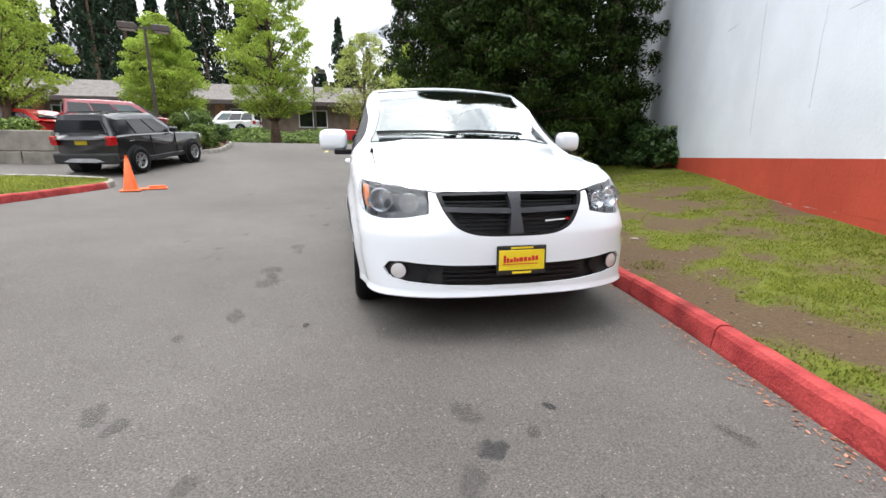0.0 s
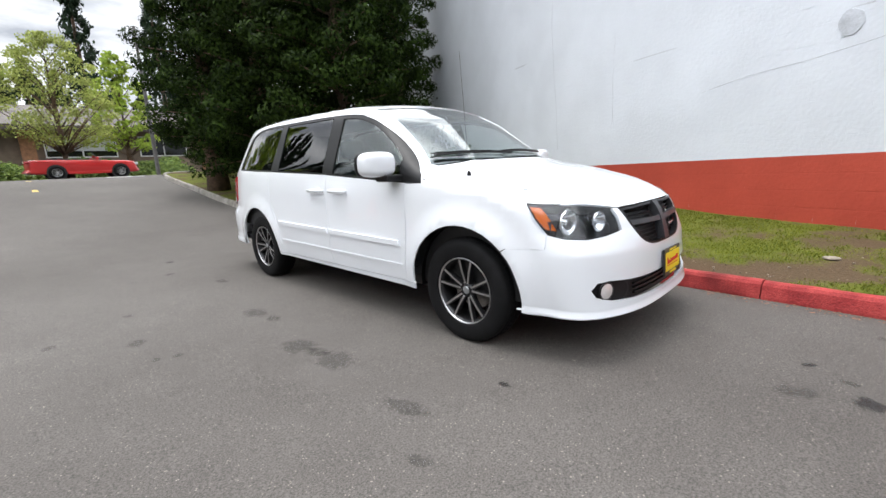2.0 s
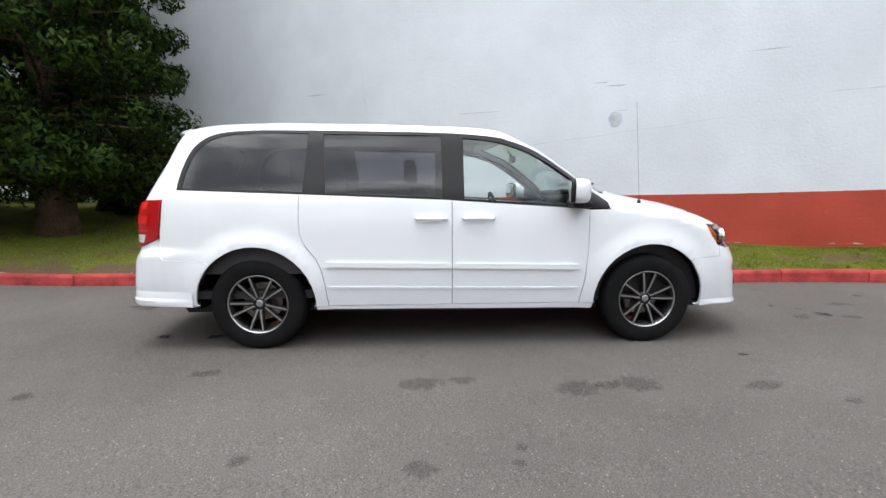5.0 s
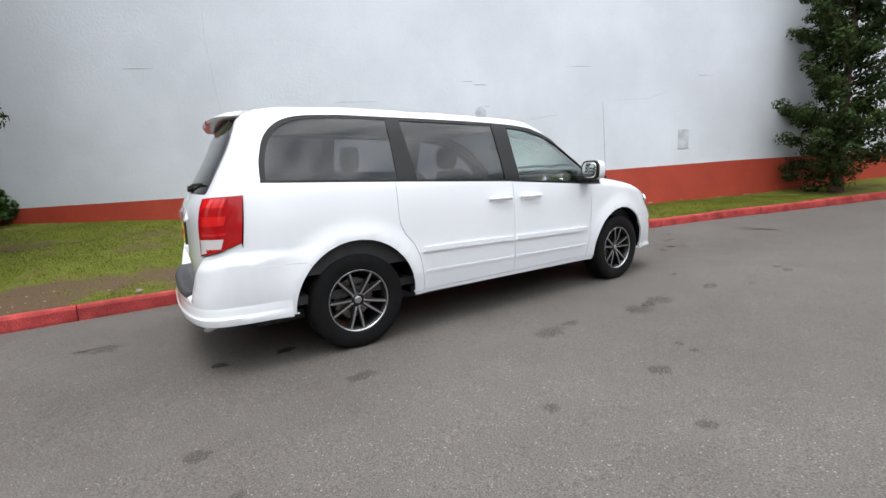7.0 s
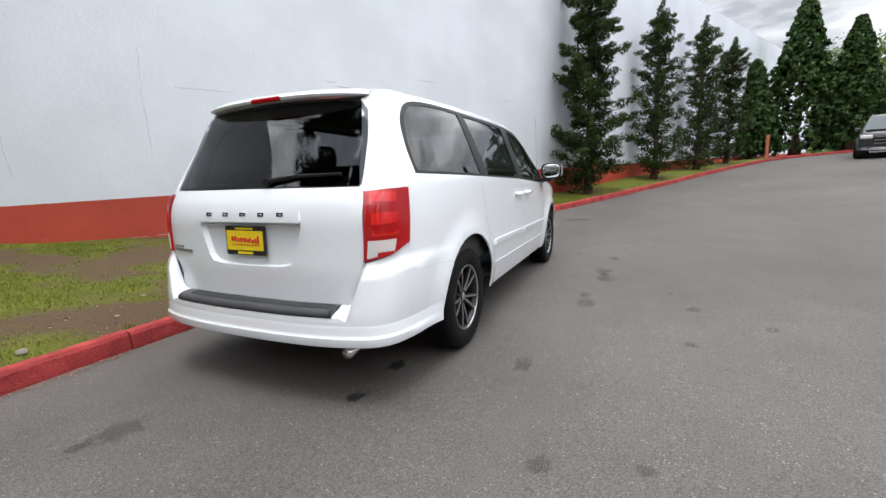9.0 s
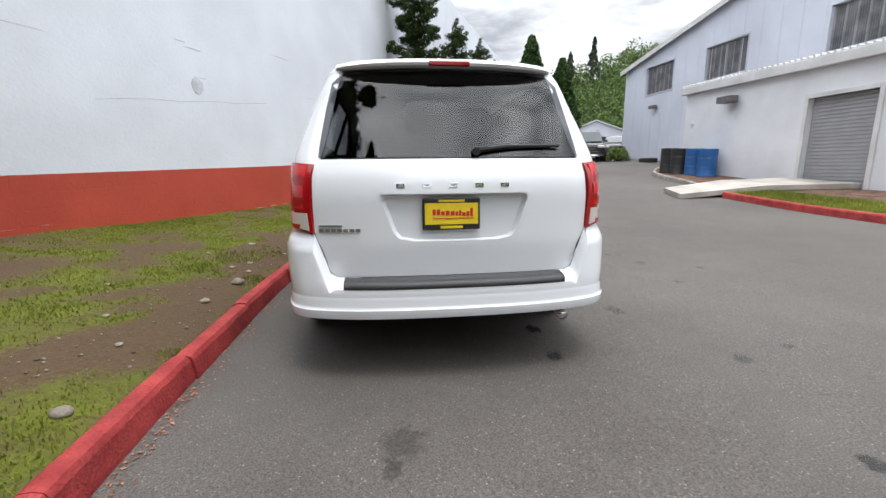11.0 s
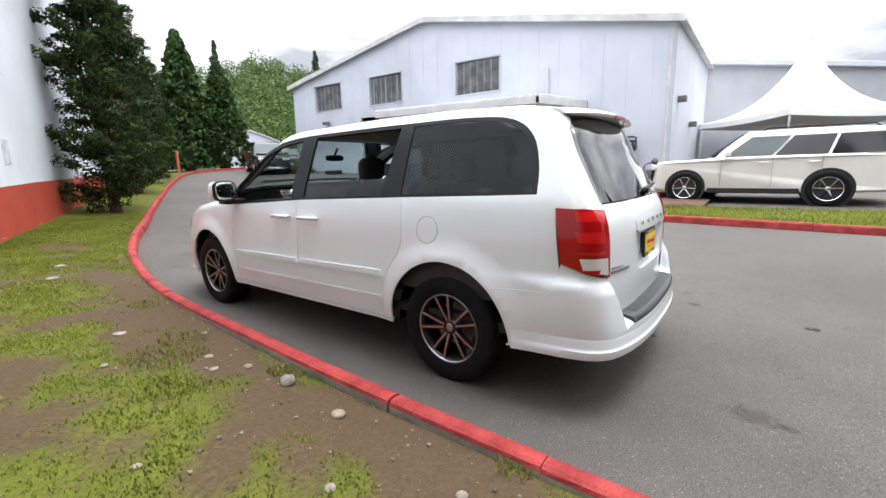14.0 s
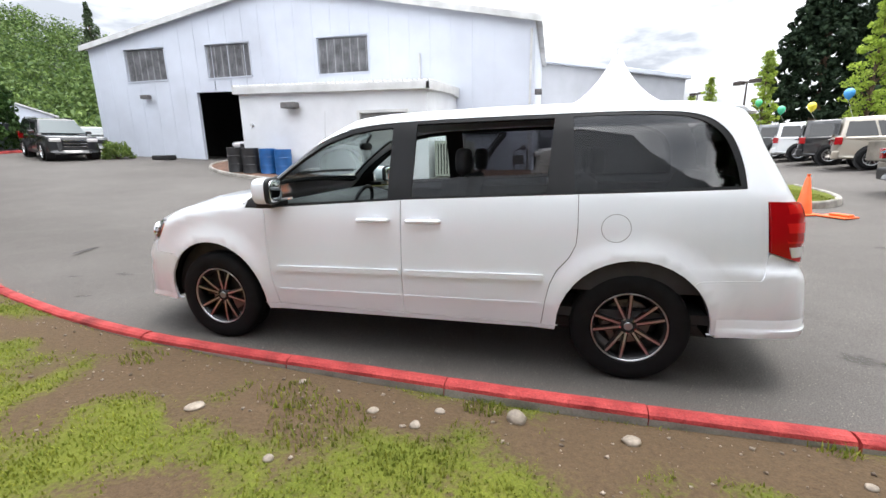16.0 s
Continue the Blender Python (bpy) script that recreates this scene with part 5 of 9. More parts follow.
    panel("windscreen_edge", [outer, inner], from_top, M["satin_black"], van, off=-0.013, thick=0.004, space=0.035, label="black windscreen edge")
    cowl_strip = [(x, -1.405 + 0.25 * (x / 0.86) ** 2 - 0.02) for x in np.linspace(-0.83, 0.83, 17)] + [(x, -1.360 + 0.25 * (x / 0.86) ** 2) for x in np.linspace(0.83, -0.83, 17)]
    panel("cowl", [cowl_strip], from_top, M["black_plastic"], van, off=-0.015, thick=0.02, space=0.03, label="black plastic cowl")
    # roof
    rr = [(x, -0.520 + 0.125 * (x / RAIL_F) ** 2) for x in np.linspace(-RAIL_F, RAIL_F, 15)]
    roof = rr + [(x, y) for x, y in roof_edge[1:]] + [(-x, y) for x, y in roof_edge[::-1]][:-1]
    panel("roof", [roof], from_top, W, van, off=-0.002, space=0.07)
    # front bumper with grille opening below the bonnet
    gr = curve([(0.0, 0.660), (0.16, 0.662), (0.27, 0.676), (0.36, 0.716), (0.42, 0.790), (0.455, 0.862), (0.468, 0.905)], 4)
    def th(x, y):
        return math.atan2(x, -1.5 - y)
    bump_r = [(0.0, 0.318), (th(0.5, -2.40), 0.316), (th(0.80, -2.18), 0.312), (th(0.93, -2.02), 0.310), (th(0.955, -1.965), 0.31)]
    y_arch = arch(-AXLE, 186, 137, n=8)
    bump_r += [(th(float(half_width(y, z)), y), z) for y, z in y_arch] + [(th(0.965, -1.915), 0.698), (th(0.93, -2.00), 0.697), (radians(54.8), 0.704), (radians(54.0), 0.787), (radians(49.4), 0.763), (radians(43), 0.753), (radians(36), 0.765), (radians(29.2), 0.790), (radians(29.7), 0.86), (radians(30.8), 0.912)]
    gp = on_shell(np.array(gr), from_front)
    bump_r += [(th(p[0], p[1]), float(p[2])) for p in gp[::-1]]
    bump = bump_r + [(-a, z) for a, z in bump_r[::-1]][1:-1]
    ik = [(0.0, 0.492), (0.16, 0.492), (0.40, 0.495), (0.55, 0.503), (0.68, 0.514), (0.752, 0.508), (0.785, 0.468), (0.762, 0.424), (0.66, 0.392), (0.40, 0.374), (0.16, 0.368), (0.0, 0.368)]
    ikp = on_shell(np.array(ik), from_front)
    intake = [(th(p[0], p[1]), float(p[2])) for p in ikp]
    intake = intake + [(-a, z) for a, z in intake[::-1]][1:-1]
    fb = panel("front_bumper", [bump, intake], round_front, W, van, off=0.001, thick=0.018, space=0.03, bulge=lambda q: -0.010 * np.clip(1 - np.abs(q[:, 1] - 0.60) / 0.05, 0, 1) * np.clip((np.abs(q[:, 0]) - 0.35) / 0.2, 0, 1))
    for s in (-1, 1):
        end = [(-2.06, 0.314)] + arch(-AXLE, 186, 137, n=8) + [(-1.905, 0.695), (-2.06, 0.692)]
        panel("bumper_end", [end], from_side(s), W, fb, off=-0.003, space=0.03)
    skirt("bumper_lip", round_front, th(0.95, -2.005), 0.35, ((0.348, 0.002), (0.334, 0.003), (0.318, 0.010), (0.306, 0.013), (0.298, 0.006), (0.296, -0.06)), W, fb)
    panel("lower_intake", [[(a * 1.03, 0.436 + (z - 0.436) * 1.12) for a, z in intake]], round_front, M["black_plastic"], fb, off=-0.05, thick=0.01, space=0.05, label="black lower air intake")
    for zz in (0.400, 0.428, 0.456):
        panel("intake_bar", [deg([(-24, zz - 0.005), (24, zz - 0.005), (24, zz + 0.006), (-24, zz + 0.006)])], round_front, M["satin_black"], fb, off=-0.02, thick=0.02, space=0.03)
    for s in (-1, 1):
        p = on_shell(np.array([(0.700 * s, 0.455)]), from_front)[0]
        fog = tagged(empty("fog_lamp"), "round clear fog lamp")
        fog.parent = van
        aim = Vector((s * 0.35, -1, 0)).normalized()
        m4 = Matrix.Translation(Vector(p) + aim * -0.006) @ aim.to_track_quat("Z", "Y").to_matrix().to_4x4()
        for nm, prof, mt in (("bezel", [(0.052, -0.01), (0.056, 0.004), (0.047, 0.006), (0.044, -0.01)], M["satin_black"]), ("reflector", [(0.046, 0.004), (0.044, -0.004), (0.03, -0.02), (0.012, -0.026), (0.0, -0.026)], M["chrome"]), ("lens", [(0.046, 0.005), (0.03, 0.010), (0.0, 0.012)], M["clear_lens"])):
            bm = bmesh.new()
            lathe(bm, prof, 28, "z")
            bmesh.ops.transform(bm, matrix=m4, verts=bm.verts)
            part(nm, bm, mt, fog, smooth=True)
        surround = curve([(s * 0.790, 0.468), (s * 0.755, 0.514), (s * 0.68, 0.520), (s * 0.58, 0.505), (s * 0.52, 0.45), (s * 0.58, 0.385), (s * 0.68, 0.390), (s * 0.762, 0.416)], 3, True)
        panel("fog_surround", [surround], from_front, M["satin_black"], fb, off=-0.022, thick=0.01, space=0.03, label="black fog lamp surround")
    # grille
    g_out = [(0.0, 0.914)] + [(-x, z) for x, z in gr[::-1]] + gr[1:] + []
    grille = panel("grille", [g_out], from_front, M["black_plastic"], van, off=-0.06, thick=0.01, space=0.04, label="black cross-bar grille")
    inner_g = [(x * 0.93, 0.787 + (z - 0.787) * 0.90) for x, z in g_out]
    panel("grille_frame", [g_out, inner_g], from_front, M["satin_black"], grille, off=0.0, thick=0.05, space=0.025)
    panel("cross_bar", [[(-0.43, 0.830), (-0.06, 0.823), (0.06, 0.823), (0.43, 0.830), (0.42, 0.803), (0.06, 0.792), (-0.06, 0.792), (-0.42, 0.803)]], from_front, M["dark_grey"], grille, off=0.006, thick=0.05, space=0.03, label="dark grey cross bar")
    panel("cross_bar", [[(-0.042, 0.910), (0.042, 0.910), (0.030, 0.832), (0.030, 0.784), (0.044, 0.674), (-0.044, 0.674), (-0.030, 0.784), (-0.030, 0.832)]], from_front, M["dark_grey"], grille, off=0.012, thick=0.05, space=0.02, label="dark grey cross bar")
    for i in range(10):
        zz = 0.683 + i * 0.0235
        if abs(zz - 0.808) < 0.02:
            continue
        hwid = float(np.interp(zz, [p[1] for p in gr], [p[0] for p in gr])) * 0.93
        panel("grille_slat", [[(-hwid, zz), (hwid, zz), (hwid, zz + 0.006), (-hwid, zz + 0.006)]], from_front, M["satin_black"], grille, off=-0.035, thick=0.015, space=0.03)
    panel("grille_badge", [[(0.20, 0.742), (0.335, 0.749), (0.335, 0.758), (0.20, 0.751)]], from_front, M["clear_lens"], grille, off=-0.018, thick=0.006, space=0.03, label="small silver badge bar")
    panel("badge_dot", [[(0.343, 0.744), (0.372, 0.746), (0.372, 0.764), (0.343, 0.762)]], from_front, M["red_lens"], grille, off=-0.018, thick=0.006, space=0.02, label="small red badge mark")
    # tailgate, glass and lamp
    def shelf_z(x, k=0.0):
        w = 0.022 + 0.03 * max(0.0, min(1.0, (abs(x) - 0.64) / 0.05))
        return 0.535 + 0.215 * max(0.0, min(1.0, (abs(x) - 0.675) / 0.075)) + k * w
    tg_r = [(x, shelf_z(x, 1.0) + 0.002) for x in (0.0, 0.45, 0.63, 0.65, 0.665, 0.68, 0.695, 0.71, 0.725, 0.74)] + [(0.748, 0.80), (0.752, 0.95), (0.748, 1.10), (0.735, 1.182), (0.0, 1.184)]
    tg = tg_r + [(-x, z) for x, z in tg_r[::-1]][1:-1]
    rec_r = [(0.0, 0.748), (0.22, 0.750), (0.305, 0.765), (0.335, 0.80), (0.395, 0.975), (0.385, 0.992), (0.0, 0.996)]
    rec = rec_r + [(-x, z) for x, z in rec_r[::-1]][1:-1]
    gate = panel("tailgate", [tg, rec], from_rear, W, van, off=-0.002, thick=0.02, bulge=lambda q: -0.012 * np.clip((0.745 - q[:, 1]) / 0.03, 0, 1) * np.clip((q[:, 1] - 0.60) / 0.04, 0, 1) + 0.010 * np.clip(1 - np.abs(q[:, 1] - 1.00) / 0.012, 0, 1) * (np.abs(q[:, 0]) > 0.40))
    panel("plate_recess", [[(x * 0.95, 0.872 + (z - 0.872) * 0.94) for x, z in rec]], from_rear, W, gate, off=-0.030, thick=0.006, space=0.03)
    # sloping sides of the recess
    R0 = fine_loop(rec, 0.04)
    R1 = np.array([(x * 0.95, 0.872 + (z - 0.872) * 0.94) for x, z in R0])
    p0, p1 = on_shell(R0, from_rear), on_shell(R1, from_rear)
    p0, p1 = p0 - shell_normal(p0) * 0.002, p1 - shell_normal(p1) * 0.030
    n = len(p0)
    raw("recess_edge", [*map(tuple, p0), *map(tuple, p1)], [(i, (i + 1) % n, n + (i + 1) % n, n + i) for i in range(n)], W, gate, smooth=True)
    panel("release_bar", [[(-0.388, 1.000), (0.388, 1.000), (0.392, 1.012), (0.380, 1.066), (-0.380, 1.066), (-0.392, 1.012)]], from_rear, W, gate, off=0.014, thick=0.02, space=0.02, bulge=lambda q: -0.013 * np.clip((q[:, 1] - 1.012) / 0.05, 0, 1))
    rg_r = [(0.0, 1.190), (0.718, 1.190), (0.708, 1.28), (0.682, 1.45), (0.650, 1.60), (0.60, 1.648), (0.45, 1.668), (0.0, 1.682)]
    rg = rg_r + [(-x, z) for x, z in rg_r[::-1]][1:-1]
    panel("rear_window", [rg], from_rear, M["glass_dark"], gate, off=0.0, thick=0.004, space=0.06, label="dark privacy rear glass")
    rim_ = [(x * 0.955, 1.44 + (z - 1.44) * 0.93) for x, z in rg]
    panel("rear_window_edge", [rg, rim_], from_rear, M["satin_black"], gate, off=-0.007, thick=0.005, space=0.03, label="black glass edge")
    for s in (-1, 1):
        pil = deg([(37.6, 1.186), (38.6, 1.158), (51.4, 1.172), (52.0, 1.30), (52.0, 1.45), (51.6, 1.575), (50.2, 1.66), (46.0, 1.70), (41.0, 1.668), (40.6, 1.60), (39.6, 1.45), (38.0, 1.28)])
        pil = mirrored(pil) if s < 0 else pil
        panel("rear_pillar", [pil], round_rear, W, van, off=-0.0015, space=0.03)
    # spoiler
    bm = bmesh.new()
    xs = np.linspace(-0.63, 0.63, 33)
    rows = []
    for x in xs:
        t = abs(x) / 0.63
        yb = 2.310 - 0.085 * t ** 2.5 - 0.05 * t ** 12
        kk = 1 - 0.9 * t ** 8
        def zs(y):
            zz = float(top_height(np.array([abs(x)]), np.array([min(y, 2.15)]))[0])
            return zz - max(0.0, y - 2.15) * 0.19 - 0.012 * t ** 6
        ym = 0.5 * (2.10 + yb - 0.03)
        sec = [(2.02, zs(2.02) - 0.012), (2.10, zs(2.10) + 0.004), (ym, zs(ym) + 0.004), (yb - 0.03, zs(yb - 0.03) + 0.002), (yb, zs(yb) - 0.016), (yb - 0.008, zs(yb) - 0.016 - 0.014 * kk), (yb - 0.06, zs(yb) - 0.016 - 0.018 * kk), (min(2.15, yb - 0.10), zs(min(2.15, yb - 0.10)) - 0.016 - 0.034 * kk)]
        rows.append([bm.verts.new((x, y, z)) for y, z in sec])
    for a, b in zip(rows, rows[1:]):
        for i in range(8):
            bm.faces.new((a[i], b[i], b[(i + 1) % 8], a[(i + 1) % 8]))
    bm.faces.new(rows[0]), bm.faces.new(rows[-1][::-1])
    bmesh.ops.recalc_face_normals(bm, faces=bm.faces)
    sp = part("spoiler", bm, W, van, "white roof spoiler", smooth=True)
    sp.data.set_sharp_from_angle(angle=radians(50))
    part("brake_lamp", boxes((-0.115, 0.115, 2.288, 2.313, 1.685, 1.711), bevel=0.006), M["red_lens"], sp, "red high brake lamp")
    # rear bumper and step
    def tr(x, y):
        return math.atan2(x, y - 1.5)
    rb = [(0.0, 0.365), (tr(0.6, 2.5), 0.366), (tr(0.85, 2.35), 0.368), (tr(0.93, 2.20), 0.366), (tr(0.945, 1.97), 0.362)]
    rb += [(tr(float(half_width(y, z)), y), z) for y, z in arch(AXLE, 0, 43.5, n=8)] + [(tr(0.975, 1.885), 0.703), (tr(0.95, 2.235), 0.7135), (tr(0.925, 2.266), 0.79), (radians(49.2), 0.870), (radians(43.6), 0.819), (radians(37.8), 0.790)]
    tgp = on_shell(np.array([(x, shelf_z(x, -1.0)) for x in (0.752, 0.738, 0.722, 0.706, 0.690, 0.675, 0.64, 0.45, 0.2, 0.0)]), from_rear)
    rb += [(tr(p[0], p[1]), float(p[2])) for p in tgp]
    rbump = rb + [(-a, z) for a, z in rb[::-1]][1:-1]
    bumper = panel("rear_bumper", [rbump], round_rear, W, van, off=0.002, thick=0.02, space=0.035)
    # ledge between the bumper's face and the gate
    xs_ = [-0.755 + 1.51 * i / 76 for i in range(77)]
    led = [tuple(p) for k in (-1.0, -0.6, -0.2, 0.2, 0.6, 0.98) for p in on_shell(np.array([(x, shelf_z(x, k)) for x in xs_]), from_rear)]
    raw("bumper_ledge", led, [(r * 77 + i, r * 77 + i + 1, r * 77 + i + 78, r * 77 + i + 77) for r in range(5) for i in range(76)], W, bumper, smooth=True)
    skirt("bumper_skirt", round_rear, tr(0.945, 2.0), 0.50, ((0.47, 0.002), (0.45, 0.006), (0.42, 0.006), (0.410, 0.008), (0.402, 0.016), (0.372, 0.015), (0.354, 0.008), (0.350, -0.05)), W, bumper)
    # ribbed pad that lies on the ledge and rolls over its edge
    def pad_row(x, o):
        g, e = (float(on_shell(np.array([(x, z)]), from_rear)[0][1]) for z in (0.560, 0.505))
        return [(x, g - 0.004, 0.556 + o), (x, g + 0.03, 0.5545 + o), (x, e - 0.022, 0.550 + o), (x, e - 0.004 + o, 0.543 + o), (x, e + 0.004 + o, 0.528), (x, e + 0.004 + o, 0.512), (x, e - 0.01, 0.508)]
    PX = [-0.60 + 1.2 * i / 40 for i in range(41)]
    pv = [p for x in PX for p in pad_row(x, 0.0)]
    raw("step_pad", pv, [(i * 7 + k, i * 7 + k + 1, i * 7 + k + 8, i * 7 + k + 7) for i in range(40) for k in range(6)] + [tuple(range(7)), tuple(280 + k for k in range(6, -1, -1))], M["pad_grey"], bumper, smooth=True, label="dark grey ribbed step pad")
    for i in range(7):
        u = 0.12 + 0.12 * i
        pts = []
        for x in PX[1:-1:3]:
            r = pad_row(x, 0.0)
            pts.append((x, r[0][1] + (r[2][1] - r[0][1]) * u, 0.5565 - 0.006 * u))
        bm = bmesh.new()
        pipe(bm, pts, 0.0028, 5)
        part("pad_rib", bm, M["pad_grey"], bumper)
    bm = bmesh.new()
    pipe(bm, [(-0.62, 2.1, 0.31), (-0.62, 2.40, 0.300), (-0.63, 2.53, 0.288)], 0.030, 14)
    part("exhaust_tip", bm, M["chrome"], van, "steel exhaust tip", smooth=True)
    # wipers and aerial
    def ws_point(x, y, up_):
        p = on_shell(np.array([(x, y)]), from_top)[0]
        return (p[0], p[1], p[2] + up_)
    for pts in ([(-0.10, -1.36), (-0.30, -1.30), (-0.52, -1.225), (-0.74, -1.12)], [(0.50, -1.24), (0.30, -1.30), (0.05, -1.325), (-0.16, -1.335)]):
        bm = bmesh.new()
        pipe(bm, [ws_point(x, y, 0.022) for x, y in curve(pts, 4)], 0.009, 6)
        wp = part("wiper", bm, M["satin_black"], van, "black windscreen wiper")
        bm = bmesh.new()
        pipe(bm, [ws_point(x, y + 0.04, 0.010) for x, y in curve(pts, 4)], 0.006, 6)
        part("wiper_blade", bm, M["rubber"], wp)
    def rear_point(x, z):
        p = on_shell(np.array([(x, z)]), from_rear)[0]
        return (p[0], p[1] + 0.02, p[2])
    bm = bmesh.new()
    pipe(bm, [rear_point(-0.13, 1.225), rear_point(-0.30, 1.245), rear_point(-0.60, 1.250)], [0.014, 0.011, 0.007], 8)
    q = rear_point(-0.12, 1.218)
    tube(bm, (q[0], q[1] - 0.05, q[2] - 0.006), (q[0], q[1] + 0.012, q[2] + 0.002), 0.022, n=12)
    part("rear_wiper", bm, M["satin_black"], gate, "black rear wiper")
    bm = bmesh.new()
    base = on_shell(np.array([(-0.80, -1.50)]), from_top)[0]
    tube(bm, base, base + np.array((0, 0.0, 0.03)), 0.016, 0.009, 10)
    tube(bm, base + np.array((0, 0, 0.03)), base + np.array((0.01, 0.06, 0.80)), 0.0014, 0.0010, 6)
    part("aerial", bm, M["satin_black"], van, "thin black whip aerial")
    # fuel flap on the driver's side
    ring = [(1.415 + 0.083 * math.cos(t), 1.008 + 0.083 * math.sin(t)) for t in np.linspace(0, 2 * math.pi, 29)[:-1]]
    ring2 = [(1.415 + 0.080 * math.cos(t), 1.008 + 0.080 * math.sin(t)) for t in np.linspace(0, 2 * math.pi, 29)[:-1]]
    ring3 = [(1.415 + 0.0865 * math.cos(t), 1.008 + 0.0865 * math.sin(t)) for t in np.linspace(0, 2 * math.pi, 29)[:-1]]
    flap = panel("fuel_flap", [ring2], from_side(1), W, van, off=0.0035, thick=0.004, space=0.03)
    # grey ring laid on the skin, painting the shade in the flap's gap
    panel("flap_gap", [ring3, ring], from_side(1), M["grey_gap"], flap, off=0.0012, thick=0.002, space=0.03)
    # number plates: dealer plates, their print as plain bars
    for name, y, zc, sgn in (("front_plate", -2.548, 0.522, -1), ("rear_plate", 2.536, 0.892, 1)):
        hh_ = 0.088 if sgn < 0 else 0.084
        pl = part(name, boxes((-0.155, 0.155, -0.008, 0.008, -hh_, hh_), bevel=0.006, segs=2), M["plate_frame"], van, "yellow dealer plate in a black frame")
        pl.matrix_basis = pose(0.024, y, zc, -3 if sgn < 0 else 2, 0, 0)
        o = 0.010 * sgn
        part("plate_face", boxes((-0.143, 0.143, min(0.004 * sgn, o), max(0.004 * sgn, o), -hh_ + 0.028, hh_ - 0.026), bevel=0.002), M["plate_yellow"], pl, "yellow plate face")
        bm = bmesh.new()
        rr_ = random.Random(3)
        x = -0.115
        o2 = 0.0125 * sgn
        for i in range(10):
            wdt = 0.016 + rr_.random() * 0.012
            hgt = 0.020 + rr_.random() * 0.012 + (0.018 if i == 0 else 0)
            yy = (min(0.008 * sgn, o2), max(0.008 * sgn, o2))
            box(bm, x, x + wdt * 0.8, *yy, -0.014 + i * 0.0012, -0.014 + hgt + i * 0.0012, bevel=0.0015)
            x += wdt
        box(bm, -0.12, 0.10, min(0.008 * sgn, o2), max(0.008 * sgn, o2), -0.024, -0.020)
        part("print", bm, M["script_red"], pl, "red unreadable lettering as plain bars")
        part("print", boxes((-0.06, 0.06, min(0.006 * sgn, o), max(0.006 * sgn, o), -hh_ + 0.007, -hh_ + 0.021)), M["plate_yellow"], pl, "yellow lettering bar on the frame")
        part("print", boxes((-0.07, 0.07, min(0.006 * sgn, o), max(0.006 * sgn, o), hh_ - 0.019, hh_ - 0.008)), M["plate_yellow"], pl, "yellow lettering bar on the frame")
    # maker's letters and model badge as plain metal bars
    for i, x in enumerate((0.291, 0.153, 0.014, -0.125, -0.263)):
        panel("badge_bar", [[(x - 0.022, 1.032), (x + 0.022, 1.032), (x + 0.022, 1.052), (x - 0.022, 1.052)], [(x - 0.012, 1.038), (x + 0.012, 1.038), (x + 0.012, 1.046), (x - 0.012, 1.046)]], from_rear, M["chrome"], gate, off=0.014, thick=0.012, space=0.02, label="chrome badge shape")
    panel("badge_bar", [[(0.60, 0.832), (0.72, 0.832), (0.72, 0.842), (0.60, 0.842)]], from_rear, M["chrome_grey"], gate, off=0.006, thick=0.006, space=0.03, label="dark badge bar")
    for i in range(7):
        x = 0.722 - i * 0.032
        panel("badge_bar", [[(x - 0.024, 0.806), (x, 0.806), (x, 0.822), (x - 0.024, 0.822)]], from_rear, M["chrome_grey"], gate, off=0.006, thick=0.006, space=0.03, label="dark badge bar")
    # underbody and cabin
    part("underbody", boxes((-0.72, 0.72, -2.12, 2.22, 0.24, 0.34), (-0.60, 0.60, -1.05, 1.05, 0.19, 0.22), bevel=0.02), M["black_plastic"], van, "black underbody")
    part("cabin_floor", boxes((-0.90, 0.90, -1.05, 2.30, 0.40, 0.46)), M["dark_interior"], van)
    part("engine_bulkhead", boxes((-0.86, 0.86, -2.15, -1.02, 0.34, 0.86)), M["black_plastic"], van)
    bm = bmesh.new()
    dash = [(-0.86, -1.22, 0.62), (-0.86, -1.30, 1.06), (-0.86, -1.02, 1.12), (-0.86, -0.72, 1.05), (-0.86, -0.62, 0.92), (-0.86, -0.72, 0.64)]
    A = [bm.verts.new(p) for p in dash]
    B = [bm.verts.new((-p[0], p[1], p[2])) for p in dash]
    for i in range(6):
        bm.faces.new((A[i], A[(i + 1) % 6], B[(i + 1) % 6], B[i]))
    bm.faces.new(A[::-1]), bm.faces.new(B)
    bmesh.ops.bevel(bm, geom=list(bm.edges), offset=0.04, segments=3, affect="EDGES")
    part("dashboard", bm, M["dark_interior"], van, "black dashboard", smooth=True)
    part("centre_console", boxes((-0.18, 0.18, -0.80, -0.52, 0.50, 1.02), bevel=0.04, segs=2), M["dash_grey"], van, "grey centre stack")
    bm = bmesh.new()
    ringp = [(0.38 + 0.185 * math.cos(t), -0.52 + 0.06 * math.sin(t), 1.03 + 0.175 * math.sin(t)) for t in np.linspace(0, 2 * math.pi, 33)[:-1]]
    pipe(bm, ringp, 0.016, 8, closed=True)
    pipe(bm, [(0.20, -0.52, 1.03), (0.38, -0.55, 1.02), (0.56, -0.52, 1.03)], 0.02, 8)
    pipe(bm, [(0.38, -0.55, 1.02), (0.38, -0.58, 0.86)], 0.02, 8)
    super_blob(bm, (0.38, -0.545, 1.02), (0.075, 0.03, 0.065), 3, 16, 10)
    part("steering_wheel", bm, M["dark_interior"], van, "black steering wheel", smooth=True)
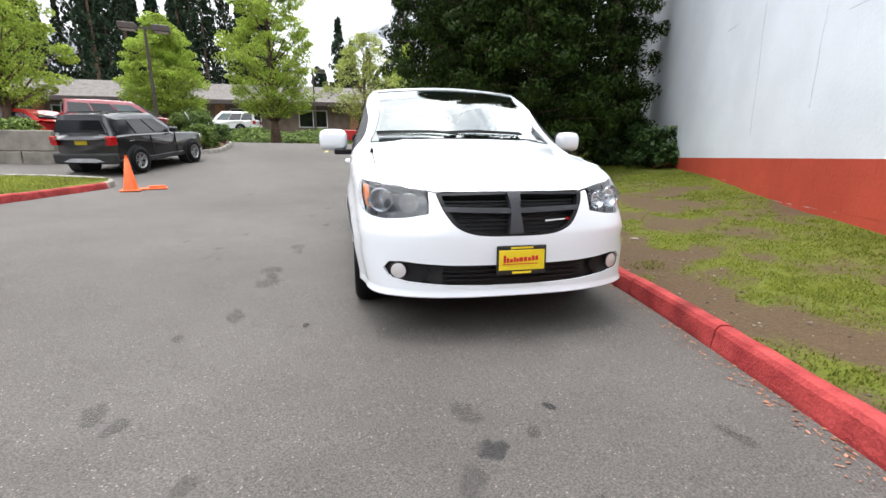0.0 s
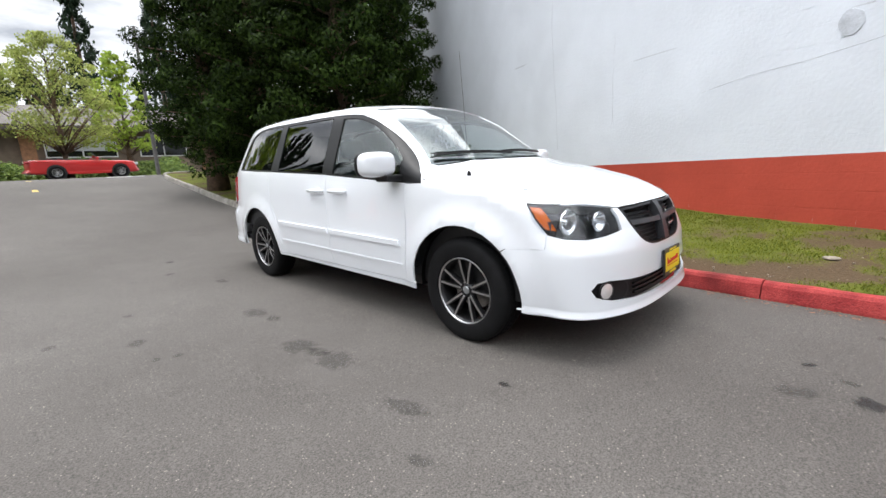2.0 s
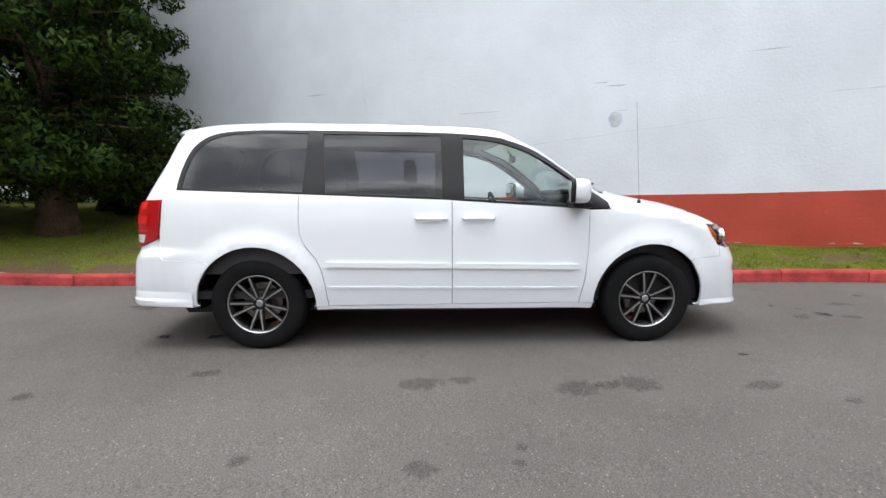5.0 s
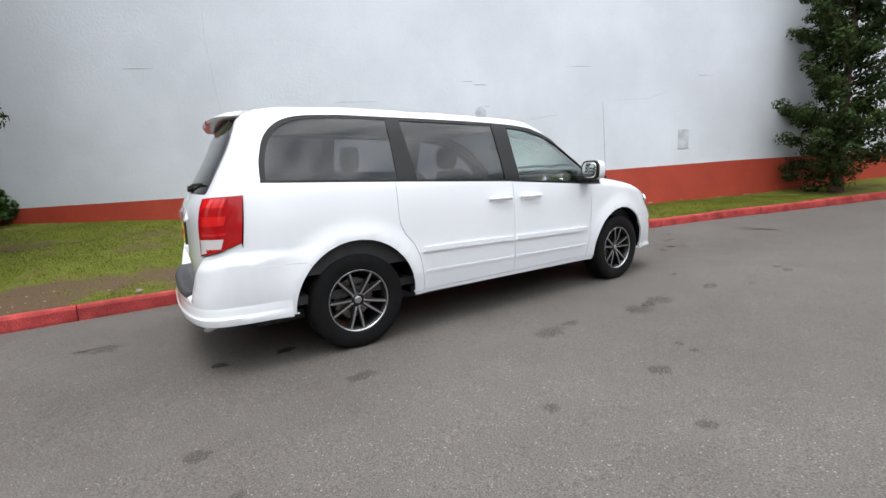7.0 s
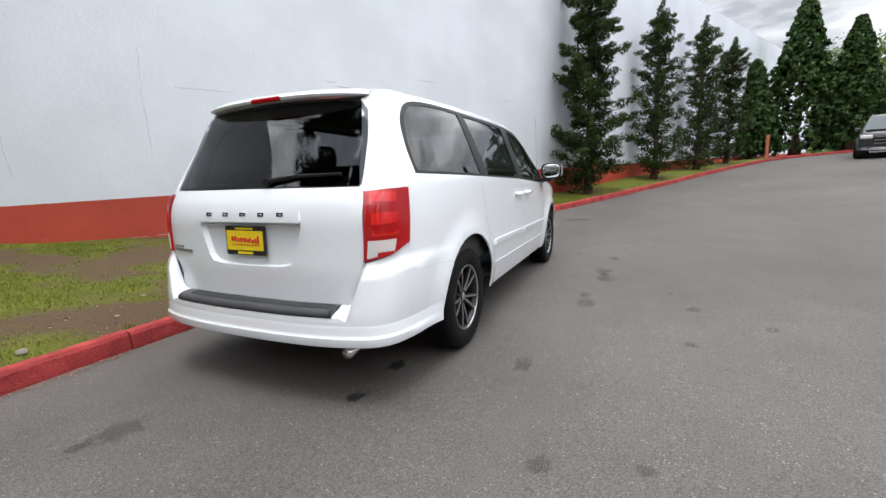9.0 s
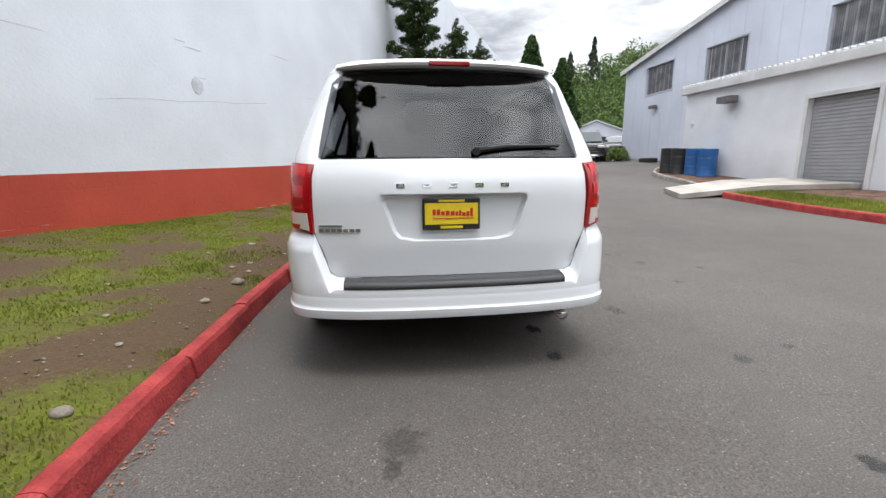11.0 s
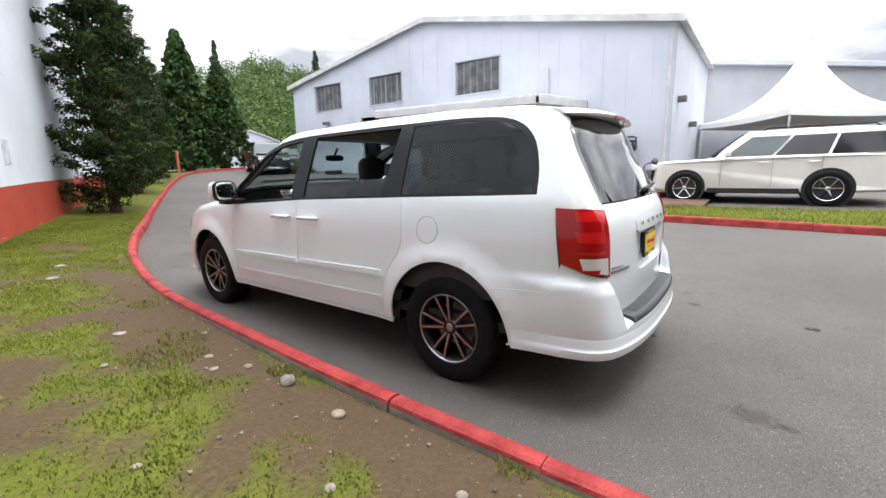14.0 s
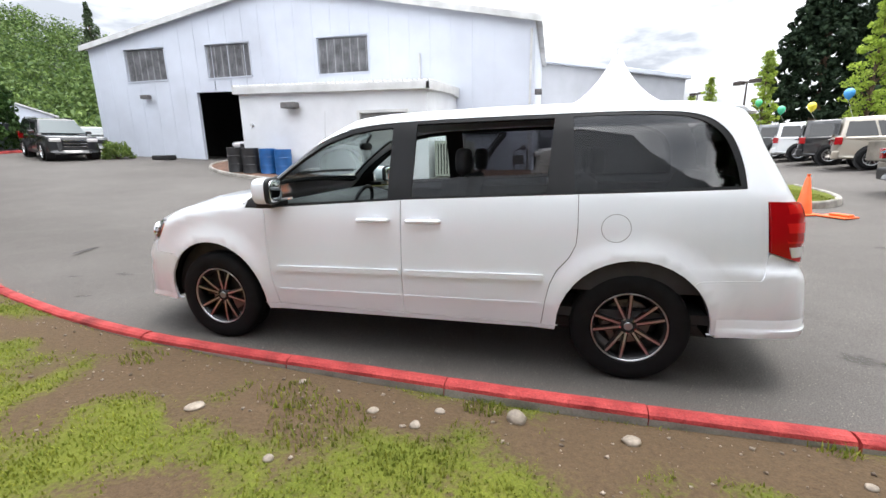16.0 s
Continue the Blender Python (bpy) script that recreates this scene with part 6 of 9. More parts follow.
    for x, y in ((-0.42, -0.10), (0.42, -0.10), (-0.42, 0.86), (0.42, 0.86)):
        car_seat(van, x, y)
    car_seat(van, 0.0, 1.72, 0.64, 1.15, bench=True)
    bm = bmesh.new()
    super_blob(bm, (0.0, -0.62, 1.53), (0.12, 0.02, 0.035), 3.2, 20, 10)
    tube(bm, (0, -0.62, 1.55), (0, -0.56, 1.63), 0.012, n=8)
    part("rear_view_mirror", bm, M["satin_black"], van, "black rear-view mirror", smooth=True)
    head = [(x, -0.30) for x in (-0.66, 0.66)] + [(0.60, 2.10), (-0.60, 2.10)]
    panel("headliner", [head], from_top, M["headliner"], van, off=-0.05, thick=0.02, space=0.12)
    for s in (-1, 1):
        trim = [(-0.95, 0.60), (2.2, 0.60), (2.2, 1.18), (-0.95, 1.07)]
        panel("door_trim", [trim], from_side(s), M["dark_interior"], van, off=-0.06, thick=0.02, space=0.12)
    # wheels
    w0 = build_wheel("wheel")
    w0.parent = van
    w0.matrix_basis = pose(-0.845, -AXLE, HUB_Z, 14, 0, 180)
    for x, y, rz, rx in ((-0.845, AXLE, 180, 47), (0.845, -AXLE, 0, 5), (0.845, AXLE, 0, 31)):
        c = copy_thing(w0, pose(x, y, HUB_Z, rx, 0, rz))
        c.parent = van
    return van


M["pad_grey"] = pbr("grey_step_plastic", (0.045, 0.046, 0.05), 0.5, var=0.1, scale=10, bump=0.2, bscale=250)
M["mirror"] = plain("mirror_glass", (0.85, 0.87, 0.88), 0.02, 1.0)
# flat grey that stands in for the shade inside panel gaps
M["grey_gap"] = plain("gap_shade_grey", (0.25, 0.25, 0.26), 0.7)
M["dash_grey"] = pbr("grey_dash_plastic", (0.10, 0.10, 0.105), 0.5, var=0.1, scale=8, bump=0.1, bscale=200)
M["headliner"] = pbr("light_headliner", (0.42, 0.42, 0.41), 0.9, var=0.05, scale=10, bump=0.2, bscale=150)
M["glass_clear"] = glass_mat("clear_car_glass", (0.84, 0.90, 0.89), ior=1.6)
M["glass_screen"] = glass_mat("windscreen_glass", (0.80, 0.87, 0.86), ior=1.9, power=3.5)
M["glass_dark"] = glass_mat("privacy_glass", (0.33, 0.335, 0.35), ior=1.6)
van = build_van()


# ---- foliage ----
def leaf_mat(name, lo, hi, rough=0.6, trans=0.25, spec=0.2):
    m, N, L, B = node_mat(name)
    ge = N.new("ShaderNodeNewGeometry")
    r = N.new("ShaderNodeValToRGB")
    r.color_ramp.elements[0].color, r.color_ramp.elements[1].color = (*lo, 1), (*hi, 1)
    L.new(ge.outputs["Random Per Island"], r.inputs["Fac"])
    co = N.new("ShaderNodeTexCoord")
    n = N.new("ShaderNodeTexNoise")
    n.inputs["Scale"].default_value, n.inputs["Detail"].default_value = 1.1, 3
    L.new(co.outputs["Object"], n.inputs["Vector"])
    mr = N.new("ShaderNodeMapRange")
    mr.inputs["From Min"].default_value, mr.inputs["From Max"].default_value = 0.3, 0.7
    mr.inputs["To Min"].default_value, mr.inputs["To Max"].default_value = 0.65, 1.3
    L.new(n.outputs["Fac"], mr.inputs["Value"])
    hs = N.new("ShaderNodeHueSaturation")
    L.new(mr.outputs["Result"], hs.inputs["Value"])
    L.new(r.outputs["Color"], hs.inputs["Color"])
    L.new(hs.outputs[0], B.inputs["Base Color"])
    B.inputs["Roughness"].default_value, B.inputs["Specular IOR Level"].default_value = rough, spec
    if trans > 0:
        t = N.new("ShaderNodeBsdfTranslucent")
        L.new(hs.outputs[0], t.inputs["Color"])
        x = N.new("ShaderNodeMixShader")
        x.inputs[0].default_value = trans
        L.new(B.outputs[0], x.inputs[1])
        L.new(t.outputs[0], x.inputs[2])
        L.new(x.outputs[0], N["Material Output"].inputs["Surface"])
    return m


def leaf_cloud(name, centers, radii, per, size, mat, parent, seed, squash=1.0, droop=0.0, long=1.6, label="", out=0.7):
    """Many small leaves or sprays in tufts round the given centres."""
    r = np.random.RandomState(seed)
    C, R = np.asarray(centers, float), np.asarray(radii, float)
    n = len(C) * per
    idx = np.repeat(np.arange(len(C)), per)
    d = r.normal(size=(n, 3))
    d /= np.linalg.norm(d, axis=1, keepdims=True)
    rad = R[idx] * (0.35 + 0.65 * r.rand(n) ** 0.5)
    p = C[idx] + d * rad[:, None] * np.array((1, 1, squash))
    nrm = d * out + r.normal(size=(n, 3)) * (1 - out)
    nrm[:, 2] += 0.25
    nrm /= np.linalg.norm(nrm, axis=1, keepdims=True)
    u = np.cross(nrm, r.normal(size=(n, 3)))
    u /= np.maximum(np.linalg.norm(u, axis=1, keepdims=True), 1e-6)
    u[:, 2] -= droop
    v = np.cross(nrm, u)
    s = size * (0.6 + 0.8 * r.rand(n))[:, None]
    a, b = u * s * long, v * s
    tip = nrm * s * 0.35
    V = np.stack([p - a * 0.5, p + b * 0.5 + tip * 0.3, p + a * 0.6 - tip, p - b * 0.5 + tip * 0.3], 1).reshape(-1, 3)
    F = np.arange(4 * n).reshape(-1, 4)
    me = bpy.data.meshes.new(name)
    me.vertices.add(4 * n)
    me.vertices.foreach_set("co", V.ravel())
    me.loops.add(4 * n)
    me.loops.foreach_set("vertex_index", F.ravel().astype(np.int32))
    me.polygons.add(n)
    me.polygons.foreach_set("loop_start", np.arange(0, 4 * n, 4, dtype=np.int32))
    me.update(calc_edges=True)
    me.materials.append(mat)
    ob = new(name, me)
    ob.parent = parent
    return tagged(ob, label)


M["cedar"] = leaf_mat("dark_cedar_sprays", (0.005, 0.011, 0.003), (0.034, 0.060, 0.010), trans=0.1, spec=0.05)
M["juniper"] = leaf_mat("juniper_sprays", (0.009, 0.020, 0.008), (0.055, 0.085, 0.022), trans=0.12, spec=0.08)
M["arborvitae"] = leaf_mat("arborvitae_sprays", (0.015, 0.040, 0.010), (0.055, 0.105, 0.025), trans=0.15)
M["spring_leaf"] = leaf_mat("fresh_spring_leaves", (0.20, 0.29, 0.04), (0.42, 0.52, 0.09), trans=0.45)
M["pale_leaf"] = leaf_mat("pale_spring_leaves", (0.22, 0.27, 0.06), (0.42, 0.46, 0.14), trans=0.4)
M["fir"] = leaf_mat("distant_fir_needles", (0.012, 0.022, 0.014), (0.036, 0.056, 0.030), trans=0.05, spec=0.05)
M["hill_leaf"] = leaf_mat("hillside_leaves", (0.045, 0.085, 0.028), (0.145, 0.21, 0.055), trans=0.25)
M["hill_dark"] = leaf_mat("hill_crest_needles", (0.030, 0.050, 0.024), (0.070, 0.100, 0.045), trans=0.1)
M["hedge_leaf"] = leaf_mat("hedge_leaves", (0.07, 0.12, 0.03), (0.20, 0.27, 0.06), trans=0.3)


def trunk_mesh(parent, h, r0, r1, lean=(0, 0), seed=0, limbs=(), z0=-0.2, mat=None):
    rr = random.Random(seed)
    bm = bmesh.new()
    pts, rad = [], []
    for i in range(9):
        f = i / 8
        pts.append((lean[0] * f * f + rr.uniform(-0.03, 0.03) * h * 0.1, lean[1] * f * f + rr.uniform(-0.03, 0.03) * h * 0.1, z0 + (h - z0) * f))
        rad.append((r0 + (r1 - r0) * f) * (1.35 if i == 0 else 1.0))
    pipe(bm, pts, rad, 10)
    for a, b, r in limbs:
        mid = (Vector(a) + Vector(b)) / 2 + Vector((0, 0, 0.05 * (Vector(b) - Vector(a)).length))
        pipe(bm, [a, mid, b], [r, r * 0.7, r * 0.3], 6)
    part("trunk", bm, mat or M["bark"], parent, smooth=True)


def big_conifer(name, x, y, z, h, rad, seed, z_low, label, n=130, per=190, size=0.043):
    root = tagged(empty(name, pose(x, y, z)), label, "tree", group="dark cedars beside the wall")
    rr = random.Random(seed)
    C, R, limbs = [], [], []
    for i in range(n):
        f = (i + rr.random()) / n
        f = f ** 1.15
        zz = z_low + (h - z_low) * f
        out = rad * (1 - 0.80 * f) * (0.86 + 0.24 * rr.random()) * min(1.0, 0.72 + f * 3)
        a = i * 2.399 + rr.uniform(-0.3, 0.3)
        tip = (out * math.cos(a), out * math.sin(a), zz + rr.uniform(-0.2, 0.25))
        if i % 2 == 0:
            limbs.append(((0.05 * math.cos(a), 0.05 * math.sin(a), zz - 0.25), (tip[0] * 0.9, tip[1] * 0.9, tip[2] - 0.1), 0.035))
        for k, (q, s) in enumerate(((0.95, 0.42), (0.72, 0.55), (0.45, 0.60))):
            C.append((tip[0] * q + rr.uniform(-0.15, 0.15), tip[1] * q + rr.uniform(-0.15, 0.15), tip[2] + rr.uniform(-0.25, 0.2)))
            R.append(s * rr.uniform(0.75, 1.15) * (1 - 0.45 * f))
    trunk_mesh(root, h * 0.96, 0.27, 0.04, seed=seed, limbs=limbs)
    leaf_cloud("crown", C, R, per, size, M["cedar"], root, seed, squash=0.72, droop=0.25, long=2.4, out=0.8)
    return root


def juniper(name, x, y, z, h, rad, seed, label, per=70):
    """An upright, ragged juniper with twisting upswept boughs."""
    root = tagged(empty(name, pose(x, y, z)), label, "tree", group="junipers along the wall")
    rr = random.Random(seed)
    C, R, limbs = [], [], []
    for i in range(84):
        f = (i + rr.random()) / 84
        zz = 0.12 + (h - 0.7) * f
        prof = 0.72 + 0.28 * f / 0.16 if f < 0.16 else (1.0 - 0.62 * (f - 0.16))
        out = rad * prof * rr.uniform(0.52, 1.12)
        a = i * 2.4 + rr.uniform(-0.5, 0.5)
        up = out * rr.uniform(0.05, 0.75)
        tip = (out * math.cos(a), out * math.sin(a), zz + up)
        limbs.append(((0, 0, zz), tip, 0.028))
        steps = 6
        for k in range(steps):
            q = 0.3 + 0.75 * k / (steps - 1)
            C.append((tip[0] * q + rr.uniform(-0.07, 0.07), tip[1] * q + rr.uniform(-0.07, 0.07), zz + up * q ** 1.5 + rr.uniform(-0.06, 0.10)))
            R.append((0.33 - 0.15 * k / steps) * rr.uniform(0.7, 1.2) * (1 - 0.3 * f))
    for k in range(7):
        C.append((rr.uniform(-0.06, 0.06), rr.uniform(-0.06, 0.06), h - 0.12 * k))
        R.append(0.10 + 0.02 * k)
    trunk_mesh(root, h * 0.97, 0.13, 0.02, seed=seed, limbs=limbs)
    leaf_cloud("crown", C, R, per, 0.036, M["juniper"], root, seed, squash=0.70, long=2.1, out=0.8)
    return root


def cone_tree(name, x, y, z, h, rad, seed, mat, label, n=900, per=9, size=0.20, group="", ragged=0.25):
    root = tagged(empty(name, pose(x, y, z)), label, "tree", group=group)
    r = np.random.RandomState(seed)
    f = r.rand(n) ** 0.8
    a = r.rand(n) * 2 * math.pi
    lumps = 1 + ragged * np.sin(a * 5 + f * 9 + seed) * np.sin(f * 23 + seed * 2)
    out = rad * (1 - f) ** 0.85 * lumps * (0.55 + 0.45 * r.rand(n) ** 0.5) + 0.05
    C = np.stack([out * np.cos(a), out * np.sin(a), 0.25 + (h - 0.25) * f], 1)
    R = np.full(n, size * 1.3)
    trunk_mesh(root, h * 0.9, rad * 0.12, 0.03, seed=seed)
    leaf_cloud("crown", C, R, per, size, mat, root, seed, droop=-0.2, long=1.6)
    return root


def leafy_tree(name, x, y, z, h, rad, seed, mat, label, clumps=120, per=60, size=0.13, stem=1.8, shape=0.5, group="", tuft=0.62, bare=0.0):
    root = tagged(empty(name, pose(x, y, z)), label, "tree", group=group)
    rr = random.Random(seed)
    C, R, limbs = [], [], []
    for i in range(clumps):
        f = (i + 0.5) / clumps
        zz = stem + (h - stem) * f
        prof = math.sin(math.pi * min(1, max(0.02, f ** shape * 0.92 + 0.06))) ** 0.7
        out = rad * prof * (0.12 + 0.93 * rr.random() ** 0.6)
        a = i * 2.399 + rr.uniform(-0.5, 0.5)
        tip = (out * math.cos(a), out * math.sin(a), zz)
        if i % 2 == 0:
            limbs.append(((0, 0, max(stem * 0.7, zz - out * 1.1)), tip, 0.02 + 0.03 * (1 - f)))
        C.append(tip)
        R.append(tuft * rr.uniform(0.6, 1.25) * (1 - 0.4 * f))
    trunk_mesh(root, h * (0.9 + bare), 0.05 * h ** 0.6 + 0.05, 0.015, seed=seed, limbs=limbs)
    leaf_cloud("crown", C, R, per, size, mat, root, seed, squash=0.5, out=0.5)
    return root


# cedars beside the wall, up the slope
for x, y, h, rad, seed, zl, n in ((3.9, 6.9, 12.5, 2.65, 3, 0.75, 200), (2.75, 9.3, 14.0, 2.2, 5, 0.95, 155), (2.0, 11.3, 14.0, 1.8, 8, 1.5, 120), (5.6, 10.6, 13.0, 2.4, 11, 1.0, 110), (4.2, 13.8, 13.0, 2.2, 14, 1.2, 90), (7.2, 8.4, 11.0, 1.6, 15, 1.2, 60), (6.0, 16.5, 12.0, 2.2, 16, 0.3, 60), (8.6, 14.3, 11.0, 2.2, 17, 0.2, 60), (10.0, 12.3, 10.0, 1.8, 18, 0.2, 50), (4.4, 17.3, 12.0, 1.6, 19, 0.4, 45)):
    big_conifer("cedar_tree", x, y, lawn_z(x, y), h, rad, seed, zl, "dense dark green cedar with clumped sprays", n=n)
# junipers in the strip along the wall
for x, y, h, rad, seed in ((-0.62, -9.9, 6.9, 1.3, 21), (-2.6, -14.2, 6.3, 1.05, 22), (-4.45, -18.3, 6.4, 1.05, 23), (-6.1, -21.9, 6.0, 1.1, 24)):
    juniper("juniper_tree", x, y, lawn_z(x, y), h, rad, seed, "ragged upright juniper growing close to the wall", 85 if y > -12 else 45)
# clipped cones at the far bend
for x, y, h, rad, seed in ((-10.7, -28.9, 9.0, 2.35, 31), (-13.0, -28.4, 7.2, 1.9, 32), (-8.2, -27.6, 5.6, 1.6, 33)):
    cone_tree("arborvitae_tree", x, y, ground_z(x, y), h, rad, seed, M["arborvitae"], "tall conical dark green arborvitae", n=1500, per=12, size=0.13, group="arborvitae at the bend")
# fresh green street trees up the hill
for x, y, h, rad, seed, mat, cl in ((-5.9, 25.3, 12.0, 2.6, 41, "spring_leaf", 240), (-0.1, 27.0, 7.2, 2.7, 42, "pale_leaf", 120), (-12.3, 26.0, 7.2, 2.2, 43, "spring_leaf", 200), (-14.7, 16.4, 9.0, 2.3, 44, "spring_leaf", 130), (-21, 24, 9, 3, 45, "spring_leaf", 80)):
    leafy_tree("street_tree", x, y, ground_z(x, y), h, rad, seed, M[mat], "fresh green spring street tree" if mat == "spring_leaf" else "thin pale green tree just leafing", cl, 200 if mat == "spring_leaf" else 100, 0.070, shape=0.62, group="street trees", tuft=0.72)
leafy_tree("street_tree", 3.5, 31, 1.3, 7.5, 1.8, 46, M["spring_leaf"], "fresh green spring street tree", 60, 50, 0.14, group="street trees")


def far_firs(name, rows, seed, label, mat=None, per=8):
    """Distant woodland: many firs in one mesh."""
    r = np.random.RandomState(seed)
    C, R = [], []
    for x, y, h, rad, z in rows:
        n = int(300 * (h / 20))
        f = r.rand(n) ** 0.75
        a = r.rand(n) * 2 * math.pi
        tier = 0.75 + 0.25 * np.sin(f * h * 2.2)
        o = rad * (1 - f) * tier * (0.4 + 0.6 * r.rand(n)) + 0.1
        C.append(np.stack([x + o * np.cos(a), y + o * np.sin(a), z + 1 + (h - 1) * f], 1))
        R.append(0.22 + 0.55 * (1 - f))
    root = new(name, None)
    ob = leaf_cloud("foliage", np.concatenate(C), np.concatenate(R), per, 0.21, mat or M["fir"], root, seed, droop=0.5, long=2.4)
    bm = bmesh.new()
    for x, y, h, rad, z in rows:
        tube(bm, (x, y, z - 1), (x, y, z + h * 0.95), 0.35, 0.05, 6, caps=False)
    part("stems", bm, M["bark"], root)
    return tagged(root, label, "trees", kind="stuff")


rr = random.Random(99)
rows = []
for i in range(96):
    x = -76 + i * 1.1 + rr.uniform(-1, 1)
    y = 64 + rr.uniform(0, 34)
    h = rr.uniform(24, 36) if x < -16 else rr.uniform(9, 15)
    rows.append((x, y, h, rr.uniform(3.6, 5.4), 1.5))
rows += [(5.5, 56, 24, 3.4, 1.5), (-2.5, 58, 16, 3.2, 1.5), (11, 50, 20, 3.6, 1.5), (-1.0, 62, 14, 3.4, 1.5)]
far_firs("fir_woodland", rows, 51, "tall dark firs standing behind the low building")
# wooded hillside beyond the bend
C, R = [], []
r = np.random.RandomState(77)
for i in range(1500):
    a = 200 + 85 * r.rand()
    dist = 62 + 75 * r.rand()
    crest = float(np.interp(a, (200, 222, 240, 252, 265, 285), (10, 24, 31, 25, 15, 11)))
    x, y = -4 + dist * math.cos(radians(a)), -2 + dist * math.sin(radians(a))
    C.append((x, y, 1.0 + crest * ((dist - 62) / 75) ** 1.1 + 2.5 * r.rand()))
    R.append(2.0 + 2.0 * r.rand())
hill = tagged(new("wooded_hillside", None), "green wooded hillside behind the lots", "trees", kind="stuff")
hv, hf = [], []
for i in range(36):
    for j in range(13):
        a, dist = 190 + 3 * i, 58 + 6 * j
        crest = float(np.interp(a, (200, 222, 240, 252, 265, 285), (10, 24, 31, 25, 15, 11))) * min(1, (a - 188) / 12) * min(1, (297 - a) / 12)
        hv.append((-4 + dist * math.cos(radians(a)), -2 + dist * math.sin(radians(a)), -0.6 + crest * max(0, (dist - 62) / 75) ** 1.1))
for i in range(35):
    for j in range(12):
        hf.append((i * 13 + j, i * 13 + j + 1, i * 13 + j + 14, i * 13 + j + 13))
raw("slope", hv, hf, pbr("hill_undergrowth", (0.035, 0.06, 0.02), 0.9, var=0.4, scale=0.4, bump=0.8, bscale=3, dist=0.3), hill, smooth=True)
leaf_cloud("foliage", C, R, 130, 0.34, M["hill_leaf"], hill, 78, out=0.5)
rows2 = []
for i in range(9):
    a = radians(rr.uniform(232, 282))
    d = rr.uniform(100, 128)
    rows2.append((-4 + d * math.cos(a), -2 + d * math.sin(a), rr.uniform(10, 17), 4.0, float(np.interp(math.degrees(a), (200, 222, 240, 252, 265, 285), (9, 22, 28, 22, 13, 10))) * 0.62))
far_firs("hill_firs", rows2[:4], 79, "dark firs on the hill crest", M["hill_dark"], per=9)


# ---- other vehicles ----
def dark_glass():
    return M["far_glass"]


M["far_glass"] = plain("dark_car_glass", (0.010, 0.011, 0.013), 0.08, coat=0.0)


def smooth_profile(pts, n=4):
    return curve(pts, n, True)


def section_body(name, prof, hw, mat, parent, taper=0.10, inset=0.05, lean=0.0, z_lean=0.0, label=""):
    """A body drawn by its side outline, with rounded flanks and tapered ends."""
    P = np.array(prof)
    c = P.mean(0)
    L = P[:, 0].max() - P[:, 0].min()
    ymid = (P[:, 0].max() + P[:, 0].min()) / 2
    nrm = np.roll(P, -1, 0) - np.roll(P, 1, 0)
    nrm = np.stack([nrm[:, 1], -nrm[:, 0]], 1)
    nrm /= np.maximum(np.linalg.norm(nrm, axis=1, keepdims=True), 1e-6)
    area = 0.5 * np.sum(P[:, 0] * np.roll(P[:, 1], -1) - np.roll(P[:, 0], -1) * P[:, 1])
    if area < 0:
        nrm = -nrm
    bm = bmesh.new()
    rings = []
    for fx, ins in ((-1.0, inset), (-0.975, inset * 0.45), (-0.93, inset * 0.1), (-0.8, 0.0), (-0.4, -0.012), (0.4, -0.012), (0.8, 0.0), (0.93, inset * 0.1), (0.975, inset * 0.45), (1.0, inset)):
        ring = []
        for (y, z), nn in zip(P, nrm):
            yy, zz = y - nn[0] * ins, z - nn[1] * ins
            t = abs((yy - ymid) / (L / 2))
            w = hw * (1 - taper * t ** 4) - lean * max(0.0, zz - z_lean)
            end = 0.10 * abs(fx) ** 3 * max(0.0, t - 0.75) / 0.25
            ring.append(bm.verts.new((fx * w, ymid + (yy - ymid) * (1 - end), zz)))
        rings.append(ring)
    m = len(P)
    for a, b in zip(rings, rings[1:]):
        for i in range(m):
            bm.faces.new((a[i], a[(i + 1) % m], b[(i + 1) % m], b[i]))
    bm.faces.new(rings[0])
    bm.faces.new(rings[-1])
    bmesh.ops.recalc_face_normals(bm, faces=bm.faces)
    bmesh.ops.triangulate(bm, faces=[f for f in bm.faces if len(f.verts) > 4])
    ob = part(name, bm, mat, parent, label, smooth=True)
    ob.data.set_sharp_from_angle(angle=radians(42))
    return ob


def flat_panel(name, poly, xfun, thick, mat, parent, label=""):
    """A thin plate that follows a leaning flank; poly in (along, up)."""
    bm = bmesh.new()
    s = 1 if thick > 0 else -1
    a = [bm.verts.new((xfun(y, z), y, z)) for y, z in poly]
    b = [bm.verts.new((xfun(y, z) + thick, y, z)) for y, z in poly]
    n = len(poly)
    bm.faces.new(a[::-1]), bm.faces.new(b)
    for i in range(n):
        bm.faces.new((a[i], a[(i + 1) % n], b[(i + 1) % n], b[i]))
    bmesh.ops.recalc_face_normals(bm, faces=bm.faces)
    return part(name, bm, mat, parent, label)


WHEELS = {}


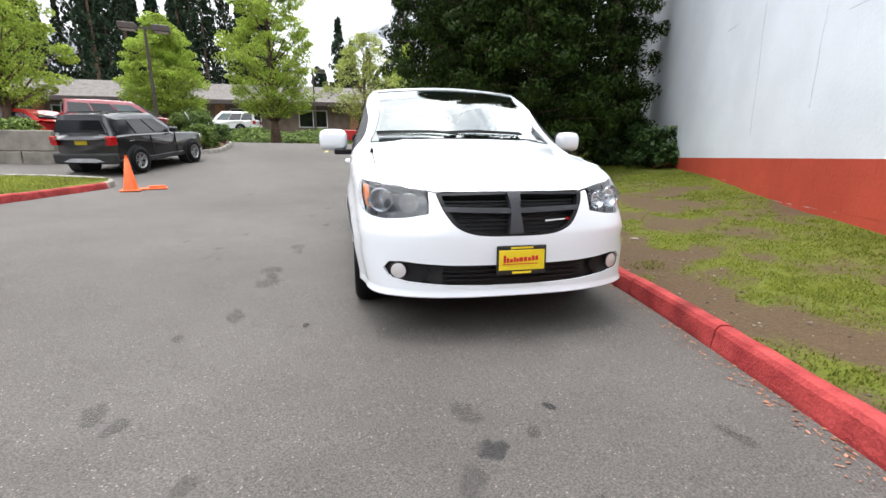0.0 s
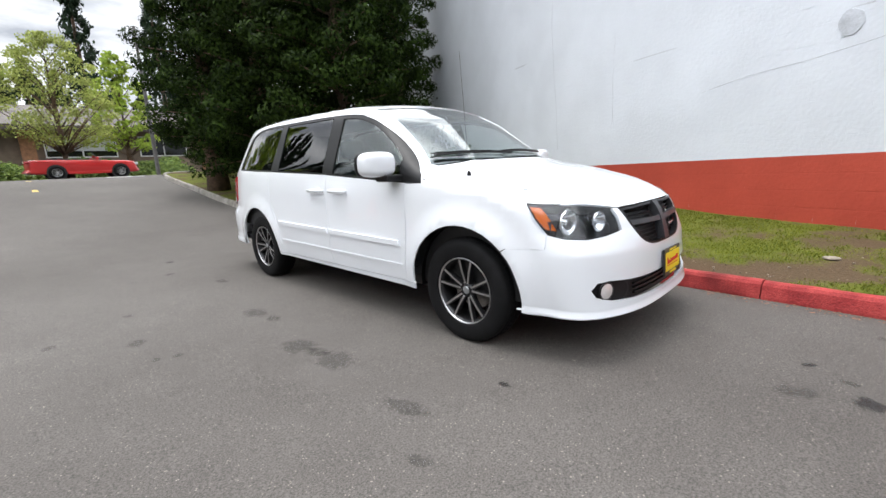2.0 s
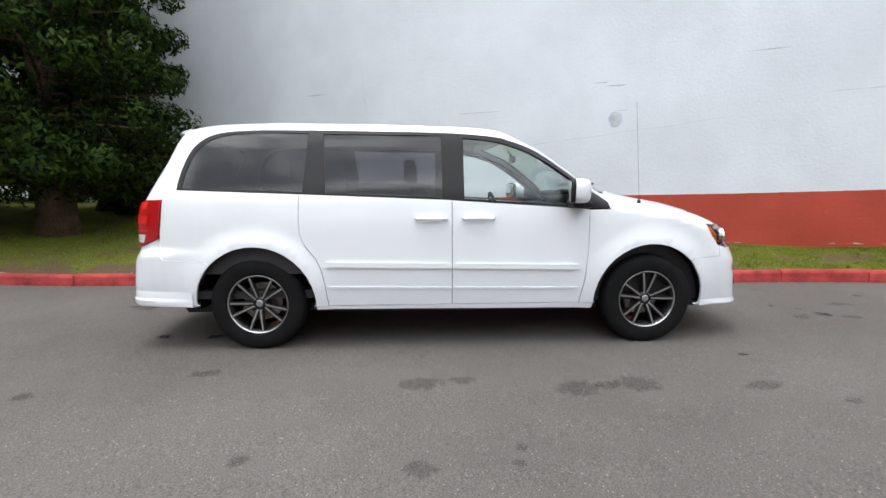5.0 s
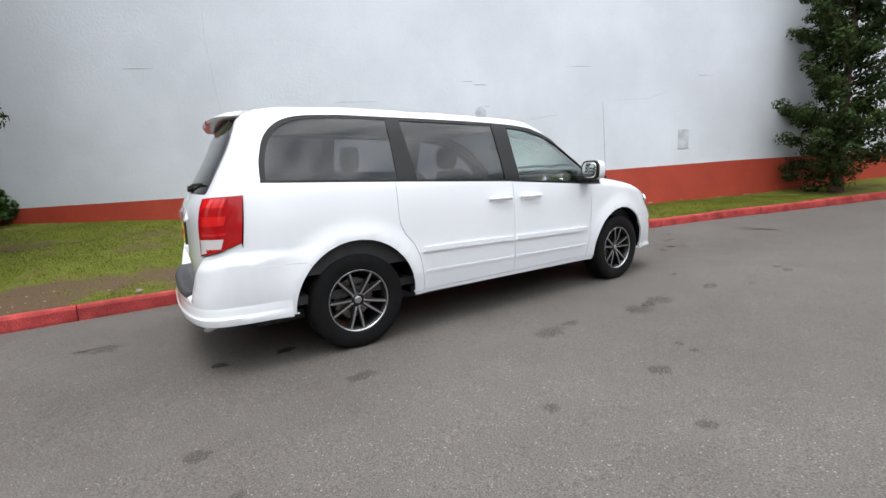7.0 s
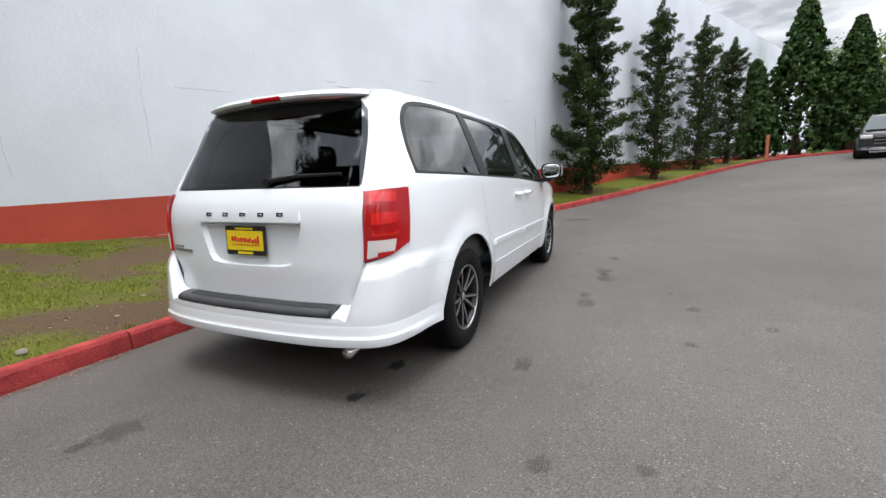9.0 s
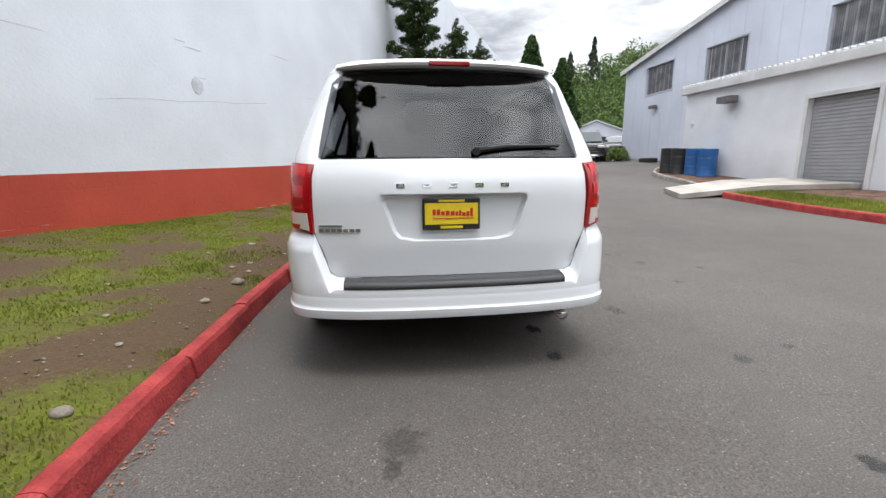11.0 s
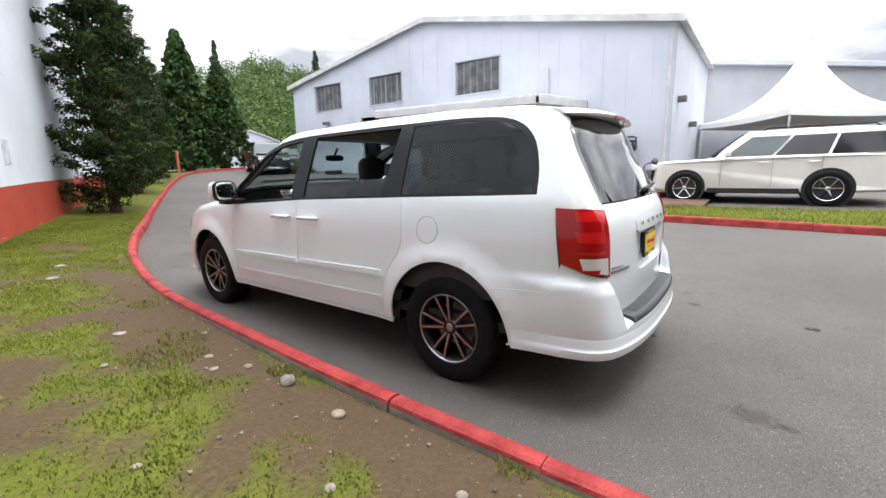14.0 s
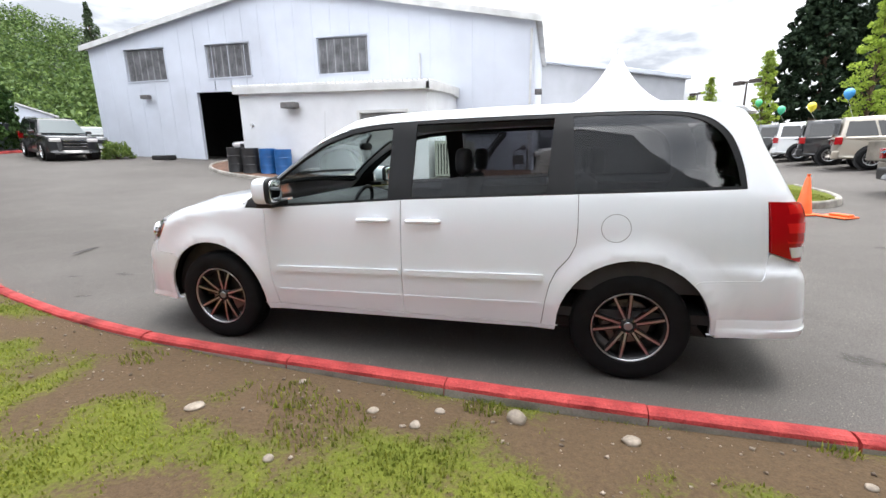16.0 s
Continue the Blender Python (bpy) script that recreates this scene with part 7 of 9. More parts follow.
def car(name, x, y, heading, paint, label, L=4.7, W=1.85, H=1.70, hood=0.98, wheel=0.36, base=2.75, kind="suv", z=None, tint=True, group="", front_oh=0.88, detail=True, rim=0.62, chrome=False, extra=None):
    """A parked vehicle; its nose points along its own -y, turned by heading degrees."""
    gz = ground_z(x, y) if z is None else z
    nx, ny = math.sin(radians(heading)), -math.cos(radians(heading))
    tip = 0.0
    if z is None:
        zf, zr = (ground_z(x + k * nx * base / 2, y + k * ny * base / 2) for k in (1, -1))
        gz, tip = (zf + zr) / 2, math.degrees(math.atan2(zr - zf, base))
    root = tagged(empty(name, pose(x, y, gz, tip, 0, heading)), label, "car", group=group)
    hw = W / 2
    yf, yr = -base / 2 - front_oh, base / 2 + (L - base - front_oh)
    zs = 0.24 + (0.06 if kind in ("suv", "pickup") else 0)
    belt = hood + 0.03
    low = [(yf + 0.06, zs + 0.02), (yf, 0.48), (yf + 0.02, 0.62), (yf + 0.10, hood - 0.10), (yf + 0.28, hood - 0.02), (-base / 2 + 0.45, hood + 0.03), (-base / 2 + 0.9, belt + 0.03), (yr - 0.25, belt + 0.06), (yr - 0.04, belt - 0.05), (yr, 0.70), (yr, 0.50), (yr - 0.05, zs + 0.04), (0.0, zs)]
    ws0, ws1 = -base / 2 + 0.55, -base / 2 + 1.25
    if kind == "pickup":
        cab_end, roof_end = 0.55, 0.42
    elif kind == "convertible":
        cab_end = roof_end = None
    else:
        cab_end, roof_end = yr - 0.06, yr - (0.17 if kind == "suv" else 0.75)
    body = section_body("body", smooth_profile(low, 3), hw, paint, root, 0.07, 0.06)
    if kind == "pickup":
        part("bed_well", boxes((-hw + 0.14, hw - 0.14, 0.75, yr - 0.12, belt + 0.01, belt + 0.07)), M["black_plastic"], root, "black load bed")
    if cab_end:
        up = [(ws0, belt - 0.05), (ws0 + 0.05, belt + 0.04), (ws1, H - 0.07), (ws1 + 0.25, H - 0.01), ((ws1 + roof_end) / 2, H + 0.01), (roof_end - 0.1, H - 0.03), (roof_end, H - 0.08), (cab_end, belt + 0.05), (cab_end, belt - 0.05)]
        lean, zl = 0.34, belt
        section_body("cabin", curve(up, 3, True), hw - 0.045, paint, root, 0.05, 0.07, lean, zl)
        uy = np.array([p[0] for p in curve(up, 3, True)])
        um, ul = (uy.max() + uy.min()) / 2, (uy.max() - uy.min()) / 2
        fx = lambda s: (lambda yy, zz: s * ((hw - 0.045) * (1.004 - 0.05 * abs((yy - um) / ul) ** 4) - lean * max(0, zz - zl) + 0.004))
        rows = []
        z0, z1 = belt + 0.05, H - 0.16
        ya = ws0 + 0.28
        yb = roof_end - 0.12
        def fy(zz, yy0, yy1):
            return yy0 + (yy1 - yy0) * (zz - z0) / (z1 - z0)
        front_top = ws1 + 0.12
        rear_low, rear_top = (cab_end - 0.16, roof_end - 0.10)
        marks = {"suv": (0.0, 0.34, 0.68, 1.0), "pickup": (0.0, 0.55, 1.0), "sedan": (0.0, 0.48, 0.85, 1.0)}.get(kind, (0.0, 0.34, 0.68, 1.0))
        for s in (-1, 1):
            for i in range(len(marks) - 1):
                a0 = ya + (rear_low - ya) * marks[i] + 0.03
                a1 = ya + (rear_low - ya) * marks[i + 1] - 0.03
                b0 = front_top + (rear_top - front_top) * marks[i] + 0.03
                b1 = front_top + (rear_top - front_top) * marks[i + 1] - 0.03
                flat_panel("side_window", [(a0, z0), (a1, z0), (b1, z1), (b0, z1)], fx(s), 0.006 * s, M["far_glass"] if i or not tint else M["far_glass_pale"], root, "dark side glass")
        bm = bmesh.new()
        wtop, wlow = hw - 0.13 - lean * (H - 0.1 - zl), hw - 0.12
        for (y0, zz0, y1, zz1) in ((ws0 + 0.005, belt + 0.05, ws1 - 0.03, H - 0.09),):
            q = [bm.verts.new(p) for p in ((-wlow, y0, zz0), (wlow, y0, zz0), (wtop, y1, zz1), (-wtop, y1, zz1))]
            q2 = [bm.verts.new((v.co.x, v.co.y - 0.035, v.co.z + 0.02)) for v in q]
            bm.faces.new(q[::-1]), bm.faces.new(q2)
            for i in range(4):
                bm.faces.new((q[i], q[(i + 1) % 4], q2[(i + 1) % 4], q2[i]))
        part("windscreen", bm, M["far_glass_pale"], root, "glass windscreen")
        bm = bmesh.new()
        ry0, ry1 = cab_end, roof_end + 0.04
        q = [bm.verts.new(p) for p in ((-wlow + 0.05, ry0 - 0.02, belt + 0.12), (wlow - 0.05, ry0 - 0.02, belt + 0.12), (wtop, ry1 + 0.02, H - 0.17), (-wtop, ry1 + 0.02, H - 0.17))]
        q2 = [bm.verts.new((v.co.x, v.co.y + 0.03, v.co.z + 0.005)) for v in q]
        bm.faces.new(q), bm.faces.new(q2[::-1])
        for i in range(4):
            bm.faces.new((q[i], q2[i], q2[(i + 1) % 4], q[(i + 1) % 4]))
        part("rear_window", bm, M["far_glass"], root, "dark rear glass")
        if kind == "suv" and detail:
            for s in (-1, 1):
                bm = bmesh.new()
                xr = s * (hw - 0.12 - lean * (H - zl) + 0.02)
                pipe(bm, [(xr, ws1 + 0.35, H - 0.03), (xr, ws1 + 0.45, H + 0.045), (xr, roof_end - 0.3, H + 0.035), (xr, roof_end - 0.2, H - 0.04)], 0.018, 6)
                part("roof_rail", bm, M["satin_black"], root, "black roof rail")
    else:
        part("cockpit", boxes((-hw + 0.16, hw - 0.16, -0.5, 1.15, belt - 0.05, belt + 0.075), bevel=0.02), M["dark_interior"], root, "black open cockpit")
        bm = bmesh.new()
        q = [bm.verts.new(p) for p in ((-hw + 0.12, -0.62, belt), (hw - 0.12, -0.62, belt), (hw - 0.25, -0.18, H), (-hw + 0.25, -0.18, H))]
        q2 = [bm.verts.new((v.co.x, v.co.y + 0.02, v.co.z)) for v in q]
        bm.faces.new(q[::-1]), bm.faces.new(q2)
        for i in range(4):
            bm.faces.new((q[i], q[(i + 1) % 4], q2[(i + 1) % 4], q2[i]))
        part("windscreen", bm, M["far_glass_pale"], root, "glass windscreen")
        part("folded_roof", boxes((-hw + 0.14, hw - 0.14, 0.95, 1.45, belt, belt + 0.16), bevel=0.05, segs=2), M["black_plastic"], root, "folded black soft top")
    for s in (-1, 1):
        for yc in (-base / 2, base / 2):
            bm = bmesh.new()
            tube(bm, (s * (hw - 0.30), yc, wheel), (s * (hw + 0.004), yc, wheel), wheel + 0.075, n=28)
            part("wheel_arch", bm, M["black_plastic"], root, "black wheel arch")
            key = (round(wheel, 2), chrome)
            if key not in WHEELS:
                WHEELS[key] = build_wheel("wheel", wheel, wheel * rim, 0.23, 6 if chrome else 10, "black tyre on a silver alloy wheel", M["chrome"] if chrome else M["alloy"], M["chrome"] if chrome else M["alloy_mid"])
                w = WHEELS[key]
            else:
                w = copy_thing(WHEELS[key], Matrix())
            w.parent = root
            w.matrix_basis = pose(s * (hw - 0.045), yc, wheel, 20 * yc, 0, 0 if s > 0 else 180)
        part("headlight", boxes((min(s * (hw - 0.50), s * (hw - 0.10)), max(s * (hw - 0.50), s * (hw - 0.10)), yf + 0.04, yf + 0.26, hood - 0.25, hood - 0.10), bevel=0.03, segs=2), M["clear_lens"], root, "clear headlight")
        tz0, tz1 = (0.80, belt - 0.02) if kind != "suv" else (0.80, belt + 0.03)
        part("tail_light", boxes((min(s * (hw - 0.22), s * (hw - 0.035)), max(s * (hw - 0.22), s * (hw - 0.035)), yr - 0.20, yr - 0.005, tz0, tz1), bevel=0.02, segs=2), M["red_lens"], root, "red tail light")
        part("door_mirror", boxes((min(s * (hw - 0.02), s * (hw + 0.20)), max(s * (hw - 0.02), s * (hw + 0.20)), ws0 + 0.32, ws0 + 0.46, belt + 0.02, belt + 0.17), bevel=0.035, segs=2), paint, root)
        if detail:
            for yy in ((ws0 + 1.05, ws0 + 2.0) if kind != "pickup" else (ws0 + 1.1,)):
                part("door_handle", boxes((min(s * (hw - 0.01), s * (hw + 0.022)), max(s * (hw - 0.01), s * (hw + 0.022)), yy, yy + 0.2, belt - 0.14, belt - 0.105), bevel=0.01), paint, root)
            # raised strips whose grey or black paints the shade of the door gaps
            for yy in (ws0 + 0.25, ws0 + 1.32, ws0 + 2.25):
                if yy < yr - 0.5:
                    part("door_seam", boxes((min(s * (hw - 0.02), s * (hw + 0.0135)), max(s * (hw - 0.02), s * (hw + 0.0135)), yy - 0.004, yy + 0.004, 0.42, belt)), M["black_plastic"] if paint.name.startswith(("black", "grey", "maroon")) else M["grey_gap"], root)
    part("grille", boxes((-hw + 0.52, hw - 0.52, yf - 0.012, yf + 0.1, 0.58, hood - 0.14), bevel=0.02), M["satin_black"], root, "black grille")
    for i in range(3):
        zz = 0.62 + i * (hood - 0.80) / 2.2
        part("grille_bar", boxes((-hw + 0.55, hw - 0.55, yf - 0.025, yf, zz, zz + 0.025)), M["chrome"] if chrome else M["dark_grey"], root)
    part("lower_intake", boxes((-hw + 0.35, hw - 0.35, yf - 0.006, yf + 0.1, 0.36, 0.50), bevel=0.02), M["black_plastic"], root, "black lower intake")
    part("sill_trim", boxes((-hw - 0.004, hw + 0.004, -base / 2 + wheel + 0.1, base / 2 - wheel - 0.1, zs - 0.02, zs + 0.12), bevel=0.02), M["black_plastic"] if kind == "suv" else paint, root)
    if kind == "suv":
        bm = boxes((-hw + 0.03, hw - 0.03, yr - 0.16, yr + 0.035, zs + 0.02, 0.60), bevel=0.05, segs=2)
        part("rear_bumper", bm, M["black_plastic"] if paint.name.startswith(("black", "grey", "maroon")) else paint, root, "moulded rear bumper")
        part("tailgate_strip", boxes((-0.42, 0.42, yr - 0.03, yr + 0.012, belt - 0.02, belt + 0.015), bevel=0.006), M["satin_black"], root)
    part("number_plate", boxes((-0.16, 0.16, yr - 0.01, yr + 0.012, 0.82, 0.92)), M["plate_yellow"] if extra == "dealer" else M["paint_white"], root, "plain number plate")
    return root


M["far_glass_pale"] = plain("pale_car_glass", (0.055, 0.075, 0.08), 0.06, coat=0.0)
M["alloy_mid"] = plain("silver_alloy", (0.35, 0.35, 0.36), 0.35, 0.8)
PAINT = {k: car_paint(k + "_car_paint", c, 0.35, m) for k, c, m in (("pearl", (0.74, 0.71, 0.66), 0.0), ("black", (0.012, 0.012, 0.014), 0.2), ("maroon", (0.20, 0.012, 0.020), 0.2), ("red", (0.55, 0.02, 0.02), 0.0), ("blue", (0.03, 0.10, 0.20), 0.2), ("white", (0.76, 0.77, 0.78), 0.0), ("silver", (0.36, 0.36, 0.37), 0.5), ("tan", (0.38, 0.34, 0.28), 0.4), ("grey", (0.10, 0.105, 0.11), 0.4))}
# pearl white full-size four-wheel drive behind the grass strip
car("parked_suv", -11.35, 2.85, 0, PAINT["pearl"], "pearl white full-size SUV with chrome wheels", L=5.05, W=2.0, H=1.84, hood=1.14, wheel=0.41, base=2.95, front_oh=0.95, chrome=True, z=0.37, rim=0.68)
# black compact, seen from behind beside the grass island
car("parked_suv", -7.42, 10.3, 166, PAINT["black"], "black compact SUV with roof rails and a yellow plate", L=4.1, W=1.76, H=1.60, hood=0.97, wheel=0.34, base=2.5, front_oh=0.80, tint=False, extra="dealer")
UPPER_Z = 1.30
car("parked_suv", -10.5, 17.1, 118, PAINT["maroon"], "dark red SUV on the upper parking level", L=4.62, W=1.86, H=1.67, hood=1.02, wheel=0.36, base=2.70, z=UPPER_Z)
car("parked_car", -15.2, 17.4, 250, PAINT["red"], "bright red low car beyond the retaining wall", L=4.5, W=1.78, H=1.35, hood=0.84, wheel=0.33, base=2.6, kind="sedan", z=1.25)
car("convertible_car", 0.6, 26.2, 90, PAINT["red"], "bright red open convertible on the cross street", L=4.6, W=1.80, H=1.30, hood=0.86, wheel=0.32, base=2.6, kind="convertible", detail=False)
car("parked_suv", -11.2, 34.5, 265, PAINT["white"], "white SUV parked by the low building", L=4.8, W=1.9, H=1.75, z=2.1)
car("parked_suv", -12.3, -22.0, 158, PAINT["black"], "black SUV parked at the workshop corner", L=5.1, W=1.92, H=1.80, hood=1.08, wheel=0.39, base=3.04, chrome=True, rim=0.68, tint=False)
car("parked_car", -15.6, -24.3, 150, PAINT["grey"], "dark car behind the black SUV", L=4.6, W=1.82, H=1.45, hood=0.92, wheel=0.33, base=2.7, kind="sedan", detail=False)
car("parked_suv", -17.6, -14.3, 100, PAINT["silver"], "grey SUV standing inside the workshop bay", L=4.6, W=1.85, H=1.68, hood=1.0, wheel=0.36, z=1.12, detail=False)
lot = [("tan", "suv"), ("black", "suv"), ("white", "suv"), ("grey", "suv"), ("black", "suv"), ("white", "suv"), ("white", "sedan"), ("grey", "suv"), ("white", "suv"), ("maroon", "suv")]
for i, (c, k) in enumerate(lot):
    x, y = -13.6 - 2.85 * i, 12.6 + 0.30 * i
    car("parked_suv" if k == "suv" else "parked_car", x, y, 157, PAINT[c], f"{c if c != 'maroon' else 'dark red'} {'SUV' if k == 'suv' else 'car'} in the sales lot row", L=4.6, W=1.86, H=1.70 if k == "suv" else 1.45, kind=k, group="cars in the sales lot", detail=False, z=ground_z(x, y - 1.2) - 0.02)
for i, (c, k) in enumerate((("white", "suv"), ("grey", "suv"), ("white", "suv"), ("black", "suv"), ("silver", "suv"), ("white", "suv"))):
    x, y = -19.0 - 3.2 * i, 19.5 + 0.5 * i
    car("parked_suv", x, y, 172, PAINT[c], f"{c} SUV in the far sales lot row", L=4.6, W=1.86, H=1.70, kind=k, group="cars in the sales lot", detail=False, z=1.3)


# ---- upper parking level, retaining wall and planter ----
def build_upper_level():
    slab = raw("upper_parking", [(-12.3, 11.0, UPPER_Z), (-9.3, 11.0, UPPER_Z), (-9.1, 14.5, UPPER_Z), (-7.9, 19.0, UPPER_Z - 0.15), (-12.3, 19.0, UPPER_Z - 0.15)], [(0, 1, 2, 3, 4)], M["asphalt"])
    s = slab.modifiers.new("thick", "SOLIDIFY")
    s.thickness, s.offset = 0.35, -1
    tagged(slab, "raised asphalt parking level", "parking", kind="structure")
    root = tagged(empty("retaining_wall"), "stained concrete block retaining wall", "wall", kind="structure")
    rr = random.Random(5)
    for row in range(2):
        x = -12.3 - (0.6 if row else 0)
        while x < -10.6:
            w = 1.5
            z0 = 0.35 + row * 0.62
            part("concrete_block", boxes((x + 0.01, x + w - 0.01, 10.55 + rr.uniform(-0.02, 0.02), 10.98, z0, z0 + 0.61), bevel=0.03, segs=2), M["concrete_old"], root)
            x += w
    return root


M["concrete_old"] = pbr("old_concrete", (0.22, 0.20, 0.17), 0.9, var=0.3, scale=1.8, bump=0.5, bscale=40, stain=0.7, rnd=0.1)
build_upper_level()
PLANTER = [(-7.3, 13.8), (-6.75, 13.55), (-6.4, 13.8), (-6.2, 14.4), (-6.2, 15.0), (-6.4, 17.2), (-7.2, 18.4)]
kerb("kerb_round_planter", PLANTER, 1, (M["grey_kerb"], M["grey_kerb"]), "weathered concrete kerb round a planter", (1.6, 2.4), 1.1)


def planter_bed():
    P = [(-7.2, 13.9), (-6.55, 14.0), (-6.35, 14.5), (-6.35, 15.0), (-6.55, 17.0), (-7.2, 18.2), (-8.4, 18.2), (-8.4, 13.9)]
    verts = []
    for x, y in P:
        verts.append((x, y, ground_z(x, y) + (0.12 if x > -7.1 else 0.55)))
    verts.append((-7.2, 14.0, ground_z(-7.2, 14) + 0.5))
    ob = raw("planter_bed", verts, [(i, (i + 1) % len(P), len(P)) for i in range(len(P))], M["bark_mulch"])
    tagged(ob, "bark mulch planter bed on the slope", "bed", kind="structure")


planter_bed()


def shrub(name, x, y, z, r, h, seed, mat, label, per=60, size=0.06, clumps=40):
    root = tagged(empty(name, pose(x, y, z)), label, "shrub", group="shrubs")
    rr = random.Random(seed)
    C, R, limbs = [], [], []
    for i in range(clumps):
        a, f = rr.uniform(0, 2 * math.pi), rr.random()
        o = r * math.sqrt(rr.random()) * (1 - 0.4 * f)
        C.append((o * math.cos(a), o * math.sin(a), 0.1 + (h - 0.15) * f))
        R.append(0.22 * min(1, r) * rr.uniform(0.8, 1.3) + 0.05)
        if i % 4 == 0:
            limbs.append(((0, 0, 0), C[-1], 0.012))
    bm = bmesh.new()
    for a, b, q in limbs:
        pipe(bm, [a, (Vector(a) + Vector(b)) / 2 + Vector((0, 0, 0.05)), b], [q * 1.5, q, q * 0.4], 5)
    part("stems", bm, M["bark"], root)
    leaf_cloud("leaves", C, R, per, size, mat, root, seed)
    return root


for i, (x, y, r, h, m, z) in enumerate(((-6.9, 14.5, 0.5, 0.8, "hedge_leaf", 0.0), (-7.3, 15.0, 0.7, 1.1, "hill_leaf", 0.25), (-6.9, 14.2, 0.5, 0.8, "hedge_leaf", 0.1), (-7.4, 15.3, 0.75, 1.1, "hedge_leaf", 0.3), (-6.8, 16.4, 0.5, 0.7, "hill_leaf", 0.1), (-7.7, 14.5, 0.45, 1.0, "hedge_leaf", 0.3))):
    shrub("planter_shrub", x, y, ground_z(x, y) + 0.1 + z, r, h, 200 + i, M[m], "rounded green shrub in the planter")
for i, x in enumerate((-11.9, -11.2, -9.3)):
    shrub("wall_shrub", x, 11.3, UPPER_Z, 0.6, 0.6, 220 + i, M["hedge_leaf"], "low green shrub above the retaining wall")
shrub("corner_shrub", -13.0, -19.4, ground_z(-13, -19.4), 0.6, 0.75, 231, M["hedge_leaf"], "round green shrub at the workshop corner", 70)
for i, (x, y, r, h) in enumerate(((7.0, 5.6, 0.7, 1.0), (7.5, 6.9, 0.6, 1.2), (6.6, 7.3, 0.5, 0.8), (8.4, 8.8, 0.8, 1.4))):
    shrub("wall_foot_shrub", x, y, lawn_z(x, y), r, h, 240 + i, M["arborvitae"], "dark evergreen shrub at the wall foot", 80)

# sandwich board in the planter
sb = tagged(empty("sign_board", pose(-7.3, 15.0, ground_z(-7.3, 15) + 0.75, 0, -25, 20)), "small white leaning sign board", "sign")
part("board", boxes((-0.02, 0.02, -0.35, 0.35, 0, 0.8), bevel=0.006), M["paint_white"], sb)
part("print", boxes((0.02, 0.024, -0.24, 0.24, 0.5, 0.6), (0.02, 0.024, -0.24, 0.16, 0.3, 0.36)), M["lamp_grey"], sb, "grey unreadable print bars")


def lamp_post(x, y, z, h, label, heads=2, turn=0):
    root = tagged(empty("street_lamp", pose(x, y, z, 0, 0, turn)), label, "street lamp", group="parking lamps")
    bm = bmesh.new()
    tube(bm, (0, 0, 0), (0, 0, h), 0.085, 0.055, 12)
    part("pole", bm, M["lamp_brown"], root, "brown steel pole")
    bm = bmesh.new()
    tube(bm, (0, 0, -0.1), (0, 0, 0.6), 0.22, 0.22, 16)
    part("footing", bm, M["concrete"], root, "round concrete footing")
    for s in ((-1, 1) if heads == 2 else (1,)):
        part("arm", boxes((min(0, s * 0.35), max(0, s * 0.35), -0.04, 0.04, h - 0.12, h - 0.04)), M["lamp_brown"], root)
        hd = part("lamp_head", boxes((min(s * 0.3, s * 0.95), max(s * 0.3, s * 0.95), -0.24, 0.24, h - 0.20, h + 0.06), bevel=0.02), M["lamp_brown"], root, "brown shoebox lamp head")
        part("diffuser", boxes((min(s * 0.36, s * 0.89), max(s * 0.36, s * 0.89), -0.18, 0.18, h - 0.215, h - 0.20)), M["paint_white"], hd)


M["lamp_brown"] = pbr("brown_lamp_paint", (0.055, 0.042, 0.036), 0.5, 0.2, var=0.15, scale=4)
lamp_post(-9.7, 17.6, UPPER_Z - 0.1, 5.0, "brown twin-head parking lamp", 2, 10)
lamp_post(-4.0, 33.0, 1.6, 5.5, "slim lamp behind the hedge", 1)
lamp_post(-34, 14.6, 1.0, 5.1, "tall twin-head lamp over the sales lot", 2, 30)
lamp_post(-55, 17.2, 1.0, 6.6, "tall twin-head lamp over the sales lot", 2, 30)
bm = bmesh.new()
tube(bm, (0, 0, 0), (0, 0, 6.5), 0.09, 0.06, 10)
post = tagged(empty("utility_pole", pose(2.5, 20.5, 1.3)), "thin grey pole at the kerb corner", "pole")
part("pole", bm, M["lamp_grey"], post)

# road paint
raw("centre_line", [(-2.22, 14.6, ground_z(-2.2, 14.6) + 0.006), (-2.08, 14.6, ground_z(-2.1, 14.6) + 0.006), (-2.03, 18.4, ground_z(-2, 18.4) + 0.006), (-2.17, 18.4, ground_z(-2, 18.4) + 0.006)], [(0, 1, 2, 3)], M["paint_yellow"])
tagged(bpy.data.objects["centre_line"], "worn yellow centre line", "road marking", kind="structure")
raw("stop_line", [(0.2, 18.3, 1.262), (1.5, 18.3, 1.262), (1.5, 18.7, 1.275), (0.2, 18.7, 1.275)], [(0, 1, 2, 3)], M["paint_white"])
tagged(bpy.data.objects["stop_line"], "worn white stop line", "road marking", kind="structure")


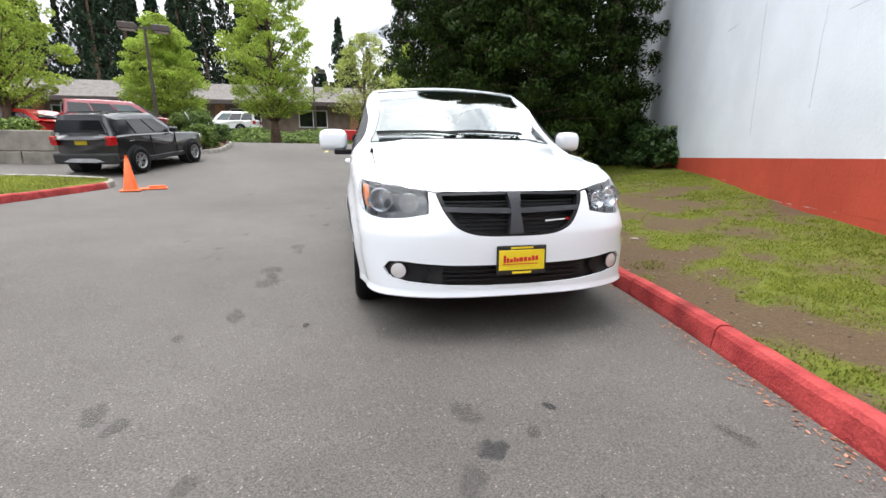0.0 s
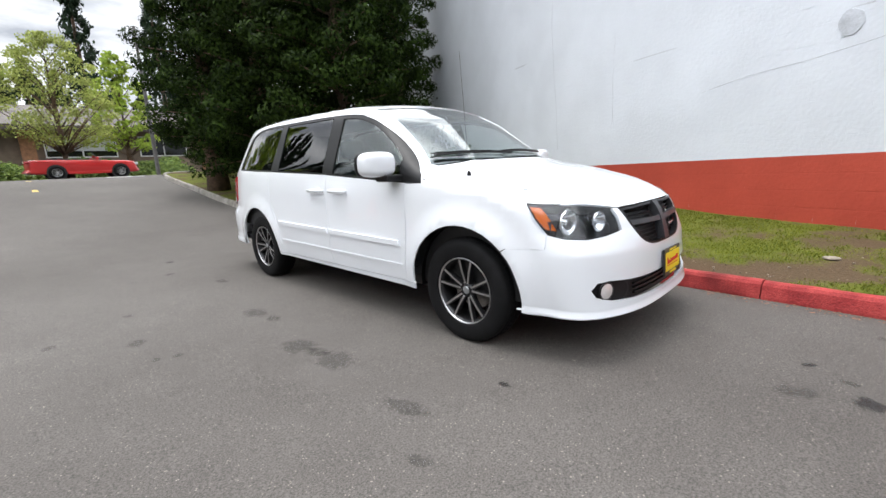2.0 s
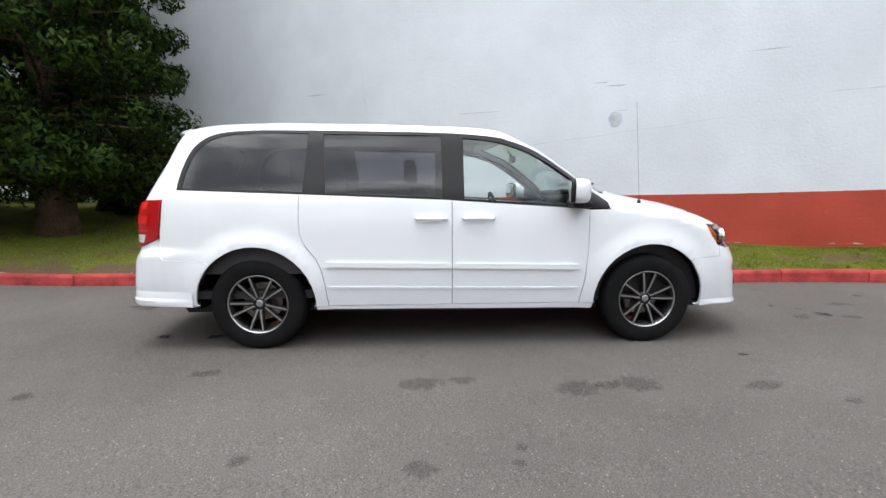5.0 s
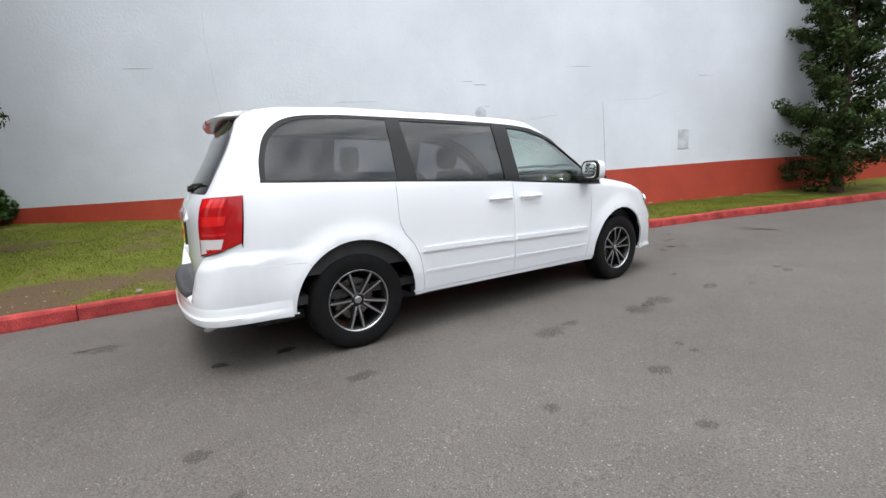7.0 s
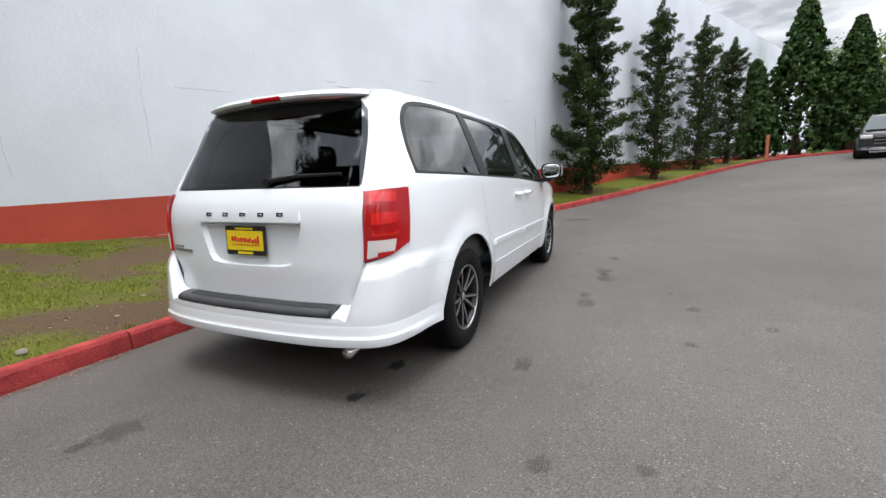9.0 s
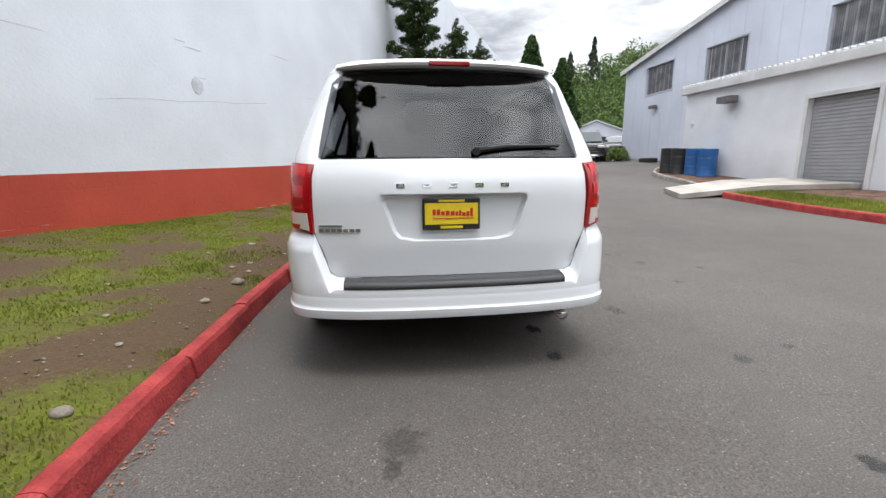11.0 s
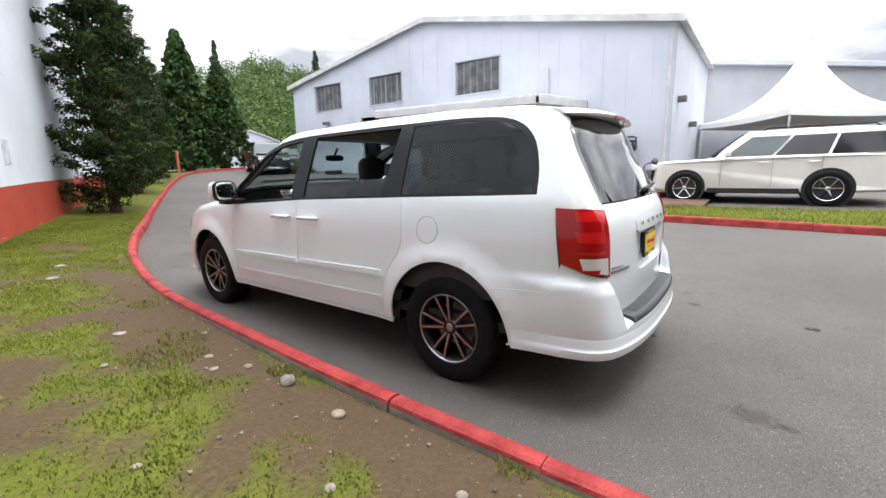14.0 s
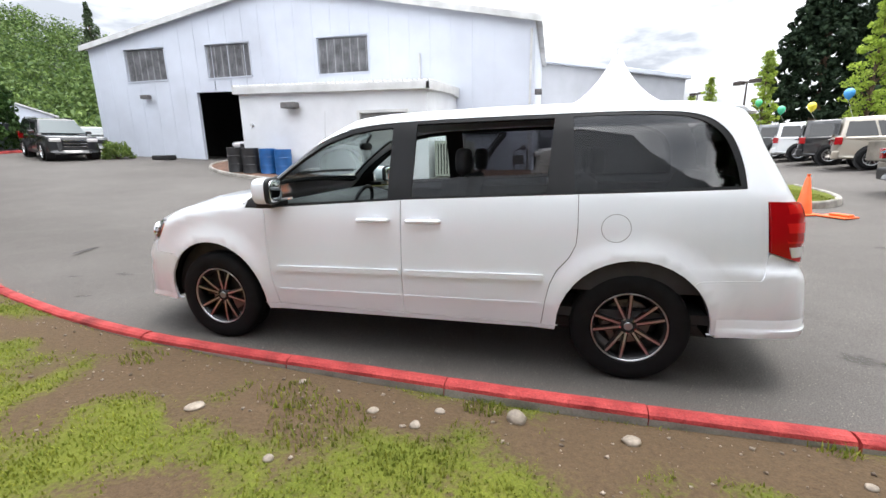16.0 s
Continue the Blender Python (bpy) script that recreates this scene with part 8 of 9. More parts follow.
# ---- low building across the street, with its hedge bank ----
def build_low_building():
    root = tagged(empty("low_building", pose(0, 0, 0)), "long low brown building with shingle roof", "building")
    Y, Z = 38.0, 2.0
    x0, x1 = -62.0, 16.0
    part("front_wall", boxes((x0, x1, Y, Y + 0.3, Z - 1, Z + 3.0)), M["brown_wall"], root, "brown timber wall")
    part("back_wall", boxes((x0, x1, Y + 11.7, Y + 12, Z - 1, Z + 3.0)), M["brown_wall"], root, "brown timber wall")
    for x in (x0, x1 - 0.3):
        part("end_wall", boxes((x, x + 0.3, Y + 0.3, Y + 11.7, Z - 1, Z + 3.0)), M["brown_wall"], root, "brown timber wall")
    bm = bmesh.new()
    e, rz = 1.3, Z + 4.9
    for ya, za, yb, zb in ((Y - e, Z + 2.75, Y + 6, rz), (Y + 12 + e, Z + 2.75, Y + 6, rz)):
        lo = [bm.verts.new(p) for p in ((x0 - 0.6, ya, za), (x1 + 0.6, ya, za), (x1 + 0.6, yb, zb), (x0 - 0.6, yb, zb))]
        hi = [bm.verts.new((v.co.x, v.co.y, v.co.z + 0.25)) for v in lo]
        bm.faces.new(lo), bm.faces.new(hi[::-1])
        for i in range(4):
            bm.faces.new((lo[i], hi[i], hi[(i + 1) % 4], lo[(i + 1) % 4]))
    bmesh.ops.recalc_face_normals(bm, faces=bm.faces)
    part("roof", bm, M["shingle"], root, "weathered brown shingle roof")
    part("fascia", boxes((x0 - 0.6, x1 + 0.6, Y - e - 0.06, Y - e, Z + 2.65, Z + 3.0)), M["fascia_brown"], root, "dark brown fascia")
    rr = random.Random(12)
    x = x0 + 2
    k = 0
    while x < x1 - 4:
        w = rr.choice((2.4, 3.2, 4.0))
        win = part("window", boxes((x, x + w, Y - 0.06, Y - 0.02, Z + 0.9, Z + 2.3)), M["far_glass"], root, "dark window with pale frame")
        for xa in (x - 0.08, x + w / 2 - 0.04, x + w):
            part("frame", boxes((xa, xa + 0.08, Y - 0.10, Y - 0.01, Z + 0.82, Z + 2.38)), M["roof_steel"], win, "pale frame")
        for za in (Z + 0.82, Z + 2.3):
            part("frame", boxes((x, x + w, Y - 0.10, Y - 0.01, za, za + 0.08)), M["roof_steel"], win, "pale frame")
        if k % 3 == 1:
            part("blind", boxes((x + 0.05, x + w - 0.05, Y - 0.075, Y - 0.062, Z + 1.3, Z + 2.28)), M["blind"], win, "pale blind behind the glass")
        x += w + rr.choice((1.6, 2.4, 3.4))
        if k % 2:
            part("brick_pier", boxes((x - 1.3, x - 0.5, Y - 0.25, Y - 0.012, Z - 1, Z + 2.7)), M["orange_brick"], root, "orange-brown brick pier")
        k += 1
    return root


M["brown_wall"] = pbr("brown_stained_timber", (0.16, 0.12, 0.09), 0.8, var=0.25, scale=1.5, bump=0.3, bscale=20)
M["orange_brick"] = pbr("orange_brick", (0.30, 0.15, 0.08), 0.85, var=0.25, scale=4, bump=0.4, bscale=30)
M["shingle"] = pbr("weathered_shingles", (0.13, 0.115, 0.105), 0.9, var=0.3, scale=3, bump=0.8, bscale=18, stain=0.5, dist=0.03)
M["fascia_brown"] = pbr("dark_fascia", (0.06, 0.045, 0.04), 0.7, var=0.15)
M["blind"] = pbr("pale_blind", (0.50, 0.52, 0.55), 0.8, var=0.08, scale=2)
build_low_building()


def hedge_bank(name, x0, x1, y0, y1, z, h, seed, label, n=420):
    root = tagged(new(name, None), label, "hedge", kind="stuff")
    r = np.random.RandomState(seed)
    C = np.stack([x0 + (x1 - x0) * r.rand(n), y0 + (y1 - y0) * r.rand(n), np.zeros(n)], 1)
    C[:, 2] = z + h * ((C[:, 1] - y0) / (y1 - y0)) * (0.9 + 0.2 * np.sin(C[:, 0] * 1.3)) + 0.05
    leaf_cloud("foliage", C, np.full(n, 0.48), 40, 0.13, M["hedge_leaf"], root, seed, squash=0.7)
    bm = bmesh.new()
    lo = [bm.verts.new(p) for p in ((x0, y0, z - 0.3), (x1, y0, z - 0.3), (x1, y1, z + h - 0.1), (x0, y1, z + h - 0.1), (x1, y1, z - 0.5), (x0, y1, z - 0.5))]
    bm.faces.new(lo[:4]), bm.faces.new((lo[3], lo[2], lo[4], lo[5]))
    part("bank", bm, M["bark_mulch"], root)


hedge_bank("hedge_bank", -12.5, 6.5, 29.0, 32.5, 1.3, 0.95, 61, "ivy-green hedge bank beyond the street", 700)
hedge_bank("hedge_bank", -40.0, -12.5, 30.0, 33.0, 1.3, 0.9, 62, "ivy-green hedge bank beyond the street", 500)
hedge_bank("hedge_bank", 6.5, 26.0, 22.0, 25.0, 1.25, 2.2, 63, "tall hedge behind the cedars", 500)

# ---- sales side: grey building, marquee, balloons ----
M["grey_stucco"] = pbr("grey_stucco", (0.40, 0.41, 0.45), 0.8, var=0.06, scale=0.7, bump=0.2, stain=0.15)
gb = tagged(empty("showroom", pose(-25.4, 0.65, 0.6, 0, 0, 134.2)), "plain grey showroom building behind the marquee", "building")
part("front_wall", boxes((-3.0, 14.2, 0.0, 0.4, 0, 6.0)), M["grey_stucco"], gb, "grey stucco wall")
part("side_wall", boxes((13.8, 14.2, 0.4, 14.0, 0, 6.0)), M["grey_stucco"], gb, "grey stucco wall")
part("parapet", boxes((-3.0, 14.5, -0.3, 14.0, 6.01, 6.3), bevel=0.02), M["steel_white"], gb, "pale steel parapet cap")
part("glazed_front", boxes((3.0, 13.0, -0.04, 0.0, 0.3, 2.8)), M["far_glass"], gb, "dark glazed shopfront")
for i in range(6):
    part("mullion", boxes((3.0 + i * 1.98, 3.08 + i * 1.98, -0.10, -0.04, 0.3, 2.8)), M["lamp_grey"], gb, "dark mullion")
shed = tagged(empty("white_shed", pose(-21.7, -40.0, ground_z(-21.7, -40) - 0.1, 0, 0, 149)), "small white gabled shed with a dark open doorway", "building")
for nm, bx in (("front_wall", ((-2.6, -1.1, -0.1, 0.1, 0, 2.9), (1.1, 2.6, -0.1, 0.1, 0, 2.9), (-1.1, 1.1, -0.1, 0.1, 2.3, 2.9))), ("side_wall", ((-2.6, -2.4, 0.1, 7.0, 0, 2.9),)), ("side_wall", ((2.4, 2.6, 0.1, 7.0, 0, 2.9),)), ("back_wall", ((-2.4, 2.4, 6.8, 7.0, 0, 2.9),))):
    part(nm, boxes(*bx), M["steel_white"], shed, "white steel wall")
bm = bmesh.new()
gv = [bm.verts.new(p) for p in ((-2.6, -0.1, 2.9), (2.6, -0.1, 2.9), (0, -0.1, 3.9), (-2.6, 0.1, 2.9), (2.6, 0.1, 2.9), (0, 0.1, 3.9))]
for f in ((0, 1, 2), (5, 4, 3), (0, 2, 5, 3), (1, 4, 5, 2), (0, 3, 4, 1)):
    bm.faces.new([gv[i] for i in f])
part("gable", bm, M["steel_white"], shed, "white steel gable")
for sx in (-1, 1):
    bm = bmesh.new()
    q = [bm.verts.new(p) for p in ((0, -0.3, 3.95), (0, 7.2, 3.95), (sx * 2.85, 7.2, 2.85), (sx * 2.85, -0.3, 2.85))]
    q2 = [bm.verts.new((v.co.x, v.co.y, v.co.z + 0.12)) for v in q]
    bm.faces.new(q), bm.faces.new(q2[::-1])
    for i in range(4):
        bm.faces.new((q[i], q[(i + 1) % 4], q2[(i + 1) % 4], q2[i]))
    bmesh.ops.recalc_face_normals(bm, faces=bm.faces)
    part("roof", bm, M["roof_steel"], shed, "white steel roof")


def marquee(x, y, z, turn):
    root = tagged(empty("marquee", pose(x, y, z, 0, 0, turn)), "white peaked marquee on steel legs", "tent")
    h0, h1, hw = 2.75, 6.0, 3.1
    bm = bmesh.new()
    n, rings = 48, 14
    rows = []
    for k in range(rings + 1):
        f = k / rings
        row = []
        for i in range(n):
            t = 2 * math.pi * i / n
            c, s = math.cos(t), math.sin(t)
            sq = 1 / max(abs(c), abs(s))
            rr_ = hw * f
            shape = 1 + (sq - 1) * f ** 1.2
            corner = (sq - 1) / 0.414
            zz = h1 - (h1 - h0) * (1 - (1 - f) ** 2.1) - 0.10 * f * (1 - corner) * math.sin(math.pi * f * 0.5)
            row.append(bm.verts.new((rr_ * shape * c, rr_ * shape * s, zz)))
        rows.append(row)
    rows.append([bm.verts.new((v.co.x * 1.003, v.co.y * 1.003, v.co.z - 0.25)) for v in rows[-1]])
    for a, b in zip(rows[1:], rows[2:]):
        for i in range(n):
            bm.faces.new((a[i], a[(i + 1) % n], b[(i + 1) % n], b[i]))
    bm.faces.new(rows[1])
    for v in rows[0]:
        bm.verts.remove(v)
    bmesh.ops.recalc_face_normals(bm, faces=bm.faces)
    cv = part("canopy", bm, M["canvas"], root, "white canvas canopy with a valance", smooth=True)
    cv.data.set_sharp_from_angle(angle=radians(50))
    for sx in (-1, 1):
        for sy in (-1, 1):
            bm = bmesh.new()
            tube(bm, (sx * (hw - 0.06), sy * (hw - 0.06), 0), (sx * (hw - 0.06), sy * (hw - 0.06), h0 - 0.1), 0.04, n=10)
            lg = part("leg", bm, M["roof_steel"], root, "pale steel leg")
            part("foot_plate", boxes((sx * (hw - 0.06) - 0.16, sx * (hw - 0.06) + 0.16, sy * (hw - 0.06) - 0.16, sy * (hw - 0.06) + 0.16, 0, 0.02)), M["roof_steel"], lg)
    bm = bmesh.new()
    tube(bm, (0, 0, h1 - 1.6), (0, 0, h1 + 0.05), 0.05, 0.03, 10)
    part("king_pole", bm, M["roof_steel"], root)


M["canvas"] = pbr("white_canvas", (0.82, 0.82, 0.80), 0.7, var=0.03, scale=1.5, bump=0.1, bscale=8)
marquee(-22.9, 4.2, 0.72, 38)
for i, (x, y, z, c) in enumerate(((-24.4, 11.85, 3.77, (0.08, 0.50, 0.20)), (-22.0, 11.95, 3.2, (0.06, 0.45, 0.25)), (-19.2, 11.9, 3.1, (0.75, 0.65, 0.04)), (-30.0, 11.5, 3.8, (0.75, 0.65, 0.04)), (-16.6, 11.8, 3.35, (0.05, 0.30, 0.65)), (-14.0, 11.8, 3.45, (0.05, 0.30, 0.65)))):
    bl = tagged(empty("balloon", pose(x, y, z)), "glossy coloured balloon tied over the sales lot", "balloon", group="balloons")
    bm = bmesh.new()
    lathe(bm, [(0.0, 0.20), (0.08, 0.185), (0.15, 0.12), (0.175, 0.03), (0.15, -0.08), (0.09, -0.17), (0.02, -0.225), (0.025, -0.245), (0.0, -0.245)], 20, "z")
    part("skin", bm, plain("balloon_%d" % i, c, 0.25, coat=0.5), bl, smooth=True)
    bm = bmesh.new()
    tube(bm, (0, 0, -0.24), (0.05, 0.3, -(z - ground_z(x, y) - 1.55)), 0.006, n=5)
    part("string", bm, M["paint_white"], bl)
big_cedar = [(-41, 22.6, 17, 4.4), (-47, 30, 17, 4.4)]
for i, (x, y, h, r_) in enumerate(big_cedar):
    cone_tree("cedar_tree", x, y, 1.5, h, r_, 300 + i, M["fir"], "large dark conifer beyond the sales lot", n=2000, per=26, size=0.2, group="conifers beyond the lot", ragged=0.4)
for i, (x, y, h, r_) in enumerate(((-36.0, 16.6, 7.2, 0.8), (-50, 17.0, 7.4, 0.9), (-25, 17.2, 7.5, 0.95), (-62, 18.5, 7, 1.0))):
    leafy_tree("birch_tree", x, y, 1.2, h, r_, 320 + i, M["spring_leaf"], "slim bright green young tree", 70, 90, 0.085, stem=0.8, group="young lot trees", tuft=0.5)
for i, (x0, x1, y) in enumerate(((-75, -30, 42),)):
    hedge_bank("far_hedge", x0, x1, y, y + 4, 1.5, 3.0, 71, "green trees along the far street", 400)


# ---- small things round the workshop ----
def traffic_cone(x, y, z, turn=0):
    root = tagged(empty("traffic_cone", pose(x, y, z, 0, 0, turn)), "orange traffic cone standing at the kerb end", "cone")
    part("base", boxes((-0.19, 0.19, -0.19, 0.19, 0, 0.035), bevel=0.015, segs=2), M["orange"], root)
    bm = bmesh.new()
    lathe(bm, [(0.145, 0.03), (0.135, 0.06), (0.035, 0.70), (0.025, 0.71), (0.018, 0.69)], 24, "z")
    part("body", bm, M["orange"], root, smooth=True)
    bm = bmesh.new()
    tube(bm, (0, 0, 0.70), (0, 0, 0.76), 0.02, 0.03, 10)
    part("tip", bm, M["orange"], root)


traffic_cone(-5.75, 5.65, ground_z(-5.75, 5.65), 15)
fallen = tagged(empty("cone_base", pose(-5.45, 6.05, ground_z(-5.45, 6.05), 0, 0, 30)), "flat orange cone base lying on the asphalt", "cone")
part("plate", boxes((-0.24, 0.24, -0.17, 0.17, 0, 0.03), (-0.10, 0.22, -0.08, 0.06, 0.03, 0.075), bevel=0.012, segs=2), M["orange"], fallen)


def drum(x, y, z, mat, label):
    root = tagged(empty("steel_drum", pose(x, y, z, 0, 0, x * 40)), label, "drum", group="drums by the annex")
    bm = bmesh.new()
    lathe(bm, [(0.0, 0.86), (0.27, 0.86), (0.285, 0.88), (0.295, 0.87), (0.29, 0.84), (0.29, 0.60), (0.302, 0.585), (0.29, 0.57), (0.29, 0.31), (0.302, 0.295), (0.29, 0.28), (0.29, 0.03), (0.298, 0.015), (0.29, 0.0), (0.0, 0.0)], 28, "z")
    b = part("shell", bm, mat, root, smooth=True)
    b.data.set_sharp_from_angle(angle=radians(35))
    bm = bmesh.new()
    tube(bm, (0.15, 0, 0.86), (0.15, 0, 0.885), 0.03, n=10)
    part("bung", bm, M["lamp_grey"], root)


M["drum_black"] = pbr("black_drum", (0.02, 0.02, 0.022), 0.45, var=0.3, scale=4, bump=0.1)
M["drum_blue"] = pbr("blue_drum", (0.015, 0.10, 0.30), 0.4, var=0.15, scale=4, bump=0.1)
for x, y, m, l in ((-9.95, -10.2, "drum_black", "black steel drum standing on bark"), (-9.9, -9.55, "drum_black", "black steel drum standing on bark"), (-10.0, -8.9, "drum_blue", "blue plastic drum standing on bark"), (-9.95, -8.25, "drum_blue", "blue plastic drum standing on bark")):
    drum(x, y, ground_z(x, y) + 0.10, M[m], l)


def ac_unit(x, y, z, w, label):
    root = tagged(empty("condenser_unit", pose(x, y, z)), label, "air conditioner", group="condensers")
    part("casing", boxes((-w / 2, w / 2, -0.42, 0.42, 0.05, 1.18), bevel=0.012), M["beige_metal"], root, "pale green-beige metal casing")
    part("lid", boxes((-w / 2 - 0.015, w / 2 + 0.015, -0.435, 0.435, 1.182, 1.22), bevel=0.01), M["beige_metal"], root)
    for i in range(8):
        yy = -0.36 + i * 0.098
        part("fin", boxes((w / 2 + 0.001, w / 2 + 0.028, yy, yy + 0.05, 0.12, 1.12), bevel=0.004), M["beige_metal"], root)
    part("coil", boxes((w / 2 - 0.01, w / 2 + 0.004, -0.38, 0.40, 0.12, 1.12)), M["black_plastic"], root, "dark coil behind the fins")
    part("service_panel", boxes((-0.05, w / 2 - 0.06, 0.421, 0.440, 0.15, 0.62), bevel=0.01), M["black_plastic"], root, "black service opening")
    for k in (-0.2, 0.12):
        bm = bmesh.new()
        tube(bm, (k, 0, 1.22), (k, 0, 1.45), 0.12, 0.12, 16)
        part("vent_stack", bm, M["chrome_dull"], root, "dull metal vent stack")


M["beige_metal"] = pbr("beige_metal", (0.40, 0.42, 0.37), 0.55, var=0.1, scale=3, bump=0.05, stain=0.25)
M["chrome_dull"] = plain("dull_zinc", (0.42, 0.42, 0.42), 0.4, 0.8)
padz = ground_z(-12, -2.3) + 0.13
pad = raw("equipment_pad", [(-14.2, -2.95, padz), (-10.4, -2.95, padz), (-10.2, -1.75, padz), (-14.2, -1.75, padz)], [(0, 1, 2, 3)], M["concrete"])
sm = pad.modifiers.new("thick", "SOLIDIFY")
sm.thickness, sm.offset = 0.15, -1
tagged(pad, "concrete slab under the condensers", "slab", kind="structure")
for x, w in ((-11.0, 0.95), (-12.05, 0.9), (-13.1, 0.9)):
    ac_unit(x, -2.42, padz, w, "pale metal condenser unit on a concrete slab")
rack = tagged(empty("pipe_run"), "black insulated pipes running to the wall", "pipes")
for dz, r_ in ((0, 0.055), (0.14, 0.05), (0.30, 0.035)):
    bm = bmesh.new()
    pipe(bm, curve([(-10.7, -1.88, padz + 0.55 + dz * 0.4), (-13.2, -1.85, padz + 0.50 + dz * 0.5), (-14.0, -1.6, padz + 0.55 + dz), (-14.35, -1.2, padz + 1.1 + dz), (-14.6, -0.9, padz + 1.55 + dz), (-14.75, -1.6, padz + 1.6 + dz), (-14.78, -2.6, padz + 1.6 + dz)], 4), r_, 8)
    part("pipe", bm, M["black_plastic"], rack, "black insulated pipe", smooth=True)
meter = tagged(empty("gas_meter", pose(-14.3, -0.35, ground_z(-14.3, -0.4) + 0.1)), "grey gas meter with bent pipes", "gas meter")
part("meter_body", boxes((-0.15, 0.15, -0.22, 0.22, 0.25, 0.62), bevel=0.06, segs=3), M["lamp_grey"], meter, "grey meter body")
bm = bmesh.new()
pipe(bm, [(0, -0.15, 0), (0, -0.15, 0.75), (0, 0.0, 0.85), (0, 0.35, 0.85), (0, 0.38, 0.0)], 0.03, 8)
part("pipe", bm, M["lamp_grey"], meter, "grey gas pipe")
bm = bmesh.new()
lathe(bm, [(0.0, 0.05), (0.10, 0.04), (0.12, 0.0), (0.10, -0.04), (0.0, -0.05)], 16, "x", (0.05, 0.2, 0.9))
part("regulator", bm, M["lamp_grey"], meter, smooth=True)
gate = tagged(empty("marker_post", pose(-8.6, -25.6, ground_z(-8.6, -25.6))), "orange-red marker post at the bend", "post")
part("post", boxes((-0.07, 0.07, -0.07, 0.07, 0, 1.35), bevel=0.015), pbr("faded_orange_paint", (0.55, 0.14, 0.08), 0.7, var=0.2, scale=5), gate)
drain = tagged(empty("wheel_chock", pose(-13.6, -17.3, ground_z(-13.6, -17.3))), "dark low box at the workshop wall", "box")
part("box", boxes((-0.25, 0.25, -0.5, 0.5, 0, 0.22), bevel=0.03), M["black_plastic"], drain)


# ---- wall details ----
def wall_plate(name, a, z, w, h, thick, mat, label, jag=0.0, seed=0):
    rr = random.Random(seed)
    n = 22 if jag else 4
    bm = bmesh.new()
    ring = []
    for i in range(n):
        if jag:
            t = 2 * math.pi * i / n
            q = 1 + jag * rr.uniform(-1, 1)
            ring.append((w / 2 * math.cos(t) * q, h / 2 * math.sin(t) * q))
        else:
            ring.append(((-w / 2, -h / 2), (w / 2, -h / 2), (w / 2, h / 2), (-w / 2, h / 2))[i])
    lo = [bm.verts.new((*wall_xy(a + u, 0.003), z + v)) for u, v in ring]
    hi = [bm.verts.new((*wall_xy(a + u * 0.98, 0.003 + thick), z + v * 0.98)) for u, v in ring]
    bm.faces.new(hi)
    for i in range(n):
        bm.faces.new((lo[i], lo[(i + 1) % n], hi[(i + 1) % n], hi[i]))
    bmesh.ops.recalc_face_normals(bm, faces=bm.faces)
    return part(name, bm, mat, wall_east, label)


M["patch_grey"] = pbr("grey_patched_paint", (0.55, 0.575, 0.62), 0.8, var=0.15, scale=6, bump=0.4, bscale=50)
M["bare_concrete"] = pbr("bare_chipped_concrete", (0.45, 0.42, 0.38), 0.9, var=0.25, scale=12, bump=0.6, bscale=90)
M["crack"] = pbr("hairline_crack", (0.52, 0.54, 0.58), 0.9, var=0.2)
wall_plate("wall_vent", 4.72, 1.83, 0.26, 0.42, 0.014, M["patch_grey"], "pale grey blanked vent")
wall_plate("wall_patch", 0.0, 2.48, 0.24, 0.26, 0.010, M["patch_grey"], "round patched hole, painted over", 0.08, 4)
for k, (a, z, l) in enumerate(((0.0, 3.05, 0.34), (-0.25, 3.12, 0.25), (0.1, 2.62, 0.2), (2.2, 3.4, 0.5), (-2.6, 2.75, 0.9), (5.2, 3.2, 0.4), (-6.5, 3.4, 0.5))):
    wall_plate("wall_scar", a, z, l, 0.016, 0.003, M["crack"], "thin scar in the paint", 0.3, 30 + k)


def crack_line(pts, seed):
    rr = random.Random(seed)
    bm = bmesh.new()
    P = []
    for (a0, z0), (a1, z1) in zip(pts, pts[1:]):
        for k in range(6):
            f = k / 6
            P.append((*wall_xy(a0 + (a1 - a0) * f + rr.uniform(-0.012, 0.012), 0.004), z0 + (z1 - z0) * f))
    pipe(bm, P, 0.0035, 5)
    part("hairline_crack", bm, M["crack"], wall_east, "thin dark hairline crack")


crack_line([(1.7, 2.42), (0.8, 2.30), (0.4, 2.28), (-0.4, 2.18), (-1.0, 2.15), (-1.8, 2.02)], 1)
crack_line([(-5.2, 5.0), (-5.25, 4.0), (-5.15, 2.9), (-5.05, 2.0), (-5.0, 1.3)], 2)
crack_line([(-3.4, 1.7), (-3.42, 2.6), (-3.4, 3.4)], 3)
crack_line([(3.0, 2.7), (3.8, 2.72), (4.4, 2.9)], 4)
rr = random.Random(17)
for k in range(46):
    a = rr.uniform(-9.5, 8)
    wall_plate("paint_chip", a, wall_base(a) + rr.uniform(0.005, 0.06), rr.uniform(0.08, 0.34), rr.uniform(0.03, 0.09), 0.005, M["bare_concrete"], "flaked paint showing pale concrete", 0.35, 100 + k)


